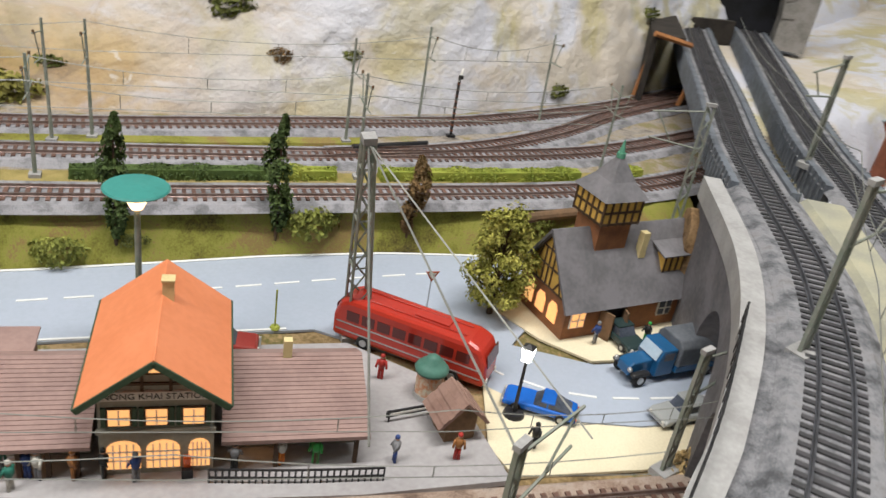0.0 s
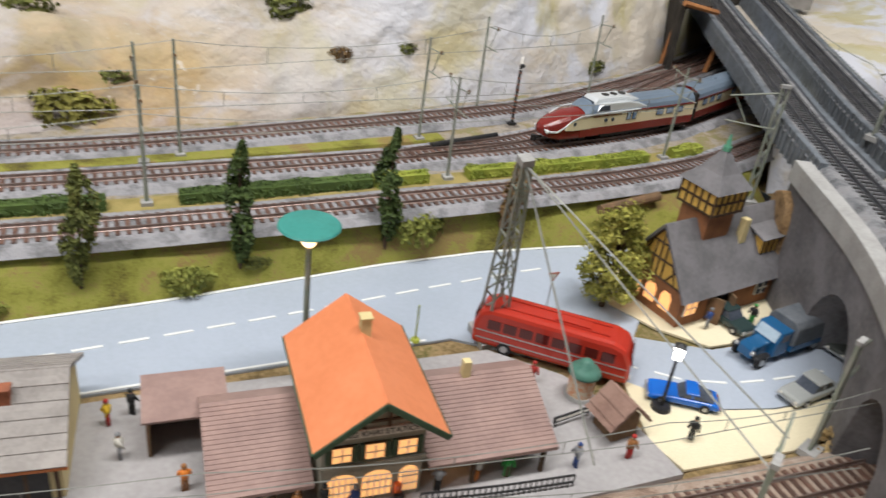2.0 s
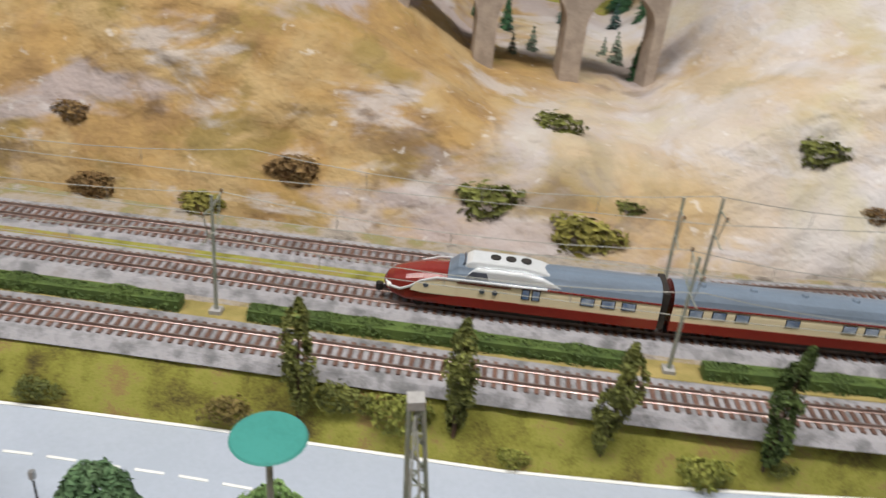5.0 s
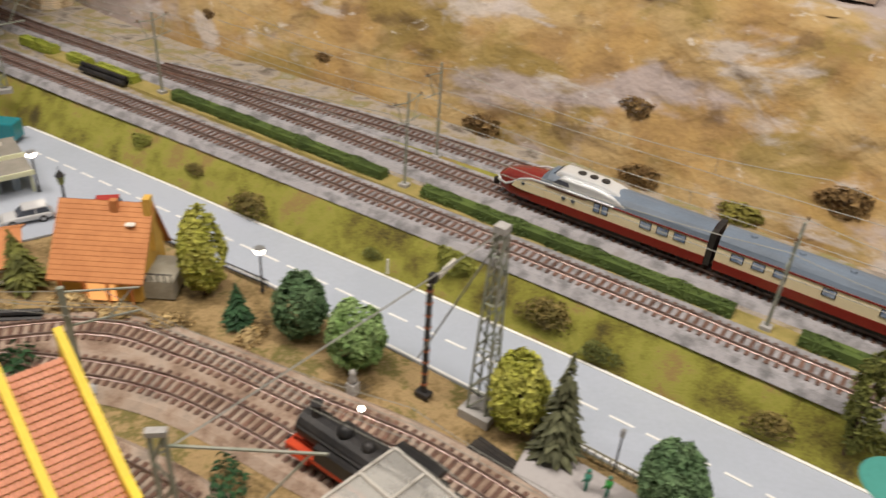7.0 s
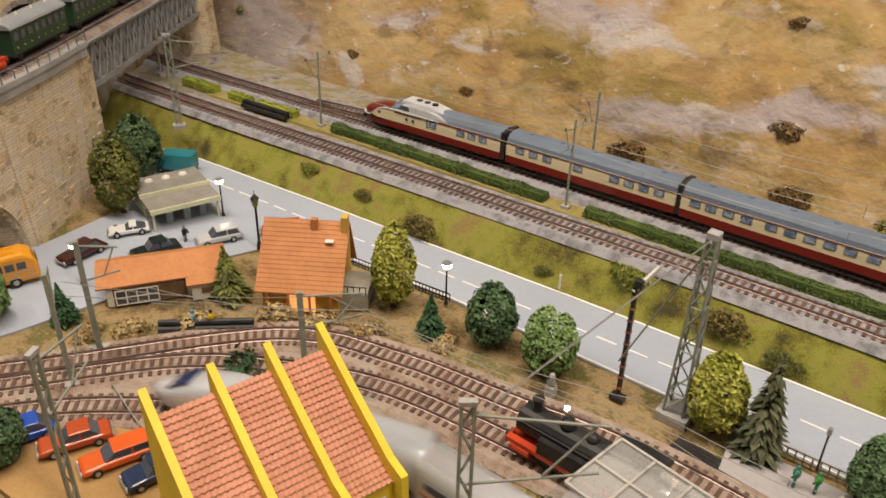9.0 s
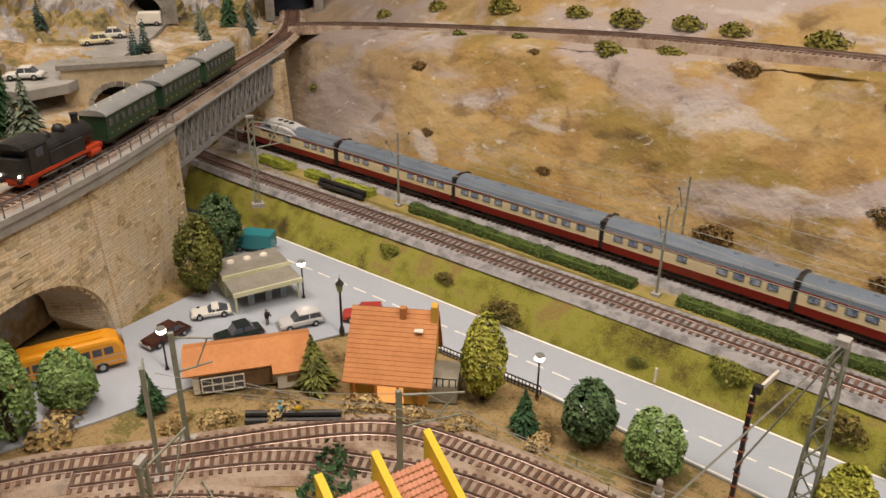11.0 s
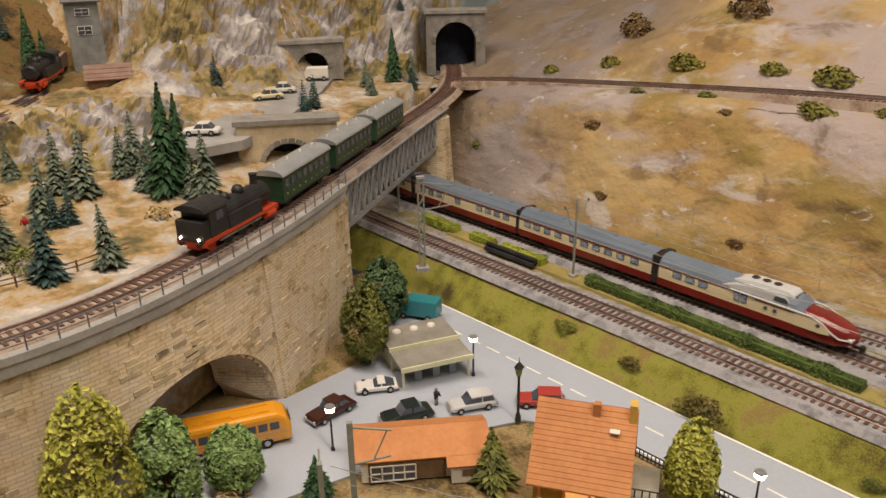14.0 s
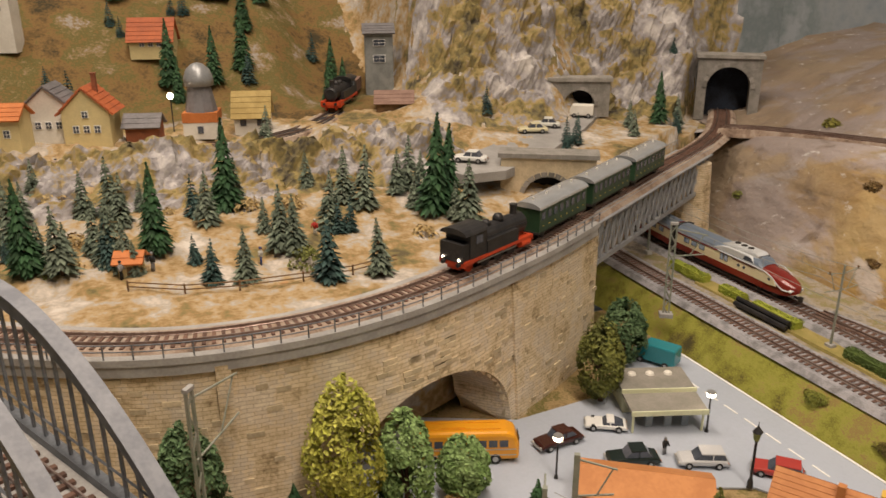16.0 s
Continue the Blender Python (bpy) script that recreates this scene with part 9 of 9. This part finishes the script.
DOLL = {n: mat("doll_" + n, c, rough=0.5, bump=0) for n, c in dict(blue=(0.04, 0.07, 0.22), green=(0.05, 0.32, 0.06), brown=(0.30, 0.13, 0.04), black=(0.02, 0.02, 0.02), teal=(0.05, 0.22, 0.16), white=(0.6, 0.58, 0.52), orange=(0.7, 0.22, 0.03), red=(0.45, 0.04, 0.03), yellow=(0.75, 0.50, 0.03), grey=(0.25, 0.25, 0.26), cyan=(0.12, 0.40, 0.55)).items()}
PEOPLE = [(-0.003, 0.308, "blue", "blue"), (0.015, 0.314, "teal", "grey"), (0.029, 0.308, "blue", "blue"), (0.034, 0.306, "white", "grey"), (0.051, 0.304, "brown", "brown"), (0.066, 0.303, "black", "black"), (0.082, 0.298, "blue", "grey"), (0.133, 0.299, "grey", "black"), (0.159, 0.300, "white", "orange"), (0.178, 0.298, "green", "green"), (0.224, 0.293, "grey", "blue"), (0.262, 0.290, "brown", "red"), (0.314, 0.293, "black", "black"), (-0.004, 0.338, "orange", "brown"), (-0.041, 0.402, "yellow", "red"), (-0.027, 0.408, "black", "black"), (-0.036, 0.372, "white", "grey"), (0.234, 0.372, "red", "red"), (0.412, 0.399, "blue", "grey"), (0.455, 0.395, "black", "green"), (-0.893, 0.262, "cyan", "cyan"), (-0.88, 0.272, "yellow", "black"), (-1.03, 0.355, "black", "grey"), (-0.404, 0.405, "teal", "teal"), (-0.39, 0.408, "green", "teal"), (-0.348, 0.393, "teal", "teal"), (-0.300, 0.395, "blue", "blue"), (-0.294, 0.400, "orange", "brown"), (0.012, 0.338, "orange", "orange"), (0.022, 0.300, "teal", "white")]
for x, y, a, b in PEOPLE:
    z = 0.0575 if x > -0.2 else (0.0588 if x > -0.45 else 0.0545)
    figure(f"tiny painted figurine in {a} with {b} trousers, standing", pose(x, y, z, 0, 0, random.uniform(0, 360)), DOLL[a], DOLL[b])
for x, y, a, b in ((-1.285, -0.115, "grey", "black"), (-1.295, -0.085, "black", "grey"), (-1.335, 0.09, "red", "white"), (-1.28, 0.02, "white", "blue")):
    figure(f"tiny painted figurine in {a} with {b} trousers on the hill", pose(x, y, down_to(x, y), 0, 0, random.uniform(0, 360)), DOLL[a], DOLL[b])
monu = thing("monument", "small grey stone bust on a pedestal", "monument", pose(-0.592, 0.385, 0.0535))
part("pedestal", M().cbox(0, 0, 0.006, 0.008, 0.008, 0.012), CONCRETE, monu, bevel=0.0008)
part("bust", M().lathe([(0.002, 0.012), (0.0042, 0.015), (0.002, 0.0185), (0.0028, 0.0205), (0.0022, 0.0235), (0.0006, 0.0245)], 10), CONCRETE, monu, smooth=True)
floodl = thing("flood_lamp", "small glowing lamp beside the curve", "lamp", pose(-0.565, 0.362, 0.0535))
part("post", M().rod((0, 0, 0), (0, 0, 0.016), 0.0008), MAST, floodl)
part("bulb", M().ball(0.0024, pose(0, 0, 0.018), n=6), LAMPGLOW, floodl)

# grey arch bridge at the near left
ab = thing("arch_bridge", "grey steel arch railway bridge with hangers", "bridge", kind="structure")
A0, A1 = Vector((-0.805, -0.087, 0.260)), Vector((-1.103, -0.249, 0.260))
RUN, ACROSS = (A1 - A0).normalized(), Vector((0.478, -0.878, 0)) * 0.042
ribline = [(A0.lerp(A1, k / 24) + Vector((0, 0, 0.082 * 4 * (k / 24) * (1 - k / 24))), RUN) for k in range(25)]
for off in (Vector(), ACROSS):
    line = [(p + off, d) for p, d in ribline]
    part("arch_rib", M().sweep(line, [(-0.0036, -0.005), (0.0036, -0.005), (0.0036, 0.004), (-0.0036, 0.004)]), STEEL, ab)
    part("rib_flange", M().sweep(line, [(-0.0046, 0.004), (0.0046, 0.004), (0.0046, 0.0052), (-0.0046, 0.0052)]), mat("pale_grey_steel", (0.26, 0.27, 0.30), (0.19, 0.20, 0.23), rough=0.5, scale=60), ab)
    for k in range(2, 23):
        d = A0.lerp(A1, k / 24) + off
        part("hanger", M().rod(line[k][0], d, 0.0011, 4), STEEL, ab)
    part("tie", M().sweep([(A0 + off, RUN), (A1 + off, RUN)], [(-0.003, -0.006), (0.003, -0.006), (0.003, 0.003), (-0.003, 0.003)]), STEEL, ab)
    part("handrail", M().rod(A0 + off + Vector((0, 0, 0.014)), A1 + off + Vector((0, 0, 0.014)), 0.0008, 4), STEEL, ab)
mid = ACROSS * 0.5
part("deck", M().sweep([(A0 + mid, RUN), (A1 + mid, RUN)], [(-0.0178, -0.006), (0.0178, -0.006), (0.0178, -0.002), (-0.0178, -0.002)]), CONCRETE, ab)
for k in range(34):
    part("sleeper", M().cbox(0, 0, 0.0, 0.0035, 0.026, 0.0022, Matrix.Translation(A0.lerp(A1, (k + 0.5) / 34) + mid + Vector((0, 0, -0.001))) @ pose(0, 0, 0, 0, 0, math.degrees(math.atan2(RUN.y, RUN.x)))), SLEEPER, ab)
for u in (-0.00825, 0.00825):
    part("rail", M().sweep([(A0 + mid, RUN), (A1 + mid, RUN)], [(u - 0.0005, 0.0), (u + 0.0005, 0.0), (u + 0.0005, 0.0026), (u - 0.0005, 0.0026)]), RAIL, ab)
for e in (A0, A1):
    part("pier", M().box(-0.012, 0.012, -0.03, 0.03, -0.21, -0.0065, Matrix.Translation(e + mid) @ pose(0, 0, 0, 0, 0, math.degrees(math.atan2(RUN.y, RUN.x)))), STONE, ab)

# works at the other end of the layout
grid("east_ground", lin(0.66, 1.7, 40), lin(0.25, 1.3, 40), lambda x, y: (x, y, 0.058 + rough_at(x, y, 0, 0.1, 0.006)), SOIL, "green and brown ground beyond the viaduct", "ground")
TEALROOF = mat("pale_teal_roof", (0.42, 0.50, 0.52), (0.34, 0.42, 0.44), rough=0.5, scale=30)
house("factory", "brick factory hall with a pale teal roof", pose(1.10, 0.62, 0.058, 0, 0, 25), 0.22, 0.10, 0.05, 0.03, BRICKRED, TEALROOF, axis="x", category="factory", windows=[("f", x, 0.028, 0.022, 0.02) for x in lin(-0.08, 0.08, 5)])
house("factory", "low brick factory wing with a pale teal roof", pose(1.16, 0.78, 0.058, 0, 0, 25), 0.24, 0.10, 0.07, 0.03, BRICKRED, TEALROOF, axis="x", category="factory", windows=[("f", x, 0.04, 0.022, 0.02) for x in lin(-0.09, 0.09, 5)])
chim = thing("factory_chimney", "tall red brick factory chimney", "chimney", pose(0.985, 0.70, 0.058))
part("shaft", M().cyl(0.012, 0.008, 0, 0.22, 14), BRICKRED, chim, smooth=True)
part("rim", M().cyl(0.0095, 0.0095, 0.21, 0.216, 14), BRICKRED, chim)
tree_e = round_tree("round_tree", "green leafy tree beyond the viaduct", L_GREEN, 0.085, 0.06)
tree_e.matrix_basis = pose(0.86, 0.50, 0.058)


def motions():
    for k, vehicle in enumerate(express):
        walk(vehicle, express_rows(k))
    for k, vehicle in enumerate(white_train):
        walk(vehicle, white_rows(k))


motions()
